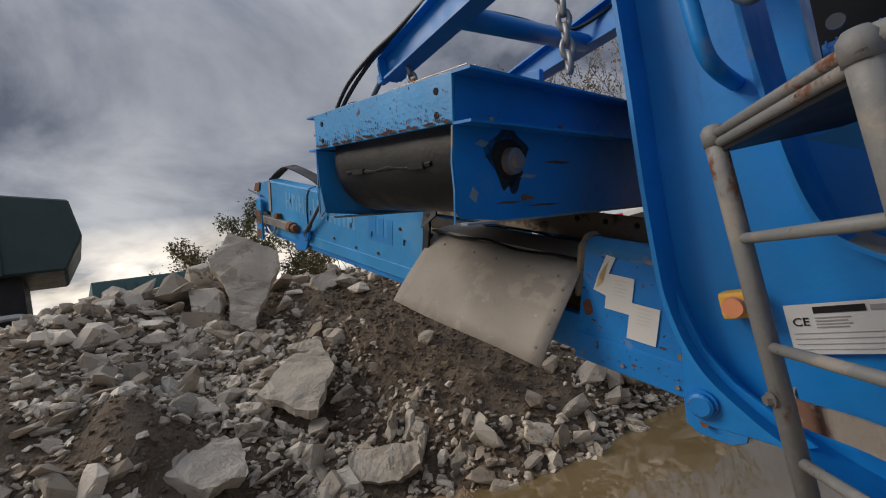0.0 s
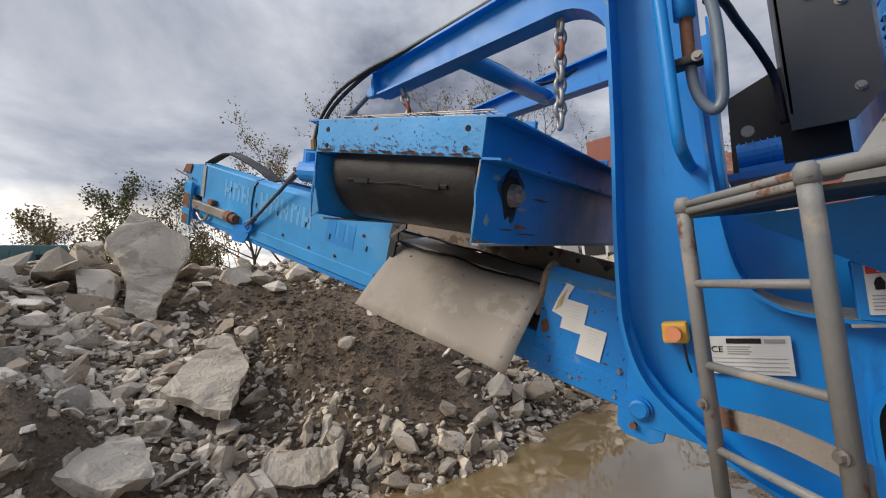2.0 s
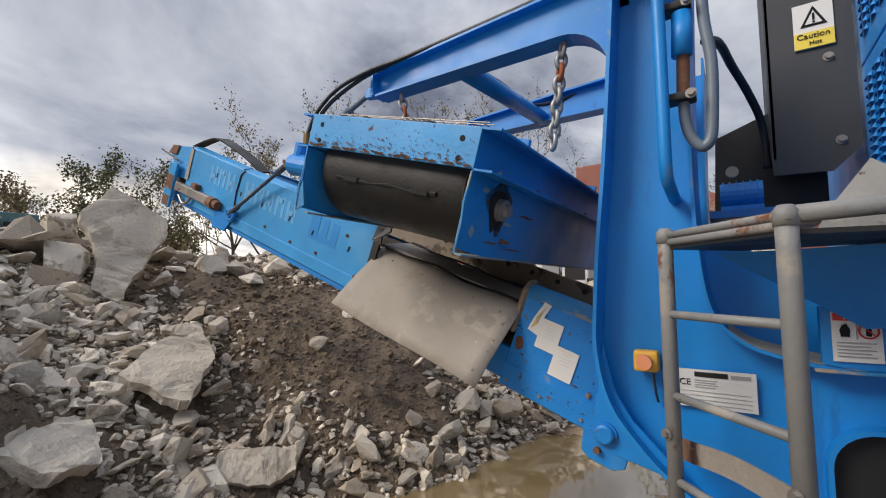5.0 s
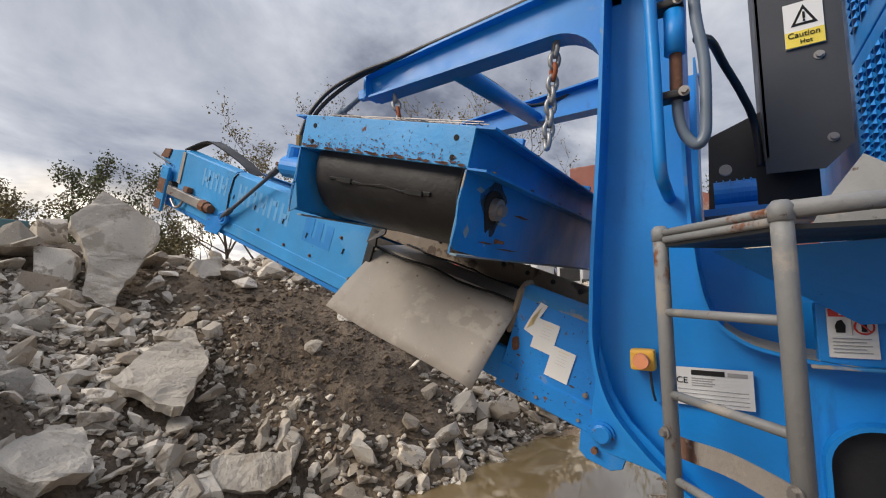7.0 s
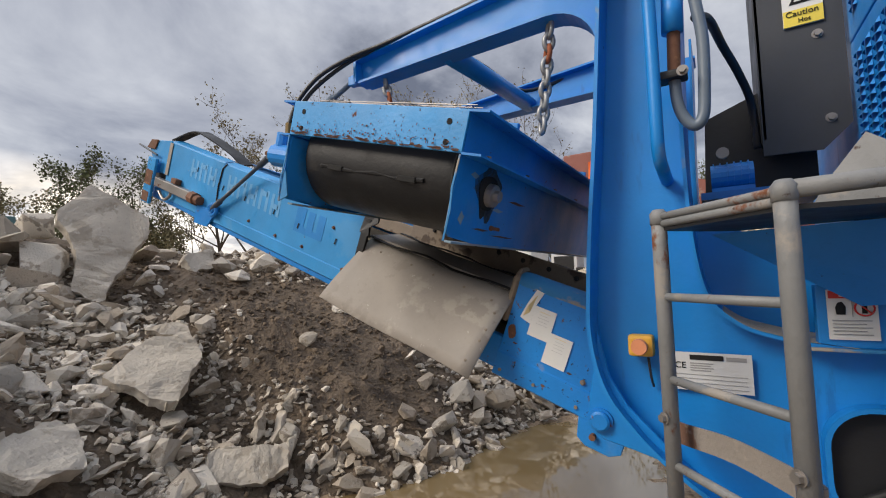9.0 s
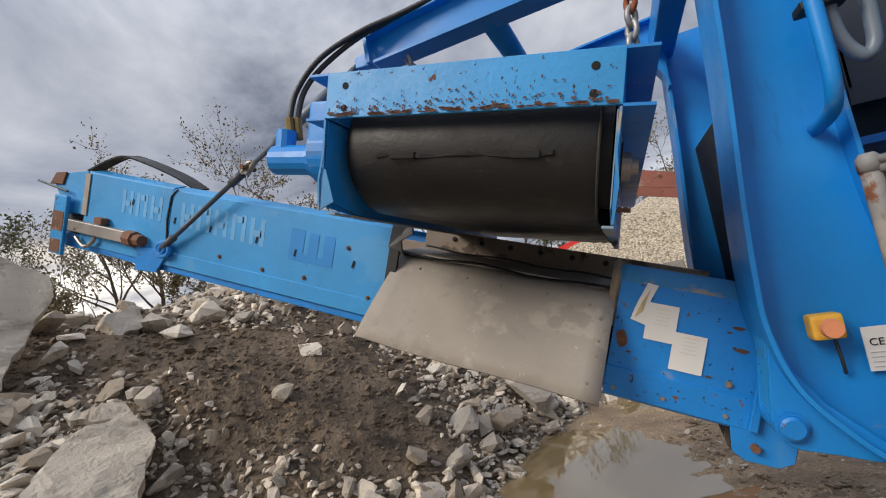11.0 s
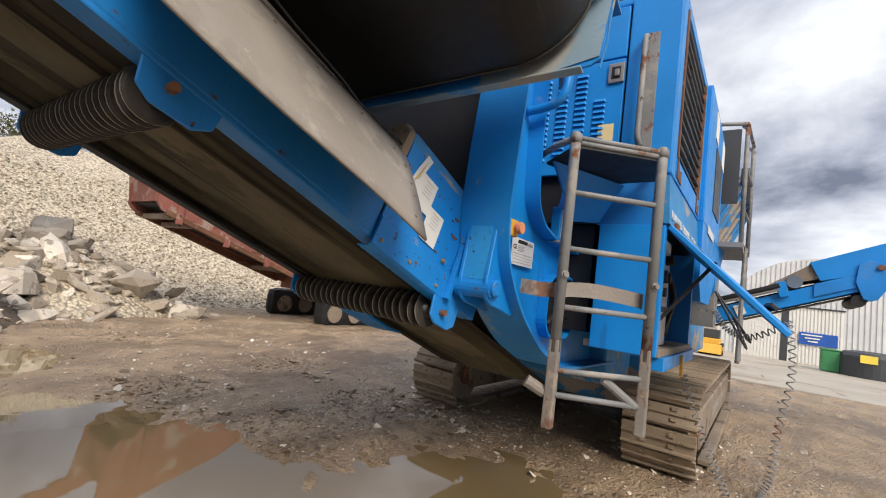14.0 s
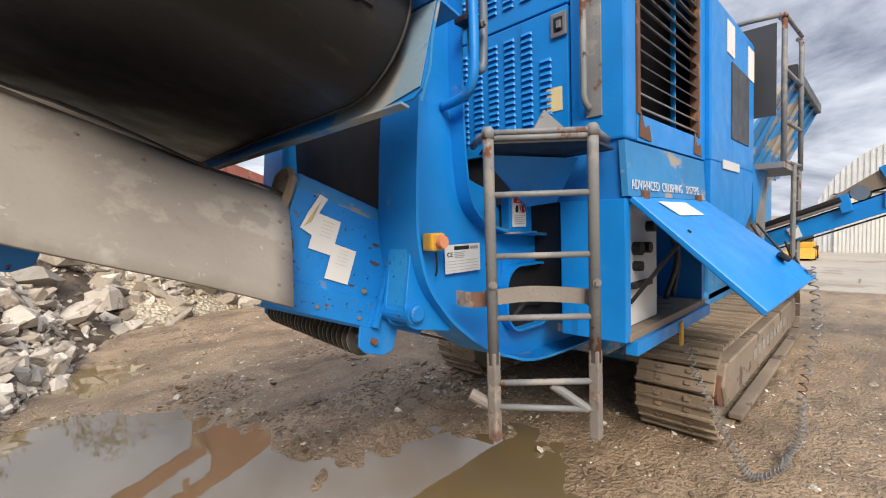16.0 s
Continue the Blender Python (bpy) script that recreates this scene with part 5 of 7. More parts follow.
def housing():
    h = tagged(empty("engine_housing", pose(0, 0, 0)), "bright blue louvred engine housing with rusty radiator grille", "engine housing")
    lm = louvre_mesh()
    for nm, z0, z1 in (("upper_door", 2.615, 2.93), ("lower_door", 1.92, 2.605)):
        door = part(nm, box(0.47, 0.50, 1.80, 2.62, z0, z1, 0.006), "blue", h, "louvred blue service door")
        for c in range(6):
            for r in range(int((z1 - z0 - 0.14) / 0.034)):
                y, z = 1.93 + 0.115 * c, z0 + 0.10 + 0.034 * r
                if c == 0 and z > 2.38:
                    continue
                lv = new("louvre", lm)
                lv.parent = door
                lv.matrix_local = pose(0.468, y, z)
        if z0 < 2:
            latch = part("latch", box(0.455, 0.47, 1.80, 1.89, 2.455, 2.575, 0.006), "bare_steel", door, "steel paddle latch")
            part("latch_recess", box(0.452, 0.456, 1.82, 1.87, 2.48, 2.55), "dark", latch)
            part("paddle", box(0.440, 0.456, 1.825, 1.85, 2.49, 2.53, 0.004), "bare_steel", latch)
            part("sticker", box(0.466, 0.4695, 1.835, 1.925, 2.09, 2.21), "cream", door, "cream warning sticker")
    part("corner_post", box(0.472, 0.60, 1.515, 1.79, 1.90, 2.965, 0.012), "blue", h)
    part("grab_plate", box(0.462, 0.472, 1.625, 1.705, 2.02, 2.72, 0.003), "grey_steel", h, "grey backing plate of the handrail")
    part("handrail", tube(smooth_line([(0.47, 1.69, 2.70), (0.425, 1.69, 2.68), (0.415, 1.69, 2.60), (0.415, 1.69, 2.2), (0.42, 1.69, 2.10), (0.45, 1.68, 2.06)], 4), 0.016, 10), "grey_steel", h, "grey tubular handrail", smooth=True)
    part("front_panel", box(0.476, 0.50, 2.63, 3.75, 1.92, 2.93, 0.006), "blue", h)
    part("roof", box(0.48, 3.1, 1.53, 3.75, 2.94, 2.985, 0.012), "blue", h)
    w = bmesh.new()
    for i in range(40):
        tube([(0.5 + i * 0.03, 1.75, 2.995), (0.5 + i * 0.03, 3.2, 3.05)], 0.003, 4, w)
    part("roof_mesh", w, "dark", h, "dark wire mesh on the roof")
    part("core", box(0.52, 3.08, 1.70, 3.73, 1.63, 2.93), "dark", h)
    part("lower_core", box(0.55, 3.08, 1.91, 3.73, 1.0, 1.625), "dark", h)
    band = part("band", prism([(0.47, 1.505, 1.63), (1.74, 1.505, 1.63), (1.74, 1.52, 1.89), (0.47, 1.52, 1.89)], (0, 0.03, 0)), "blue_dusty", h, "dusty blue band with worn white lettering")
    x = 0.50
    for word in ("ADVANCED", "CRUSHING", "SYSTEMS"):
        text(word, 0.068, "clad", band, Matrix.Translation((x, 1.5015, 1.662)) @ Euler((radians(86.5), 0, 0)).to_matrix().to_4x4())
        x += 0.405
    for x in (0.62, 1.50):
        part("hinge", box(x, x + 0.07, 1.485, 1.51, 1.61, 1.66, 0.006), "rust", band)
        part("rust_scar", prism([(x, 1.509, 1.92), (x + 0.16, 1.509, 1.91), (x + 0.13, 1.509, 1.99), (x + 0.07, 1.509, 1.97), (x + 0.02, 1.509, 2.05)], (0, 0.004, 0)), "rust", h, "rust scar where paint has flaked")
    part("rear_side", box(1.76, 3.12, 1.48, 1.60, 1.90, 2.99, 0.012), "blue", h)
    part("rear_skirt", prism([(1.76, 1.484, 1.90), (3.12, 1.484, 1.90), (3.05, 1.484, 1.55), (2.6, 1.484, 1.30), (1.95, 1.484, 1.30), (1.76, 1.484, 1.45)], (0, 0.08, 0)), "blue", h)
    part("mesh_panel", box(2.30, 2.88, 1.472, 1.482, 2.10, 2.66), "guard", h, "dark perforated air intake")
    for x, z0, z1 in ((2.16, 2.70, 2.93), (2.86, 2.66, 2.92)):
        part("sticker", box(x, x + 0.22, 1.473, 1.479, z0, z1), "white", h)
    part("nameplate", box(2.05, 2.55, 1.474, 1.479, 1.86, 1.925), "clad", h, "worn pale lettering strip")
    part("side_rail", box(0.60, 1.75, 1.515, 1.56, 2.90, 2.965), "blue", h)
    part("side_rail", box(0.60, 1.75, 1.515, 1.56, 1.90, 2.03), "blue", h)
    part("side_post", box(1.62, 1.755, 1.515, 1.56, 2.03, 2.90), "blue", h)
    grille = part("grille_frame", box(0.60, 0.635, 1.508, 1.56, 2.03, 2.90), "rust", h, "rusty radiator grille surround")
    part("grille_post", box(1.585, 1.62, 1.508, 1.56, 2.03, 2.90), "rust", grille)
    part("grille_post", box(1.22, 1.235, 1.535, 1.56, 2.03, 2.90), "blue", grille)
    for i in range(12):
        z = 2.06 + i * 0.071
        part("slat", prism([(0.635, 1.512, z), (0.635, 1.555, z + 0.036), (0.635, 1.559, z + 0.032), (0.635, 1.516, z - 0.004)], (0.95, 0, 0)), "grey_steel", grille)
    # lower compartment and its raised flap
    part("end_box", box(0.47, 0.53, 1.52, 1.86, 0.93, 1.62, 0.006), "blue", h)
    # darker blue here and in the compartment carries the inside shade
    part("shadow_gap", box(0.49, 0.56, 1.53, 1.88, 1.62, 1.91), "blue_shaded", h)
    board = part("control_board", box(0.54, 1.02, 1.572, 1.60, 0.975, 1.60, 0.004), "clad", h, "pale control board with valves")
    for x, z, r in ((0.70, 1.37, 0.035), (0.70, 1.28, 0.026), (0.82, 1.37, 0.03), (0.88, 1.48, 0.03)):
        part("valve", cyl((x, 1.572, z), (x, 1.530, z), r, 12), "dark", board)
    part("valve_bank", box(0.62, 0.86, 1.535, 1.572, 1.17, 1.20, 0.006), "dark", board)
    part("compartment_back", box(0.56, 1.70, 1.84, 1.86, 0.97, 1.62), "blue_shaded", h)
    part("compartment_floor", box(0.50, 1.75, 1.51, 1.9, 0.93, 0.97, 0.004), "mudsteel", h)
    part("sill", box(0.53, 1.78, 1.49, 1.55, 0.86, 0.93, 0.004), "blue", h)
    part("compartment_side", box(1.70, 1.75, 1.52, 1.9, 0.97, 1.62), "blue_shaded", h)
    for k in range(2):
        part("hose", tube(smooth_line([(1.35 + 0.12 * k, 1.70, 1.58), (1.46 + 0.12 * k, 1.60 + 0.03 * k, 1.3), (1.42 + 0.15 * k, 1.66, 1.0)], 6), 0.016, 8), "hose", h, smooth=True)
    part("stay", cyl((0.62, 1.56, 1.10), (0.66, 1.30, 1.46), 0.010, 8), "dark", h)
    flap = part("flap_door", prism([(0.50, 1.50, 1.63), (1.72, 1.50, 1.63), (1.70, 0.93, 1.16), (0.52, 0.98, 1.14)], (0, 0.018, -0.022), 0.005), "blue", h, "raised pale blue compartment flap")
    fx, fy = Vector((1, 0, 0)), Vector((0, -0.55, -0.475)).normalized()
    fo = Vector((0, -0.475, 0.55)).normalized()
    p = Vector((0.72, 1.46, 1.60)) + fo * 0.004
    part("paper_patch", prism([p, p + fx * 0.42, p + fx * 0.46 + fy * 0.11, p + fx * 0.05 + fy * 0.11], fo * 0.002), "white", flap, "pale sticker on the flap")
    q = Vector((1.42, 1.06, 1.275)) + fo * 0.004
    part("flap_latch", box(-0.06, 0.06, -0.025, 0.025, 0, 0.03, 0.008), "dark", flap, "dark recessed latch", m=Matrix.Translation(q) @ Euler((radians(40), 0, 0.3)).to_matrix().to_4x4())
    # yellow tag on a chain, at the sill
    part("tag", box(1.13, 1.17, 1.475, 1.49, 0.78, 0.92, 0.004), "yellow", h, "yellow plastic tag")
    return h


def track(y0, y1, x0=1.5, x1=5.6):
    tr = tagged(empty("crawler_track", pose(0, 0, 0)), "mud-caked steel crawler track with wide shoes", "crawler track", group="crawler tracks")
    r, zc = 0.30, 0.335
    L = x1 - x0 - 2 * r
    per = 2 * L + 2 * math.pi * r
    n = int(per / 0.165)
    me = None
    for i in range(n):
        s = i * per / n
        if s < L:
            p, a = (x0 + r + s, zc + r), 0
        elif s < L + math.pi * r:
            t = (s - L) / r
            p, a = (x1 - r + r * math.sin(t), zc + r * math.cos(t)), t
        elif s < 2 * L + math.pi * r:
            p, a = (x1 - r - (s - L - math.pi * r), zc - r), math.pi
        else:
            t = (s - 2 * L - math.pi * r) / r
            p, a = (x0 + r - r * math.sin(t), zc - r * math.cos(t)), math.pi + t
        if me is None:
            w = y1 - y0
            b = box(-0.080, 0.072, 0, w, -0.010, 0.010, 0.004)
            box(-0.076, -0.056, 0, w, 0.010, 0.036, 0.004, b)
            box(0.000, 0.018, 0, w, 0.010, 0.030, 0.004, b)
            for yy in (0.15, 0.33):
                for xx in (-0.030, 0.046):
                    box(xx - 0.013, xx + 0.013, yy - 0.018, yy + 0.018, 0.010, 0.024, 0.0, b)
            ob = part("track_shoe", b, "trackmud", tr)
            me = ob.data
        else:
            ob = new("track_shoe", me)
            ob.parent = tr
        ob.matrix_local = Matrix.Translation((p[0], y0, p[1])) @ Matrix.Rotation(a, 4, "Y")
    fr = part("track_frame", prism([(x0 + 0.38, y0 + 0.012, 0.20), (x1 - 0.38, y0 + 0.012, 0.20), (x1 - 0.30, y0 + 0.012, 0.36), (x1 - 0.38, y0 + 0.012, 0.50), (x0 + 0.38, y0 + 0.012, 0.50), (x0 + 0.30, y0 + 0.012, 0.36)], (0, y1 - y0 - 0.024, 0), 0.012), "mudsteel", tr)
    for k in range(9):
        part("worn_letter", box(2.75 + 0.19 * k, 2.75 + 0.19 * k + 0.13, y0 + 0.006, y0 + 0.011, 0.32, 0.40), "ledge", fr)
    part("mud_guard", box(x0 + 0.55, x1 - 0.5, y0 - 0.05, y0 + 0.04, 0.06, 0.10, 0.01), "mudsteel", tr)
    for x in (x0 + r, x1 - r):
        part("idler", cyl((x, y0 + 0.06, zc), (x, y1 - 0.06, zc), r - 0.05, 24), "mudsteel", tr)
        part("hub", cyl((x, y0 + 0.03, zc), (x, y1 - 0.03, zc), 0.10, 16), "rust", tr)
    return tr


# ---- access ladder ----
P0, P1 = Vector((-0.185, 1.80, 0)), Vector((0.10, 1.495, 0))


def ladder():
    l = tagged(empty("access_ladder", pose(0, 0, 0)), "grey tubular steel access ladder with rust patches and a fold-down foot", "ladder")
    for p in (P0, P1):
        part("stile", tube([(p.x, p.y, 0.94), (p.x, p.y, 1.80), (p.x, p.y, 1.885)], 0.023, 14), "grey_steel", l, smooth=True)
        part("lower_stile", box(p.x - 0.021, p.x + 0.021, p.y - 0.021, p.y + 0.021, 0.62, 0.99, 0.006), "rusty_grey", l, "rust-stained fold-down stile")
        part("stile_cap", tube([(p.x, p.y, 1.86), (p.x, p.y, 1.895), (p.x, p.y, 1.908)], [0.026, 0.026, 0.016], 14), "grey_steel", l, smooth=True)
        part("clamp_bolt", bolt((p.x - 0.015, p.y - 0.018, 1.27), (-0.7, -0.7, 0), 0.012, 0.012), "bare_steel", l)
    for z in (1.635, 1.385, 1.13, 0.86):
        part("rung", cyl((*P0.xy, z), (*P1.xy, z), 0.013, 10), "grey_steel", l, smooth=True)
    part("lower_rung", cyl((*P0.xy, 0.76), (*P1.xy, 0.74), 0.013, 10), "grey_steel", l, smooth=True)
    part("foot_arm", tube([(-0.18, 1.83, 0.76), (-0.22, 1.90, 0.80)], 0.026, 10), "rusty_grey", l)
    part("foot_link", tube([(0.08, 1.52, 0.74), (0.0, 1.64, 0.84)], 0.02, 10), "grey_steel", l)
    # platform
    deck = part("deck", prism([(P0.x, P0.y, 1.84), (P1.x, P1.y, 1.84), (0.42, 1.55, 1.84), (0.44, 1.86, 1.84), (0.02, 2.02, 1.84)], (0, 0, 0.012)), "dark", l, "dark chequer-plate deck")
    for z in (1.885, 1.862):
        part("edge_bar", cyl((*P0.xy, z), (*P1.xy, z), 0.012, 8), "grey_steel", deck, smooth=True)
    part("edge_tube", tube([(P1.x, P1.y, 1.885), (0.27, 1.56, 1.90), (0.45, 1.60, 1.90)], 0.022, 10), "grey_steel", deck, smooth=True)
    part("edge_tube", tube([(P0.x, P0.y, 1.885), (-0.10, 1.93, 1.885), (0.0, 2.04, 1.885)], 0.016, 10), "grey_steel", deck, smooth=True)
    part("kick_plate", prism([(0.19, 1.91, 1.86), (0.235, 1.87, 1.95), (0.32, 1.85, 2.07), (0.45, 1.75, 1.93), (0.45, 1.72, 1.86)], (0.006, 0.01, 0)), "grey_steel", deck, "grey dust-covered kick plate")
    part("gusset", prism([(-0.05, 1.95, 1.83), (0.44, 1.74, 1.83), (0.44, 1.86, 1.62), (0.30, 1.95, 1.60)], (0.008, 0.012, 0)), "blue_worn", deck, "blue folded gusset")
    part("strut_bar", ribbon(smooth_line([(-0.20, 1.98, 1.17), (-0.19, 1.92, 1.165), (-0.15, 1.88, 1.165), (-0.02, 1.73, 1.185), (0.13, 1.56, 1.17), (0.12, 1.53, 1.165)], 5), (0, 0, 0.066), 0.008), "rusty_grey", l, "grey bent steel strap with a rust spot")
    return l


def brackets():
    """The small fittings on the near side plate."""
    s = tagged(empty("nameplate", pose(-0.20, 2.052, 1.30)), "silver maker's plate with printed lines on blue steel", "nameplate")
    part("plate", box(0, 0.24, -0.003, 0.0, 0, 0.13), "clad", s)
    part("heading", box(0.06, 0.16, -0.005, -0.003, 0.105, 0.122), "black", s)
    part("heading_thin", box(0.168, 0.225, -0.005, -0.003, 0.106, 0.119), "print", s)
    text("CE", 0.030, "black", s, Matrix.Translation((0.012, -0.0042, 0.075)) @ Euler((radians(90), 0, 0)).to_matrix().to_4x4())
    for k in range(4):
        part("print_line", box(0.06, 0.13 - 0.008 * (k % 2), -0.005, -0.003, 0.092 - 0.008 * k, 0.095 - 0.008 * k), "print", s)
        part("rule", box(0.01, 0.225, -0.005, -0.003, 0.012 + 0.014 * k, 0.0132 + 0.014 * k), "print", s)
    d = tagged(empty("warning_sign", pose(0.235, 1.98, 1.495)), "white danger sign with a red heading on a blue bracket", "sign")
    part("bracket", box(-0.03, 0.17, 0.012, 0.06, -0.02, 0.165, 0.004), "blue", d)
    part("bracket_ledge", box(-0.05, 0.19, -0.01, 0.08, -0.03, -0.02, 0.003), "blue_dusty", d)
    part("arm", prism([(0.02, 0.02, 0.165), (0.08, 0.02, 0.165), (0.15, 0.02, 0.33), (0.08, 0.02, 0.33)], (0, 0.03, 0)), "blue", d)
    sg = part("board", box(-0.005, 0.105, 0.004, 0.012, 0.005, 0.15), "white", d)
    part("heading", box(-0.002, 0.102, -0.001, 0.002, 0.125, 0.148), "bright_red", sg)
    text("DANGER", 0.019, "white", sg, Matrix.Translation((0.020, -0.005, 0.130)) @ Euler((radians(90), 0, 0)).to_matrix().to_4x4())
    part("rule", box(0.049, 0.0505, 0.0, 0.002, 0.072, 0.122), "print", sg)
    part("pictogram", prism([(0.014, 0.0, 0.078), (0.034, 0.0, 0.078), (0.036, 0.0, 0.10), (0.028, 0.0, 0.116), (0.018, 0.0, 0.112), (0.012, 0.0, 0.098)], (0, 0.002, 0)), "black", sg)
    part("pictogram", box(0.070, 0.082, 0.0, 0.002, 0.082, 0.112, 0.0), "black", sg)
    part("pictogram_ring", tube([(0.076 + 0.021 * math.cos(t), 0.0, 0.097 + 0.021 * math.sin(t)) for t in np.linspace(0, 6.28, 25)[:-1]], 0.0025, 5, closed=True), "bright_red", sg)
    part("pictogram_bar", cyl((0.062, -0.002, 0.112), (0.090, -0.002, 0.082), 0.002, 5), "bright_red", sg)
    for k in range(5):
        part("print_line", box(0.004, 0.09 - 0.012 * (k % 2), 0.0, 0.002, 0.060 - 0.010 * k, 0.0622 - 0.010 * k), "print", sg)
    # rounded rimmed opening in the side plate
    o = tagged(empty("access_hole", pose(0.42, 2.068, 1.125)), "rounded rimmed opening in the blue side plate", "opening")
    ring = []
    for cx, cz, a0 in ((0.09, 0.05, 0), (-0.09, 0.05, 90), (-0.09, -0.05, 180), (0.09, -0.05, 270)):
        ring += [(cx + 0.115 * math.cos(radians(a0 + 11.25 * k)), cz + 0.115 * math.sin(radians(a0 + 11.25 * k))) for k in range(9)]
    ring.append(ring[0])
    part("rim", ribbon([(x, 0.0, z) for x, z in ring], (0, -0.055, 0), 0.014), "blue", o, "projecting blue rim")
    # flat plate on the web; the opening's inner shade is its near-black colour
    part("hollow", prism([(x, -0.003, z) for x, z in ring[:-1]], (0, -0.004, 0)), "dark", o, "flat plate coloured near-black as the shade inside the opening")
    part("pipe", tube(smooth_line([(-0.14, -0.03, -0.10), (-0.02, -0.03, -0.04), (0.12, -0.03, -0.06)], 4), 0.016, 8), "dark", o, smooth=True)


def fittings():
    g = tagged(empty("grab_rail", pose(0, 0, 0)), "bright blue tubular grab rail on the frame", "grab rail")
    part("rail", tube(smooth_line([(-0.19, 2.06, 2.86), (-0.185, 1.91, 2.88), (-0.182, 1.868, 2.82), (-0.18, 1.865, 2.5), (-0.18, 1.865, 2.2), (-0.18, 1.885, 2.10), (-0.175, 1.94, 2.06), (-0.175, 2.06, 2.045)], 5), 0.021, 12), "blue", g, smooth=True)
    e = tagged(empty("exhaust_pipe", pose(0, 0, 0)), "rusty steel pipe clamped beside the frame", "pipe")
    part("pipe", tube(smooth_line([(-0.104, 1.930, 2.852), (-0.112, 1.930, 2.631), (-0.121, 1.930, 2.409), (-0.121, 1.930, 2.356)], 5), 0.021, 12), "rust", e, smooth=True)
    part("bend", tube(smooth_line([(-0.121, 1.930, 2.365), (-0.119, 1.930, 2.294), (-0.104, 1.930, 2.233), (-0.073, 1.930, 2.193), (-0.048, 1.930, 2.215), (-0.039, 1.930, 2.286), (-0.033, 1.930, 2.480), (-0.050, 1.930, 2.657), (-0.050, 1.930, 2.90)], 5), 0.0185, 12), "grey_blue", e, "grey-blue steel pipe bend", smooth=True)
    part("stop_collar", cyl((-0.121, 1.930, 2.498), (-0.121, 1.930, 2.463), 0.016, 10), "rust", e)
    part("sleeve", cyl((-0.119, 1.920, 2.524), (-0.113, 1.920, 2.675), 0.034, 14), "blue", e, smooth=True)
    for z in (2.356, 2.684):
        part("clamp", box(-0.20, -0.082, 1.885, 1.955, z, z + 0.028, 0.008), "dark", e)
        part("clamp_bolt", bolt((-0.095, 1.885, z + 0.014), (0, -1, 0), 0.012, 0.014), "bare_steel", e)
    c = tagged(empty("heat_guard", pose(0, 0, 0)), "dark grey folded heat guard with a yellow caution label", "guard")
    part("sheet", prism([(0.16, 2.60, 2.20), (0.36, 2.60, 2.195), (0.455, 2.60, 2.29), (0.455, 2.60, 3.35), (0.16, 2.60, 3.35)], (0, 0.012, 0)), "guard", c)
    part("fold", prism([(0.165, 2.60, 2.27), (0.165, 2.60, 3.35), (0.165, 2.95, 3.35), (0.165, 2.95, 2.27)], (0.01, 0, 0)), "guard", c)
    for x, z in ((0.37, 2.68), (0.39, 2.32)):
        part("bolt", bolt((x, 2.60, z), (0, -1, 0), 0.013, 0.012), "bare_steel", c)
    lab = part("label", box(0.262, 0.395, 2.592, 2.597, 2.73, 2.93), "white", c, "white and yellow caution label")
    part("yellow_foot", box(0.263, 0.394, 2.588, 2.592, 2.731, 2.80), "label_yellow", lab)
    part("triangle", prism([(0.285, 2.590, 2.825), (0.375, 2.590, 2.825), (0.33, 2.590, 2.915)], (0, 0.002, 0)), "black", lab)
    part("triangle_field", prism([(0.301, 2.588, 2.835), (0.359, 2.588, 2.835), (0.33, 2.588, 2.893)], (0, 0.0015, 0)), "white", lab)
    part("mark", box(0.326, 0.334, 2.585, 2.588, 2.85, 2.88), "black", lab)
    part("mark_dot", box(0.326, 0.334, 2.585, 2.588, 2.838, 2.845), "black", lab)
    text("Caution", 0.034, "black", lab, Matrix.Translation((0.270, 2.586, 2.772)) @ Euler((radians(90), 0, 0)).to_matrix().to_4x4())
    text("Hot", 0.026, "black", lab, Matrix.Translation((0.31, 2.586, 2.742)) @ Euler((radians(90), 0, 0)).to_matrix().to_4x4())
    m = tagged(empty("electric_motor", pose(0.02, 2.62, 2.13)), "small blue finned motor on the crusher frame", "motor")
    part("body", cyl((-0.06, 0, 0), (0.10, 0, 0), 0.06, 18), "blue", m)
    for k in range(6):
        part("fin", cyl((-0.05 + 0.026 * k, 0, 0), (-0.045 + 0.026 * k, 0, 0), 0.068, 18), "blue", m)
    part("foot", box(-0.06, 0.10, -0.05, 0.05, -0.09, -0.05), "blue", m)
    part("gauge", cyl((-0.01, -0.05, 0.10), (-0.01, -0.07, 0.10), 0.025, 14), "bare_steel", m)
    # bay's shade is in the colours: darker blue shelf, near-black wall and back
    part("support_shelf", box(-0.10, 0.32, -0.20, 0.45, -0.12, -0.09), "blue_shaded", m)
    part("support_wall", prism([(-0.09, 0.13, -0.10), (-0.07, 0.13, 0.315), (0.145, 0.13, 0.40), (0.34, 0.13, 0.40), (0.34, 0.13, -0.10)], (0, 0.012, 0)), "dark", m, "near-black support plate, the guard's shade put into its colour")
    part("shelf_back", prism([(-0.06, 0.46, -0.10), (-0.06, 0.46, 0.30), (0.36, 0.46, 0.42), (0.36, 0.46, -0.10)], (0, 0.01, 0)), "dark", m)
    hs = tagged(empty("hydraulic_hose", pose(0, 0, 0)), "black hydraulic hose arching beside the heat guard", "hose")
    part("hose", tube(smooth_line([(-0.05, 1.97, 2.58), (-0.01, 2.1, 2.62), (0.03, 2.3, 2.605), (0.085, 2.45, 2.53), (0.13, 2.6, 2.44), (0.145, 2.66, 2.25)], 8), 0.016, 10), "hose", hs, smooth=True)


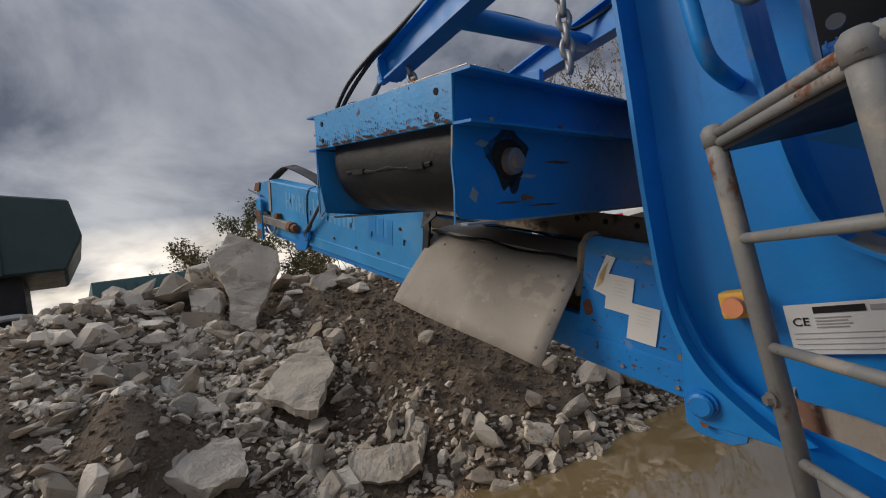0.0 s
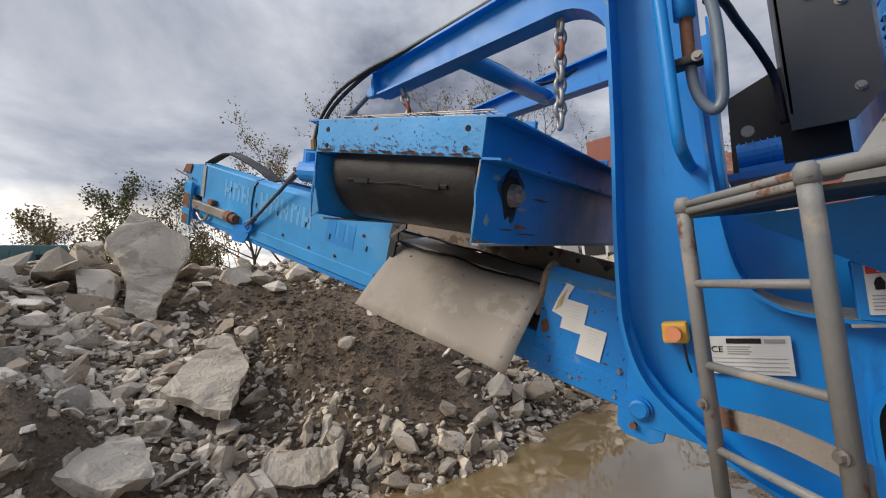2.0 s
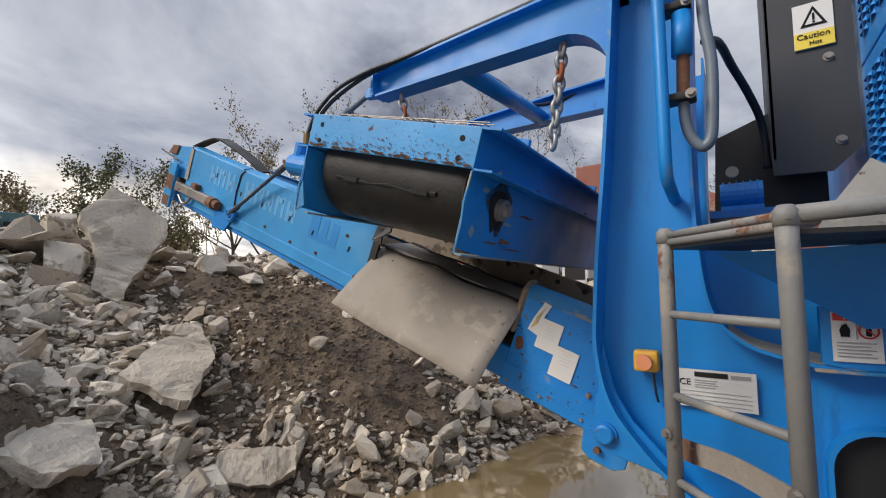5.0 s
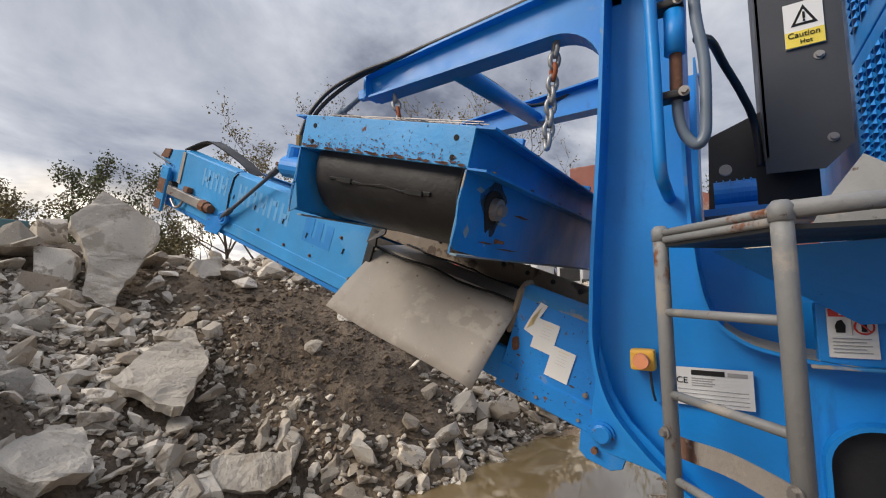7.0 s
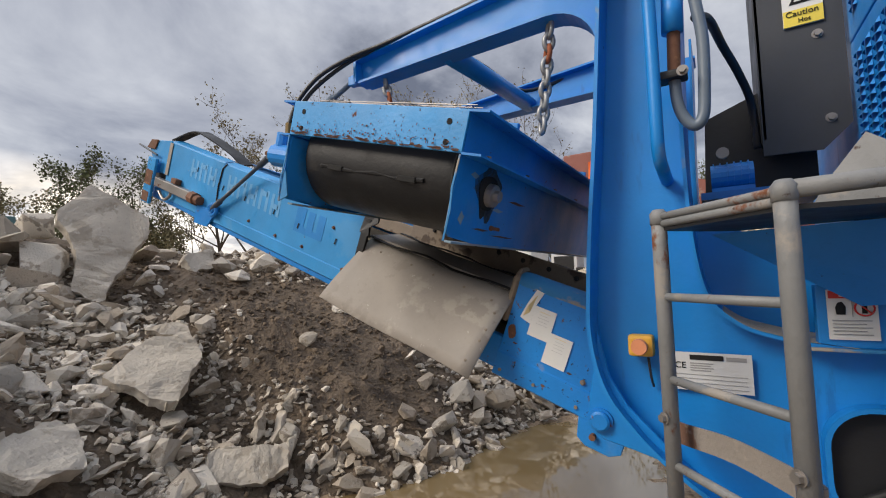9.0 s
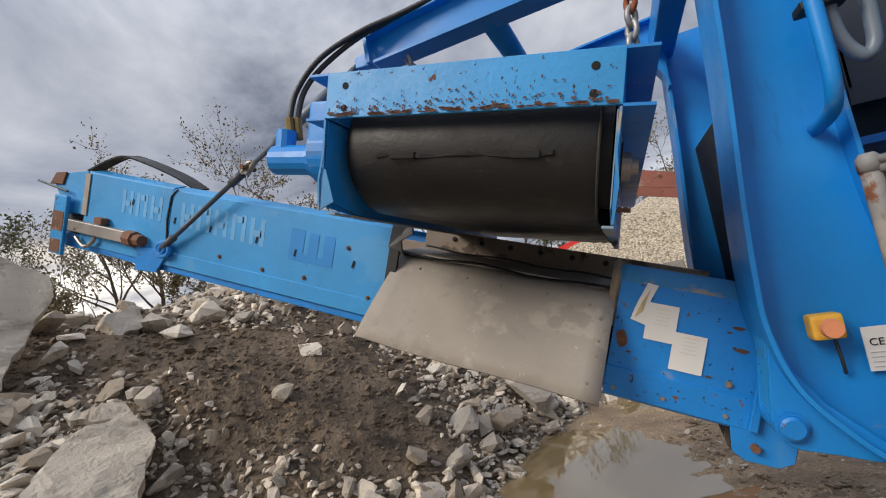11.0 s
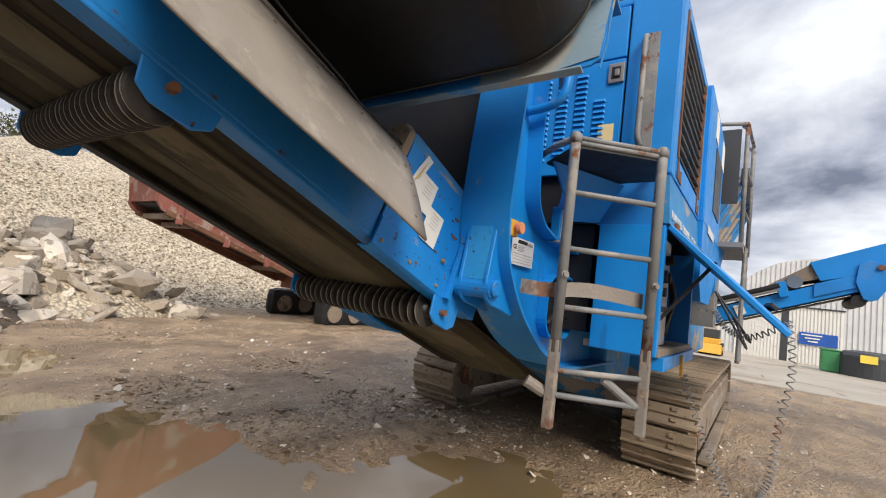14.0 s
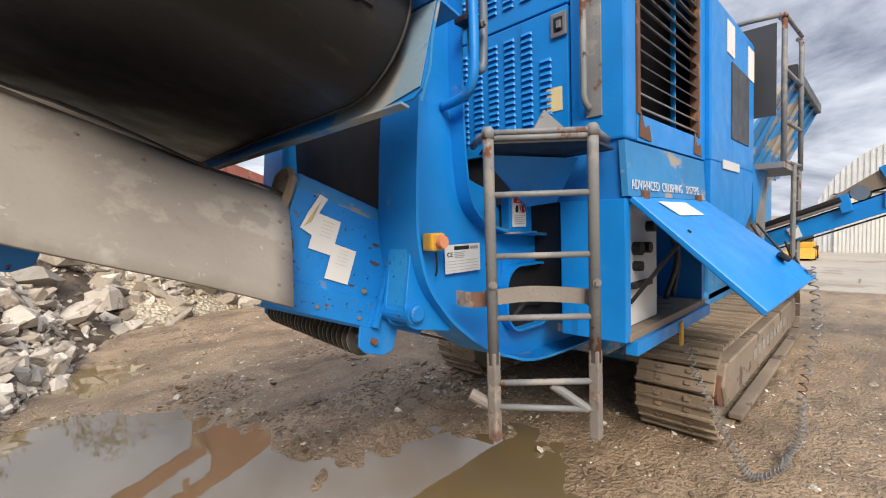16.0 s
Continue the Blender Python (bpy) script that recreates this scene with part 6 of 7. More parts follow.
def chain(name, top, bottom, r=0.011, size=0.055):
    c = tagged(empty(name, pose(0, 0, 0)), "galvanised lifting chain with a rusty link", "chain", "lifting chains")
    a, b = Vector(top), Vector(bottom)
    n = max(2, round((b - a).length / (size * 0.95)))
    ax = (b - a).normalized()
    s1 = ax.orthogonal().normalized()
    s2 = ax.cross(s1)
    for k in range(n):
        mid = a.lerp(b, (k + 0.5) / n)
        s = s1 if k % 2 else s2
        L, W = size * 0.62, size * 0.36
        pts = [mid + ax * (L * math.cos(t) * (0.75 + 0.25 * abs(math.cos(t)))) + s * (W * math.sin(t)) for t in np.linspace(0, 2 * math.pi, 17)[:-1]]
        part("link", tube(pts, r, 7, closed=True), "rust_red" if k == 2 else "chain", c, smooth=True)
    return c


def rigging():
    chain("lifting_chain", (-0.575, 2.045, 2.775), (-0.64, 2.07, 2.33))
    chain("lifting_chain", (-0.575, 3.10, 2.84), (-0.66, 3.10, 2.33))
    chain("lifting_chain", (-1.48, 2.045, 2.785), (-1.42, 2.05, 2.55), 0.010, 0.05)
    chain("lifting_chain", (-1.48, 3.10, 2.85), (-1.42, 3.10, 2.55), 0.010, 0.05)
    far = CONV @ Vector((3.02, -WIDE - 0.03, 0.10))
    near = CONV @ Vector((3.04, 0.035, 0.10))
    for tip, lug, nm in (((-1.71, 2.045, 2.83), near, "near"), ((-1.71, 3.10, 2.9), far, "far")):
        a, b = Vector(tip), Vector(lug)
        r = tagged(empty("tension_rod", pose(0, 0, 0)), "steel tie rod with a shackle holding up the conveyor", "tie rod", "conveyor tie rods")
        mid = a.lerp(b, 0.50)
        d = (b - a).normalized()
        part("upper_rod", tube([a, a.lerp(b, 0.10), a.lerp(b, 0.101), a.lerp(b, 0.36), a.lerp(b, 0.361), mid - d * 0.05], [0.014, 0.014, 0.026, 0.026, 0.013, 0.013], 12), "grey_blue", r, smooth=True)
        part("shackle", tube([mid - d * 0.06 + CB * 0.0, mid + CU * 0.028, mid + d * 0.06, mid - CU * 0.028], 0.015, 8, closed=True), "bare_steel", r)
        part("shackle_pin", cyl(mid - CB * 0.045, mid + CB * 0.045, 0.014, 8), "rust", r)
        part("lower_rod", tube([mid + d * 0.05, mid + d * 0.15, mid + d * 0.151, b - d * 0.12, b - d * 0.119, b], [0.022, 0.022, 0.013, 0.013, 0.022, 0.018], 12), "dark_rod", r, smooth=True)
        part("hook", tube([b + (d * 0.035 * math.cos(t) + CU * 0.035 * math.sin(t)) for t in np.linspace(0, 6.28, 17)[:-1]], 0.012, 8, closed=True), "blue_worn", r, smooth=True)
    for k, dy in enumerate((0.0, 0.024)):
        h = tagged(empty("hydraulic_hose", pose(0, 0, 0)), "black hydraulic hose from the gantry arm to the magnet motor", "hose", "magnet motor hoses")
        part("hose", tube(smooth_line([(-0.45, 2.01 + dy, 3.005), (-1.0, 2.0 + dy, 2.965), (-1.42, 1.98 + dy, 2.93), (-1.62, 1.94 + dy, 2.90), (-1.80, 1.88 + dy, 2.82 - 0.02 * k), (-1.91 + 0.02 * k, 1.83 + dy, 2.69), (-1.945 + 0.02 * k, 1.80 + dy, 2.56)], 8), 0.0115, 10), "hose", h, smooth=True)
        part("fitting", cyl((-1.945 + 0.02 * k, 1.80 + dy, 2.57), (-1.95 + 0.02 * k, 1.80 + dy, 2.48), 0.018, 8), "brass", h)
    hb = tagged(empty("hydraulic_hose", pose(0, 0, 0)), "black hose lying along the cross tube", "hose")
    part("hose", tube(smooth_line([(-1.12, 2.08, 2.89), (-1.10, 2.5, 2.92), (-1.06, 3.0, 2.95), (-0.7, 3.12, 3.03), (-0.4, 3.12, 3.07)], 6), 0.012, 8), "hose", hb, smooth=True)
    # coiled trailing cable at the flap
    for nm, pts in (("coiled_cable", [(1.60, 0.95, 1.22), (1.58, 0.92, 0.9), (1.60, 0.98, 0.5), (1.68, 1.0, 0.2), (1.66, 1.05, 0.08)]), ("coiled_cable", [(1.15, 1.47, 0.80), (1.17, 1.36, 0.5), (1.24, 1.24, 0.2), (1.27, 1.16, 0.07), (1.50, 1.06, 0.06), (1.66, 1.05, 0.08)]), ("coiled_cable", [(1.60, 0.95, 1.20), (1.70, 1.15, 1.08), (1.9, 1.30, 1.12), (2.1, 1.4, 1.25)])):
        c = tagged(empty(nm, pose(0, 0, 0)), "grey coiled trailing cable hanging to the ground", "cable", "coiled cables")
        line = smooth_line(pts, 22)
        out = []
        for i, p in enumerate(line):
            t = (line[min(i + 1, len(line) - 1)] - line[max(i - 1, 0)]).normalized()
            s1 = t.orthogonal().normalized()
            s2 = t.cross(s1)
            for k in range(3):
                w = 2 * math.pi * (i * 3 + k) / 9
                q = p.lerp(line[min(i + 1, len(line) - 1)], k / 3)
                out.append(q + (Vector((1, 0, 0)) * math.cos(w) + t.cross(Vector((1, 0, 0))).normalized() * math.sin(w)) * 0.020)
        part("coil", tube(out, 0.0045, 5), "grey_steel", c)

# ---- rear of the crusher: walkway, hopper, side conveyor ----
def rear():
    w = tagged(empty("walkway_railing", pose(0, 0, 0)), "grey tubular walkway railing beside the feed hopper", "railing")
    for x, y in ((3.35, 1.30), (4.10, 1.26)):
        part("post", tube([(x, y, 1.95), (x, y, 3.20), (x + 0.05, y + 0.02, 3.27), (x + 0.10, y + 0.04, 3.28)], 0.022, 8), "grey_steel", w, smooth=True)
    for z in (2.0, 2.35, 2.8, 3.27):
        part("rail", cyl((3.35, 1.30, z), (4.10, 1.26, z), 0.018, 8), "grey_steel", w, smooth=True)
    part("end_rail", tube([(3.35, 1.30, 3.27), (3.3, 1.55, 3.27), (3.3, 1.9, 3.27)], 0.022, 8), "grey_steel", w, smooth=True)
    part("kick_sheet", box(3.30, 3.32, 1.35, 1.85, 2.4, 3.2), "guard", w, "grey windbreak sheet")
    part("walkway", box(3.2, 4.3, 1.28, 1.9, 1.93, 1.98), "grey_steel", w)
    for x in (3.75, 4.10):
        part("ladder_stile", cyl((x, 1.28, 0.75), (x, 1.27, 2.0), 0.022, 8), "grey_steel", w)
    for z in (0.9, 1.15, 1.4, 1.65, 1.9):
        part("ladder_rung", cyl((3.75, 1.28, z), (4.10, 1.28, z), 0.013, 8), "grey_steel", w)
    h = tagged(empty("feed_hopper", pose(0, 0, 0)), "blue steel feed hopper with flared wings", "hopper")
    part("side_wall", prism([(3.5, 1.75, 2.0), (6.2, 1.75, 2.0), (6.5, 1.36, 2.92), (4.2, 1.33, 2.98)], (0, 0.03, 0.01)), "blue_dusty", h)
    part("side_wall", prism([(3.5, 3.6, 2.0), (6.8, 3.6, 2.0), (7.2, 4.1, 3.0), (4.0, 4.1, 3.0)], (0, 0.03, 0.01)), "blue_dusty", h)
    part("rim", box(4.1, 6.5, 1.29, 1.37, 2.90, 3.02, 0.01), "guard", h)
    part("body", box(3.2, 6.6, 1.85, 3.55, 0.7, 2.1, 0.02), "blue_dusty", h)
    for k in range(6):
        part("rib", prism([(4.0 + 0.42 * k, 1.74, 2.02), (4.02 + 0.42 * k, 1.74, 2.02), (4.3 + 0.42 * k, 1.35, 2.92), (4.28 + 0.42 * k, 1.35, 2.92)], (0, -0.04, 0)), "blue_dusty", h)
    part("chute", prism([(3.25, 1.50, 1.95), (3.9, 1.50, 1.95), (3.75, 1.50, 1.1), (3.45, 1.50, 1.1)], (0, 0.3, 0)), "grey_steel", h)
    part("wing_bracket", prism([(3.12, 1.49, 1.95), (3.6, 1.45, 1.95), (3.2, 1.49, 1.45)], (0, 0.02, 0)), "blue", h)
    c = tagged(empty("side_conveyor", pose(0, 0, 0)), "blue fines conveyor reaching out beside the crusher", "conveyor")

    def at(y, dz=0.0):
        return (y, 1.15 + 0.40 * (1.55 - y) + dz)

    def side(x, y0, y1, low, high, thick=0.05):
        return prism([(x, *at(y0, low)), (x, *at(y1, low)), (x, *at(y1, high)), (x, *at(y0, high))], (thick, 0, 0), 0.004)

    for x in (4.05, 4.62):
        part("stringer", side(x, 1.55, -3.0, 0.0, 0.17), "blue", c)
        part("upper_stringer", side(x - 0.02, 0.66, 0.33, 0.045, 0.185, 0.09), "blue_worn", c, "worn raised beam section")
        hinge = part("hinge_plate", prism([(x - 0.04, 0.34, 1.74), (x - 0.04, 0.32, 1.92), (x - 0.04, 0.24, 1.97), (x - 0.04, 0.14, 1.94), (x - 0.04, 0.09, 1.72), (x - 0.04, 0.17, 1.58), (x - 0.04, 0.22, 1.555), (x - 0.04, 0.28, 1.575)], (0.03, 0, 0), 0.004), "blue_worn", c, "worn blue folding hinge plate")
        part("pin", cyl((x - 0.06, 0.155, 1.90), (x - 0.02, 0.155, 1.90), 0.028, 14), "rust", hinge)
    for low in (-0.035, 0.175):
        part("belt", side(4.10, 1.55, -3.0, low, low + 0.014, 0.52), "rubber", c)
    part("support_drum", cyl((4.04, 0.82, 1.70), (4.66, 0.82, 1.70), 0.07, 18), "grey_blue", c)
    part("fold_roller", cyl((4.03, 0.31, 1.55), (4.66, 0.31, 1.55), 0.06, 16), "dark", c)
    for y in (-0.6, -1.6, -2.9):
        part("roller", cyl((4.03, *at(y, 0.03)), (4.68, *at(y, 0.03)), 0.05, 12), "dark", c)
    part("label", prism([(4.036, 1.36, 1.37), (4.036, 1.27, 1.41), (4.036, 1.23, 1.30), (4.036, 1.31, 1.26)], (0.01, 0, 0)), "white", c)
    part("ram", cyl((4.0, 1.55, 1.41), (4.0, 0.95, 1.645), 0.028, 10), "dark", c)
    part("ram_rod", cyl((4.0, 1.55, 1.37), (4.0, 0.95, 1.60), 0.016, 10), "bare_steel", c)
    part("ram_bracket", prism([(3.99, 0.99, 1.67), (3.99, 0.90, 1.70), (3.99, 0.86, 1.54), (3.99, 0.94, 1.51)], (0.06, 0, 0), 0.004), "blue", c)
    for x in (4.03, 4.62):
        part("canopy_side", prism([(x, 0.70, 1.92), (x, 0.61, 1.73), (x, 0.30, 1.82), (x, -2.9, 3.10), (x, -2.9, 3.35), (x, 0.18, 2.13)], (0.02, 0, 0)), "blue", c, "blue folded upper conveyor side")
    part("canopy_top", prism([(4.05, 0.70, 1.915), (4.05, 0.18, 2.12), (4.05, -2.9, 3.34), (4.05, -2.9, 3.32), (4.05, 0.18, 2.10), (4.05, 0.70, 1.895)], (0.57, 0, 0)), "blue", c)
    part("canopy_apron", prism([(4.06, 0.69, 1.90), (4.06, 0.62, 1.75), (4.06, 1.10, 1.61)], (0.56, 0, 0)), "mudsteel", c, "muddy tapering steel apron")
    for k in range(2):
        hs = tagged(empty("hydraulic_hose", pose(0, 0, 0)), "black hydraulic hose looping under the hopper", "hose", "hopper hoses")
        part("hose", tube(smooth_line([(2.9 + 0.25 * k, 1.46, 1.45), (3.0 + 0.25 * k, 1.25 - 0.06 * k, 1.05), (3.4 + 0.2 * k, 1.2, 0.95 + 0.08 * k), (3.9, 1.35, 1.25)], 7), 0.010, 8), "hose", hs, smooth=True)
    und = tagged(empty("undercarriage", pose(0, 0, 0)), "mud-stained blue undercarriage frame between the tracks", "undercarriage")
    part("cross_frame", box(1.9, 5.2, 1.85, 3.4, 0.38, 0.80, 0.03), "blue_dusty", und)
    part("belly", box(1.2, 3.2, 1.95, 3.3, 0.62, 0.95, 0.02), "blue_dusty", und)


# ---- gravel hill and second rubble heap ----
def hill_height(x, y):
    top = float(np.interp(x, [-9, -5, -1.5, 1, 3, 6, 9, 13], [0.2, 1.6, 2.9, 4.3, 4.1, 3.2, 2.3, -0.3]))
    front = 0.60 * (y - 11.6 - 0.25 * math.sin(x * 0.9))
    back = top - 0.5 * max(0, y - 19.5)
    h = min(front, back, top)
    if front > top - 0.6:
        h = min(h, top - 0.25 * math.exp(-(front - top + 0.6)))
    d = math.hypot((x - 0.1) / 2.5, (y - 11.5) / 2.2)
    h = max(h, 1.35 * (1 - d))
    return max(h, -0.4) + (0.05 * fbm(x, y, 1.3) + 0.035 * fbm(x, y, 6.0, 3) if h > -0.3 else 0)


def hill():
    g = tagged(sheet("gravel_hill", list(np.arange(-10, 14, 0.12)), list(np.arange(8.5, 28, 0.12)), hill_height, "gravel"), "tall pale heap of crushed gravel", "gravel heap")
    rnd = random.Random(3)
    vs, fs = [], []
    for _ in range(9000):
        x, y = rnd.uniform(-6, 6), rnd.uniform(10.5, 17)
        h = hill_height(x, y)
        if h < 0.05:
            continue
        s = rnd.uniform(0.04, 0.10)
        put_rock(vs, fs, rnd.choice(ROCKS[:6]), Matrix.Translation((x, y, h + s * 0.12)) @ Euler((rnd.gauss(0, 0.6), rnd.gauss(0, 0.6), rnd.uniform(0, 6.28))).to_matrix().to_4x4() @ Matrix.Diagonal((s, s, s, 1)))
    joined("crushed_stone", vs, fs, "gravel", g)
    for k in range(240):
        x, y = rnd.gauss(0.1, 1.3), rnd.gauss(10.7, 0.9)
        if y < 8.4 or (y < 9.3 and x > 0.4):
            continue
        s = min(rnd.paretovariate(2.0) * 0.20, 0.9)
        ob = new("boulder", rnd.choice(ROCKS))
        ob.matrix_world = Matrix.Translation((x, y, max(hill_height(x, y), 0.0) + s * 0.12)) @ Euler((rnd.gauss(0, 0.4), rnd.gauss(0, 0.4), rnd.uniform(0, 6.28))).to_matrix().to_4x4() @ Matrix.Diagonal((s, s, s, 1))
        tagged(ob, "pale broken rock before the gravel heap", "boulder", "rocks before the gravel heap")


# ---- red machine behind ----
def red_machine():
    r = tagged(empty("red_screener", pose(0, 0, 0)), "faded red tracked screening machine parked by the gravel", "screening machine")
    wall = [(5.2, 0.75), (4.0, 0.86), (1.05, 1.79), (0.93, 1.83), (0.86, 1.93), (0.85, 2.08), (0.75, 2.70), (-2.4, 3.65), (-2.4, 4.05), (5.2, 1.45)]
    for y in (8.95, 10.15):
        part("side_wall", prism([(x, y, z) for x, z in wall], (0, 0.06, 0)), "red", r)
        part("bottom_rail", prism([(4.0, y - 0.03, 0.84), (1.0, y - 0.03, 1.77), (1.0, y - 0.03, 1.85), (4.0, y - 0.03, 0.92)], (0, 0.12, 0)), "rust", r)
    part("trough_floor", prism([(4.2, 9.0, 0.95), (0.95, 9.0, 1.95), (0.95, 10.2, 1.95), (4.2, 10.2, 0.95)], (0, 0, 0.04)), "dark", r)
    part("trough_end", prism([(0.87, 9.0, 1.97), (0.85, 9.0, 2.5), (0.85, 10.2, 2.5), (0.87, 10.2, 1.97)], (0.04, 0, 0)), "red", r)
    for x in (1.08, 1.40, 3.3):
        part("cross_tie", box(x, x + 0.14, 9.0, 10.2, 2.07 - 0.303 * x - 0.02, 2.07 - 0.303 * x + 0.06), "mudsteel", r)
    for k in range(8):
        x = 4.6 - 0.85 * k
        z0 = 0.80 + 0.303 * max(0, 4.0 - x) if x > 0.7 else 1.45 + 0.342 * (5.2 - x) - 0.5
        part("rib", box(x - 0.05, x + 0.05, 8.90, 8.95, z0, 1.43 + 0.342 * (5.2 - x)), "red", r)
    part("tail_box", box(-2.55, -1.35, 8.9, 10.1, 3.45, 4.1, 0.03), "red", r)
    part("engine_box", box(4.2, 6.8, 8.9, 10.3, 0.70, 1.7, 0.04), "red", r)
    for y in (8.65, 10.5):
        crawler = part("crawler", box(4.2, 7.4, y, y + 0.35, 0.02, 0.66, 0.18), "dark", r, "dark crawler track")
        for k in range(5):
            part("wheel", cyl((4.55 + 0.6 * k, y - 0.02, 0.30), (4.55 + 0.6 * k, y + 0.37, 0.30), 0.20, 14), "mudsteel", crawler)
    c = tagged(empty("orange_cloth", pose(-2.05, 8.86, 3.62)), "crumpled orange cloth hung on the red machine", "cloth")
    b = bmesh.new()
    g = [[b.verts.new((0.55 * i / 9 - 0.05 * k / 9, -0.03 + 0.05 * math.sin(i * 1.7 + k * 0.4), 0.25 - 0.7 * k / 9 + 0.05 * math.sin(i * 2.1))) for i in range(10)] for k in range(10)]
    for k in range(9):
        for i in range(9):
            b.faces.new((g[k][i], g[k][i + 1], g[k + 1][i + 1], g[k + 1][i]))
    part("cloth", b, "cloth", c, smooth=True)
    # trestles beside it
    for x in (6.9, 7.5):
        t = tagged(empty("trestle", pose(x, 7.9, 0.02)), "small pale steel trestle standing in the yard", "trestle", "trestles")
        for a, bb in ((-0.18, 0), (0.18, 0)):
            part("leg", tube([(a, -0.12, 0), (0, 0, 0.55)], 0.02, 6), "clad", t)
            part("leg", tube([(a, 0.12, 0), (0, 0, 0.55)], 0.02, 6), "clad", t)
        part("bar", box(-0.3, 0.3, -0.03, 0.03, 0.53, 0.58), "clad", t)


def distant_vehicles():
    e = tagged(empty("excavator", pose(-7.6, 27.5, 0.9)), "white and bright red excavator behind the heap", "excavator")
    part("cab", box(-1.2, 0.4, -0.8, 0.8, 0.6, 2.2, 0.1), "clad", e)
    part("window", box(-1.0, 0.2, -0.83, -0.79, 1.2, 2.0), "dark", e)
    part("engine_deck", box(0.3, 1.8, -0.9, 0.9, 0.5, 1.3, 0.08), "dark", e)
    part("boom", prism([(1.4, -0.3, 0.9), (5.4, -0.3, 2.5), (5.6, -0.3, 2.9), (1.4, -0.3, 1.7)], (0, 0.5, 0)), "bright_red", e)
    part("crawler", box(-1.4, 1.8, -1.1, 1.1, -0.9, 0.5, 0.15), "dark", e)
    r = tagged(empty("lorry", pose(-9.0, 19.0, 0)), "white and red lorry parked behind the conveyor", "lorry")
    part("cab", box(0.5, 2.3, -1.1, 1.1, 0.8, 3.0, 0.12), "clad", r)
    part("window", box(0.8, 2.0, -1.13, -1.09, 1.9, 2.7), "dark", r)
    part("body", box(-4.5, 0.3, -1.1, 1.1, 1.0, 2.9, 0.05), "bright_red", r)
    for x in (-3.6, -2.4, 1.5):
        part("wheel", cyl((x, -1.15, 0.5), (x, 1.15, 0.5), 0.5, 20), "dark", r)
    d = tagged(empty("tipper_trailer", pose(0, 0.3, 0.95)), "dark green tipper trailer parked beyond the rubble", "trailer")
    part("tub", prism([(-9.3, -4.5, 2.2), (-9.3, 0.35, 2.2), (-9.3, 0.62, 2.75), (-9.3, 0.5, 3.4), (-9.3, -4.5, 4.05)], (-2.2, 0, 0), 0.03), "dumpgreen", d)
    for k in range(4):
        part("rib", prism([(-9.24, -0.5 - k, 2.2), (-9.24, -0.4 - k, 2.2), (-9.24, -0.4 - k, 3.55 + 0.13 * k), (-9.24, -0.5 - k, 3.55 + 0.13 * k)], (-0.06, 0, 0)), "dumpgreen", d)
    part("chassis", box(-11.2, -9.5, -4.5, 0.2, 1.2, 1.5), "dark", d)
    part("mount", box(-11.0, -9.6, -2.5, -0.2, 1.5, 2.2), "dark", d)
    for y in (-0.4, -1.6):
        wheel = part("wheel", cyl((-11.3, y, 0.95), (-9.35, y, 0.95), 0.52, 22), "dark", d)
        part("mudguard", tube([(-9.4, y + 0.62 * math.cos(t), 0.95 + 0.62 * math.sin(t)) for t in np.linspace(0.2, 2.9, 10)], 0.05, 6), "clad", wheel)
    t = tagged(empty("shipping_container", pose(-14.5, 2.4, 0)), "teal corrugated steel container behind the heap", "container")
    part("body", box(-4.5, 0.0, -1.3, 1.35, 1.2, 3.55, 0.03), "teal", t)
    for k in range(9):
        part("corrugation", box(0.0, 0.05, -1.1 + 0.27 * k, -0.98 + 0.27 * k, 1.35, 3.4), "teal", t)
    part("vent", box(0.05, 0.08, 0.7, 1.15, 2.9, 3.3), "dark", t)
    part("stand", box(-4.3, -0.2, -1.2, 1.25, 0.0, 1.2), "dark", t)
    y = tagged(empty("wheel_loader", pose(16.6, 2.5, 0.045) @ Matrix.Scale(0.36, 4)), "yellow wheel loader parked in the yard", "loader")
    part("body", box(-0.2, 2.6, -0.8, 0.8, 0.7, 1.6, 0.08), "yellow", y)
    part("cab", box(0.6, 1.7, -0.7, 0.7, 1.6, 2.5, 0.06), "guard", y)
    part("bucket", prism([(-1.3, -1.0, 0.2), (-0.5, -1.0, 0.2), (-0.4, -1.0, 1.0), (-0.9, -1.0, 1.1)], (0, 2.0, 0)), "yellow", y)
    for x in (0.2, 2.0):
        wh = part("tyre", cyl((x, -1.0, 0.6), (x, 1.0, 0.6), 0.6, 22), "dark", y)
        part("rim", cyl((x, -1.02, 0.6), (x, 1.02, 0.6), 0.3, 18), "yellow", wh)


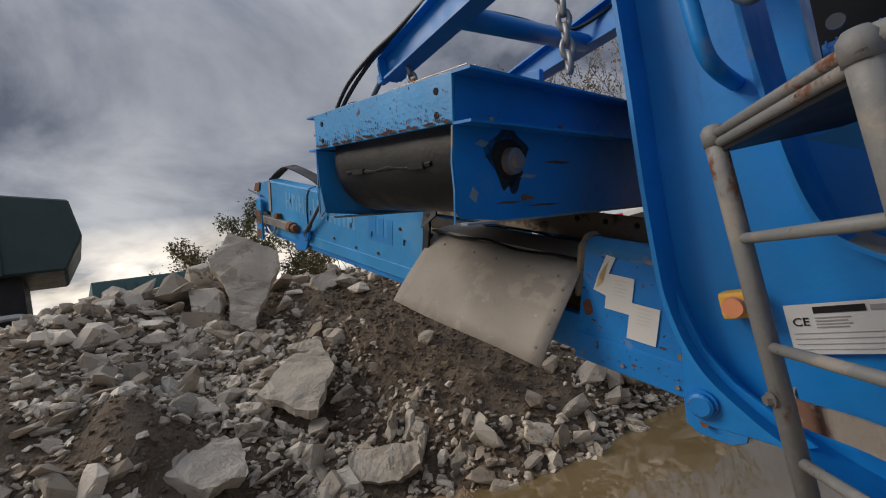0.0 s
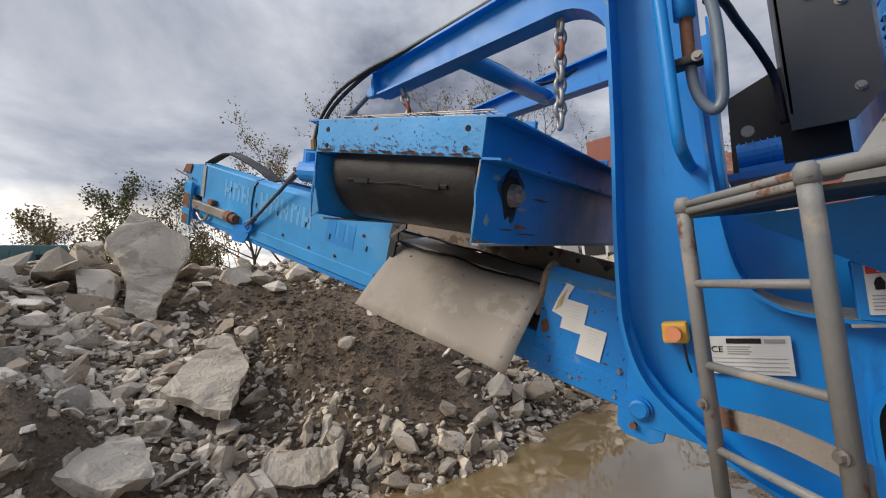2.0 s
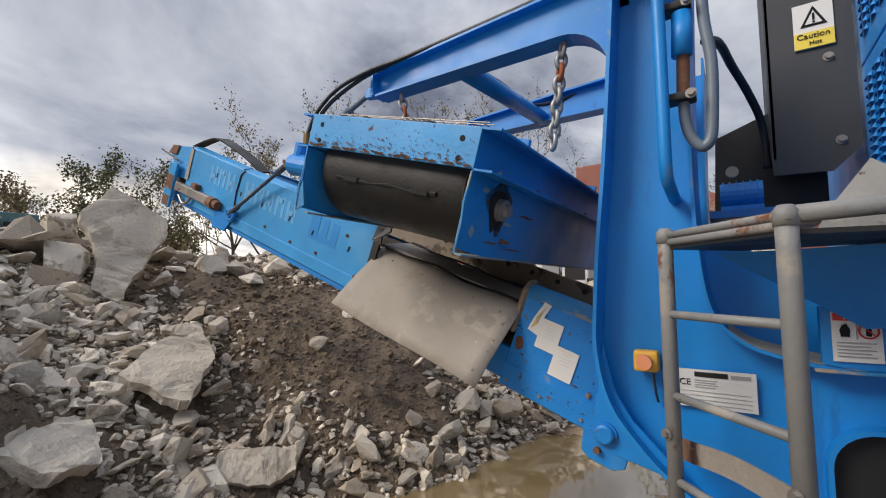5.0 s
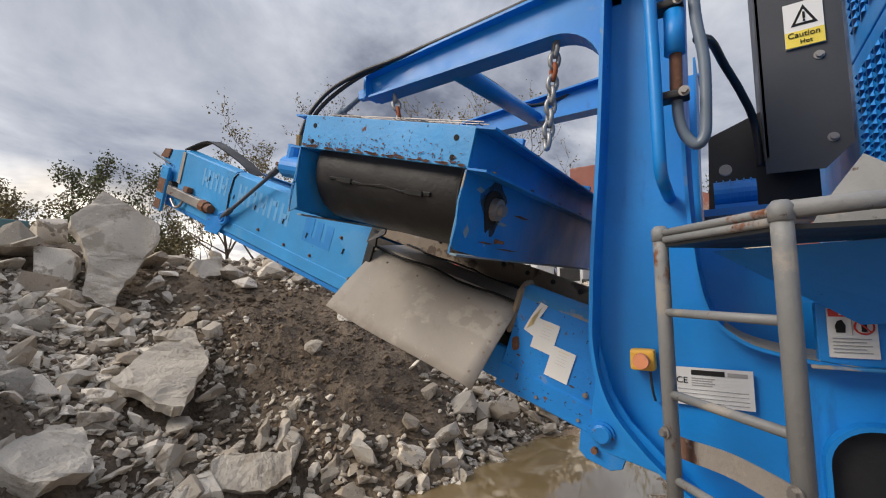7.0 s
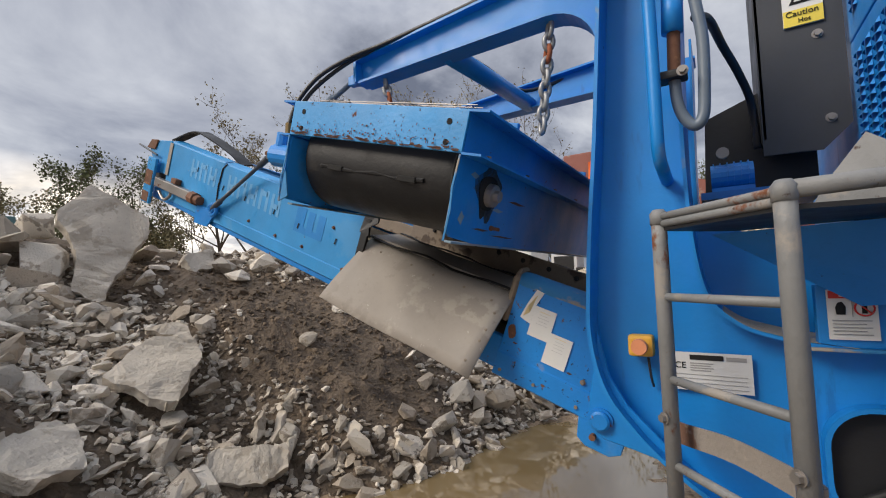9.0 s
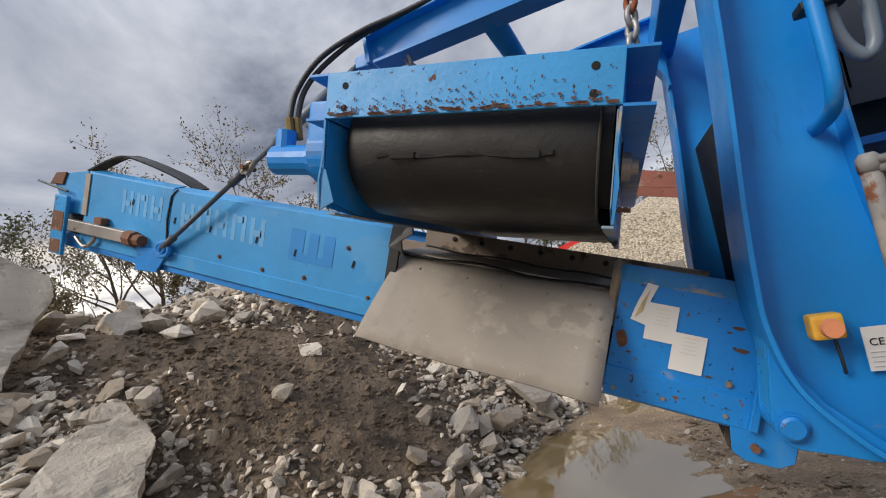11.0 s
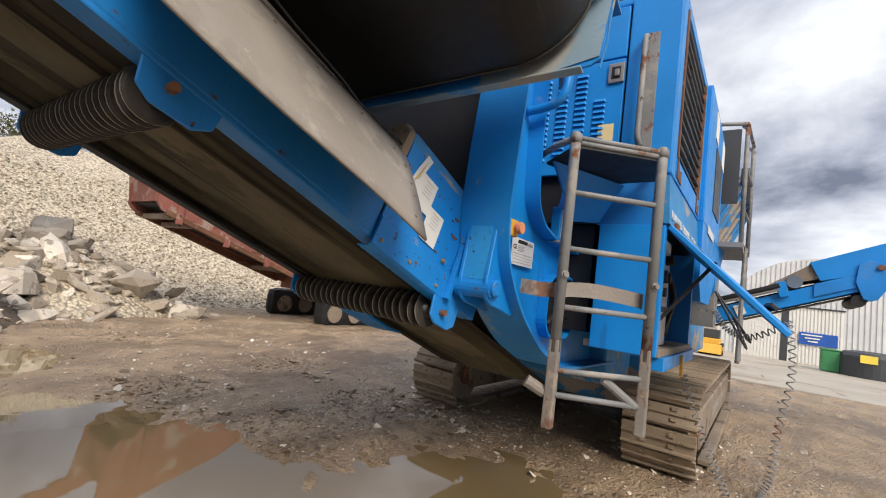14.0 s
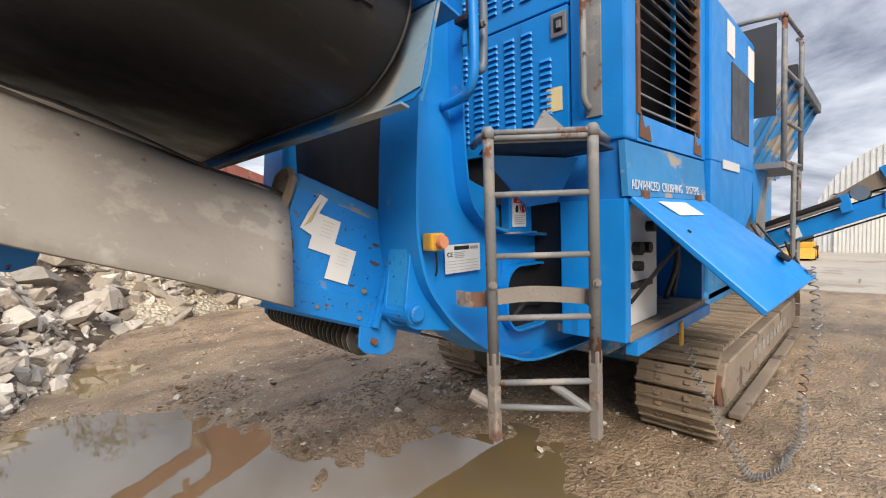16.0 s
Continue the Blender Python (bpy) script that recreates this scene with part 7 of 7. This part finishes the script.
def shed():
    s = tagged(empty("metal_shed", pose(0, 0, 0)), "pale ribbed arched hall front, white doors, blue sign", "shed")
    bow = [(-0.6 + 3.2 * math.cos(t), 0.9 + 3.3 * math.sin(t)) for t in np.linspace(0, math.pi, 25)]
    part("wall", prism([(20.6, 2.6, 0.0)] + [(20.6, y, z) for y, z in bow] + [(20.6, -3.8, 0.0)], (0.2, 0, 0)), "clad", s)
    for y0, y1 in ((0.42, 1.95), (-1.45, 0.18)):
        leaf = part("door_leaf", box(20.52, 20.58, y0, y1, 0.02, 2.2), "white", s, "white ribbed door leaf")
        n = int((y1 - y0) / 0.11)
        for k in range(n):
            part("door_rib", box(20.49, 20.52, y0 + 0.02 + 0.11 * k, y0 + 0.075 + 0.11 * k, 0.04, 2.18), "white", leaf)
    for k in range(40):
        y = -3.7 + 0.16 * k
        top = 0.9 + 3.3 * math.sqrt(max(0.0, 1 - ((y + 0.6) / 3.2) ** 2))
        low = 2.25 if -1.5 < y < 2.0 else 0.02
        if top - low > 0.15:
            part("wall_rib", box(20.57, 20.6, y, y + 0.05, low, top - 0.05), "clad", s)
    part("door_post", box(20.48, 20.58, 0.19, 0.41, 0, 2.2), "guard", s)
    part("door_rail", box(20.46, 20.58, -1.5, 2.0, 2.2, 2.25), "guard", s)
    sign = part("sign", box(20.44, 20.49, -1.30, -0.15, 0.80, 1.27), "signblue", s, "blue sign with unreadable white lines")
    for k in range(3):
        part("sign_line", box(20.42, 20.44, -0.85 + 0.06 * k, -0.22 - 0.1 * k, 1.15 - 0.12 * k, 1.20 - 0.12 * k), "white", sign)
    a = tagged(empty("arched_tarp_hall", pose(0, 0, 0)), "pale arched tarpaulin hall behind the shed", "hall")
    b = bmesh.new()
    rows = []
    for x in np.linspace(21.0, 36, 9):
        rows.append([b.verts.new((x, -0.6 + 3.2 * math.cos(t), 0.9 + 3.3 * math.sin(t))) for t in np.linspace(0, math.pi, 25)])
    for p, q in zip(rows, rows[1:]):
        for k in range(24):
            b.faces.new((p[k], p[k + 1], q[k + 1], q[k]))
    b.faces.new(rows[0])
    part("roof", b, "shedroof", a, smooth=False)
    part("base", box(21.0, 36, -3.8, 2.6, 0, 0.95), "clad", a)
    t = tagged(empty("water_tank", pose(17.8, -1.85, 0)), "grey plastic water tank with a yellow patch", "tank")
    part("shell", tube([(0, 0, 0.0), (0, 0, 0.05), (0, 0, 0.70), (0, 0, 0.82), (0, 0, 0.88)], [0.74, 0.8, 0.8, 0.7, 0.4], 28), "guard", t, smooth=False)
    part("patch", box(-0.82, -0.79, -0.02, 0.38, 0.52, 0.76), "label_yellow", t)
    g = tagged(empty("bin", pose(17.9, -0.85, 0)), "small green wheeled bin beside the tank", "bin")
    part("body", box(-0.25, 0.25, -0.25, 0.25, 0.06, 0.75, 0.04), "green", g)
    part("lid", box(-0.27, 0.27, -0.27, 0.27, 0.75, 0.80, 0.02), "green", g)
    apron = tagged(part("yard_apron", box(9.5, 40, -30, 7, -0.2, 0.045), "apron"), "dusty pale compacted yard surface", "yard", kind="structure")


# ---- trees ----
def tree(x, y, z, height, dense, seed, mat="leaf", lean=0.0):
    rnd = random.Random(seed)
    t = tagged(empty("tree", pose(x, y, z)), "tall autumn tree with thin bare branches and sparse leaves" if dense < 0.6 else "leafy green tree behind the yard", "tree", "trees behind the yard")
    wood = bmesh.new()
    tips = []

    def limb(p, d, length, r, depth):
        pts, rad = [p], [r]
        q, v = p.copy(), d.copy()
        for k in range(4):
            v = (v + Vector((rnd.gauss(0, 0.13), rnd.gauss(0, 0.13), 0.07 * depth))).normalized()
            q = q + v * length / 4
            pts.append(q.copy())
            rad.append(r * (1 - 0.2 * (k + 1)))
        tube(pts, rad, 6 if depth == 0 else 4, wood)
        if depth >= 3:
            tips.append((pts[-1], length))
            tips.append((pts[2], length))
            return
        n = (9, 6, 5)[depth]
        for k in range(n):
            s = rnd.uniform(0.30 if depth == 0 else 0.25, 1.0)
            j = min(int(s * 4), 3)
            base = pts[j].lerp(pts[j + 1], s * 4 - j)
            a = rnd.uniform(0, 6.28)
            side = v.orthogonal().normalized()
            side = (Matrix.Rotation(a, 3, v) @ side)
            nd = (v * rnd.uniform(0.5, 1.0) + side * rnd.uniform(0.5, 1.0)).normalized()
            limb(base, nd, length * rnd.uniform(0.36, 0.55), max(0.015, rad[j] * 0.55), depth + 1)

    limb(Vector((0, 0, 0)), Vector((lean, 0, 1)).normalized(), height * 0.66, height * 0.013, 0)
    part("trunk", wood, "bark", t)
    vs, fs = [], []
    for p, L in tips:
        for k in range(int(2 + 12 * dense)):
            c = p + Vector((rnd.gauss(0, 1), rnd.gauss(0, 1), rnd.gauss(0, 1))) * (0.05 + 0.20 * L * (0.4 + dense))
            s = rnd.uniform(0.04, 0.09)
            a, b = Vector((rnd.gauss(0, 1), rnd.gauss(0, 1), rnd.gauss(0, 1))).normalized() * s, Vector((rnd.gauss(0, 1), rnd.gauss(0, 1), rnd.gauss(0, 1))).normalized() * s
            i = len(vs)
            vs += [tuple(c - a), tuple(c + b), tuple(c + a), tuple(c - b)]
            fs.append((i, i + 1, i + 2, i + 3))
    me = bpy.data.meshes.new("crown")
    me.from_pydata(vs, [], fs)
    me.materials.append(M[mat])
    cr = new("crown", me)
    cr.parent = t
    return t


def trees():
    rows = [(-26, 15.5, 12.1, 0.22, "leaf"), (-24.6, 17.4, 12.7, 0.25, "leaf"), (-22.8, 19.6, 13.7, 0.28, "leaf"), (-20.4, 22.6, 14.2, 0.25, "leaf"), (-17.4, 25.4, 13.9, 0.25, "leaf"), (-14.8, 27, 14.6, 0.15, "leaf"), (-12, 28.4, 14.8, 0.12, "leaf"), (-7, 30, 11.5, 0.2, "leaf"), (1.8, 31, 12.0, 0.25, "leaf"),
            (-28, 11.8, 9.6, 0.95, "darkleaf"), (-28.8, 9.6, 9.4, 0.95, "darkleaf"), (-30, 7.2, 7.9, 0.8, "leaf"), (-9.6, 31, 8.5, 0.25, "darkleaf"), (-6, 32, 9.0, 0.25, "darkleaf"), (-3, 31, 10.0, 0.25, "darkleaf"), (0, 33, 10.0, 0.25, "darkleaf"), (-25.5, 13.4, 6.0, 0.5, "leaf"), (-19, 21, 7.0, 0.45, "leaf"), (-22, 17.5, 6.5, 0.4, "leaf"), (-14.5, 24.5, 7.0, 0.4, "leaf"), (22.5, 8.5, 6.0, 0.8, "darkleaf")]
    for i, (x, y, h, d, m) in enumerate(rows):
        tree(x, y, 0.0, h, d, 100 + i, m)

conveyor()
main_frame()
estop()
magnet()
housing()
track(1.40, 1.88)
track(3.38, 3.86)
ladder()
brackets()
fittings()
rigging()
rear()
hill()
red_machine()
distant_vehicles()
shed()
trees()
big_rocks()
scatter()
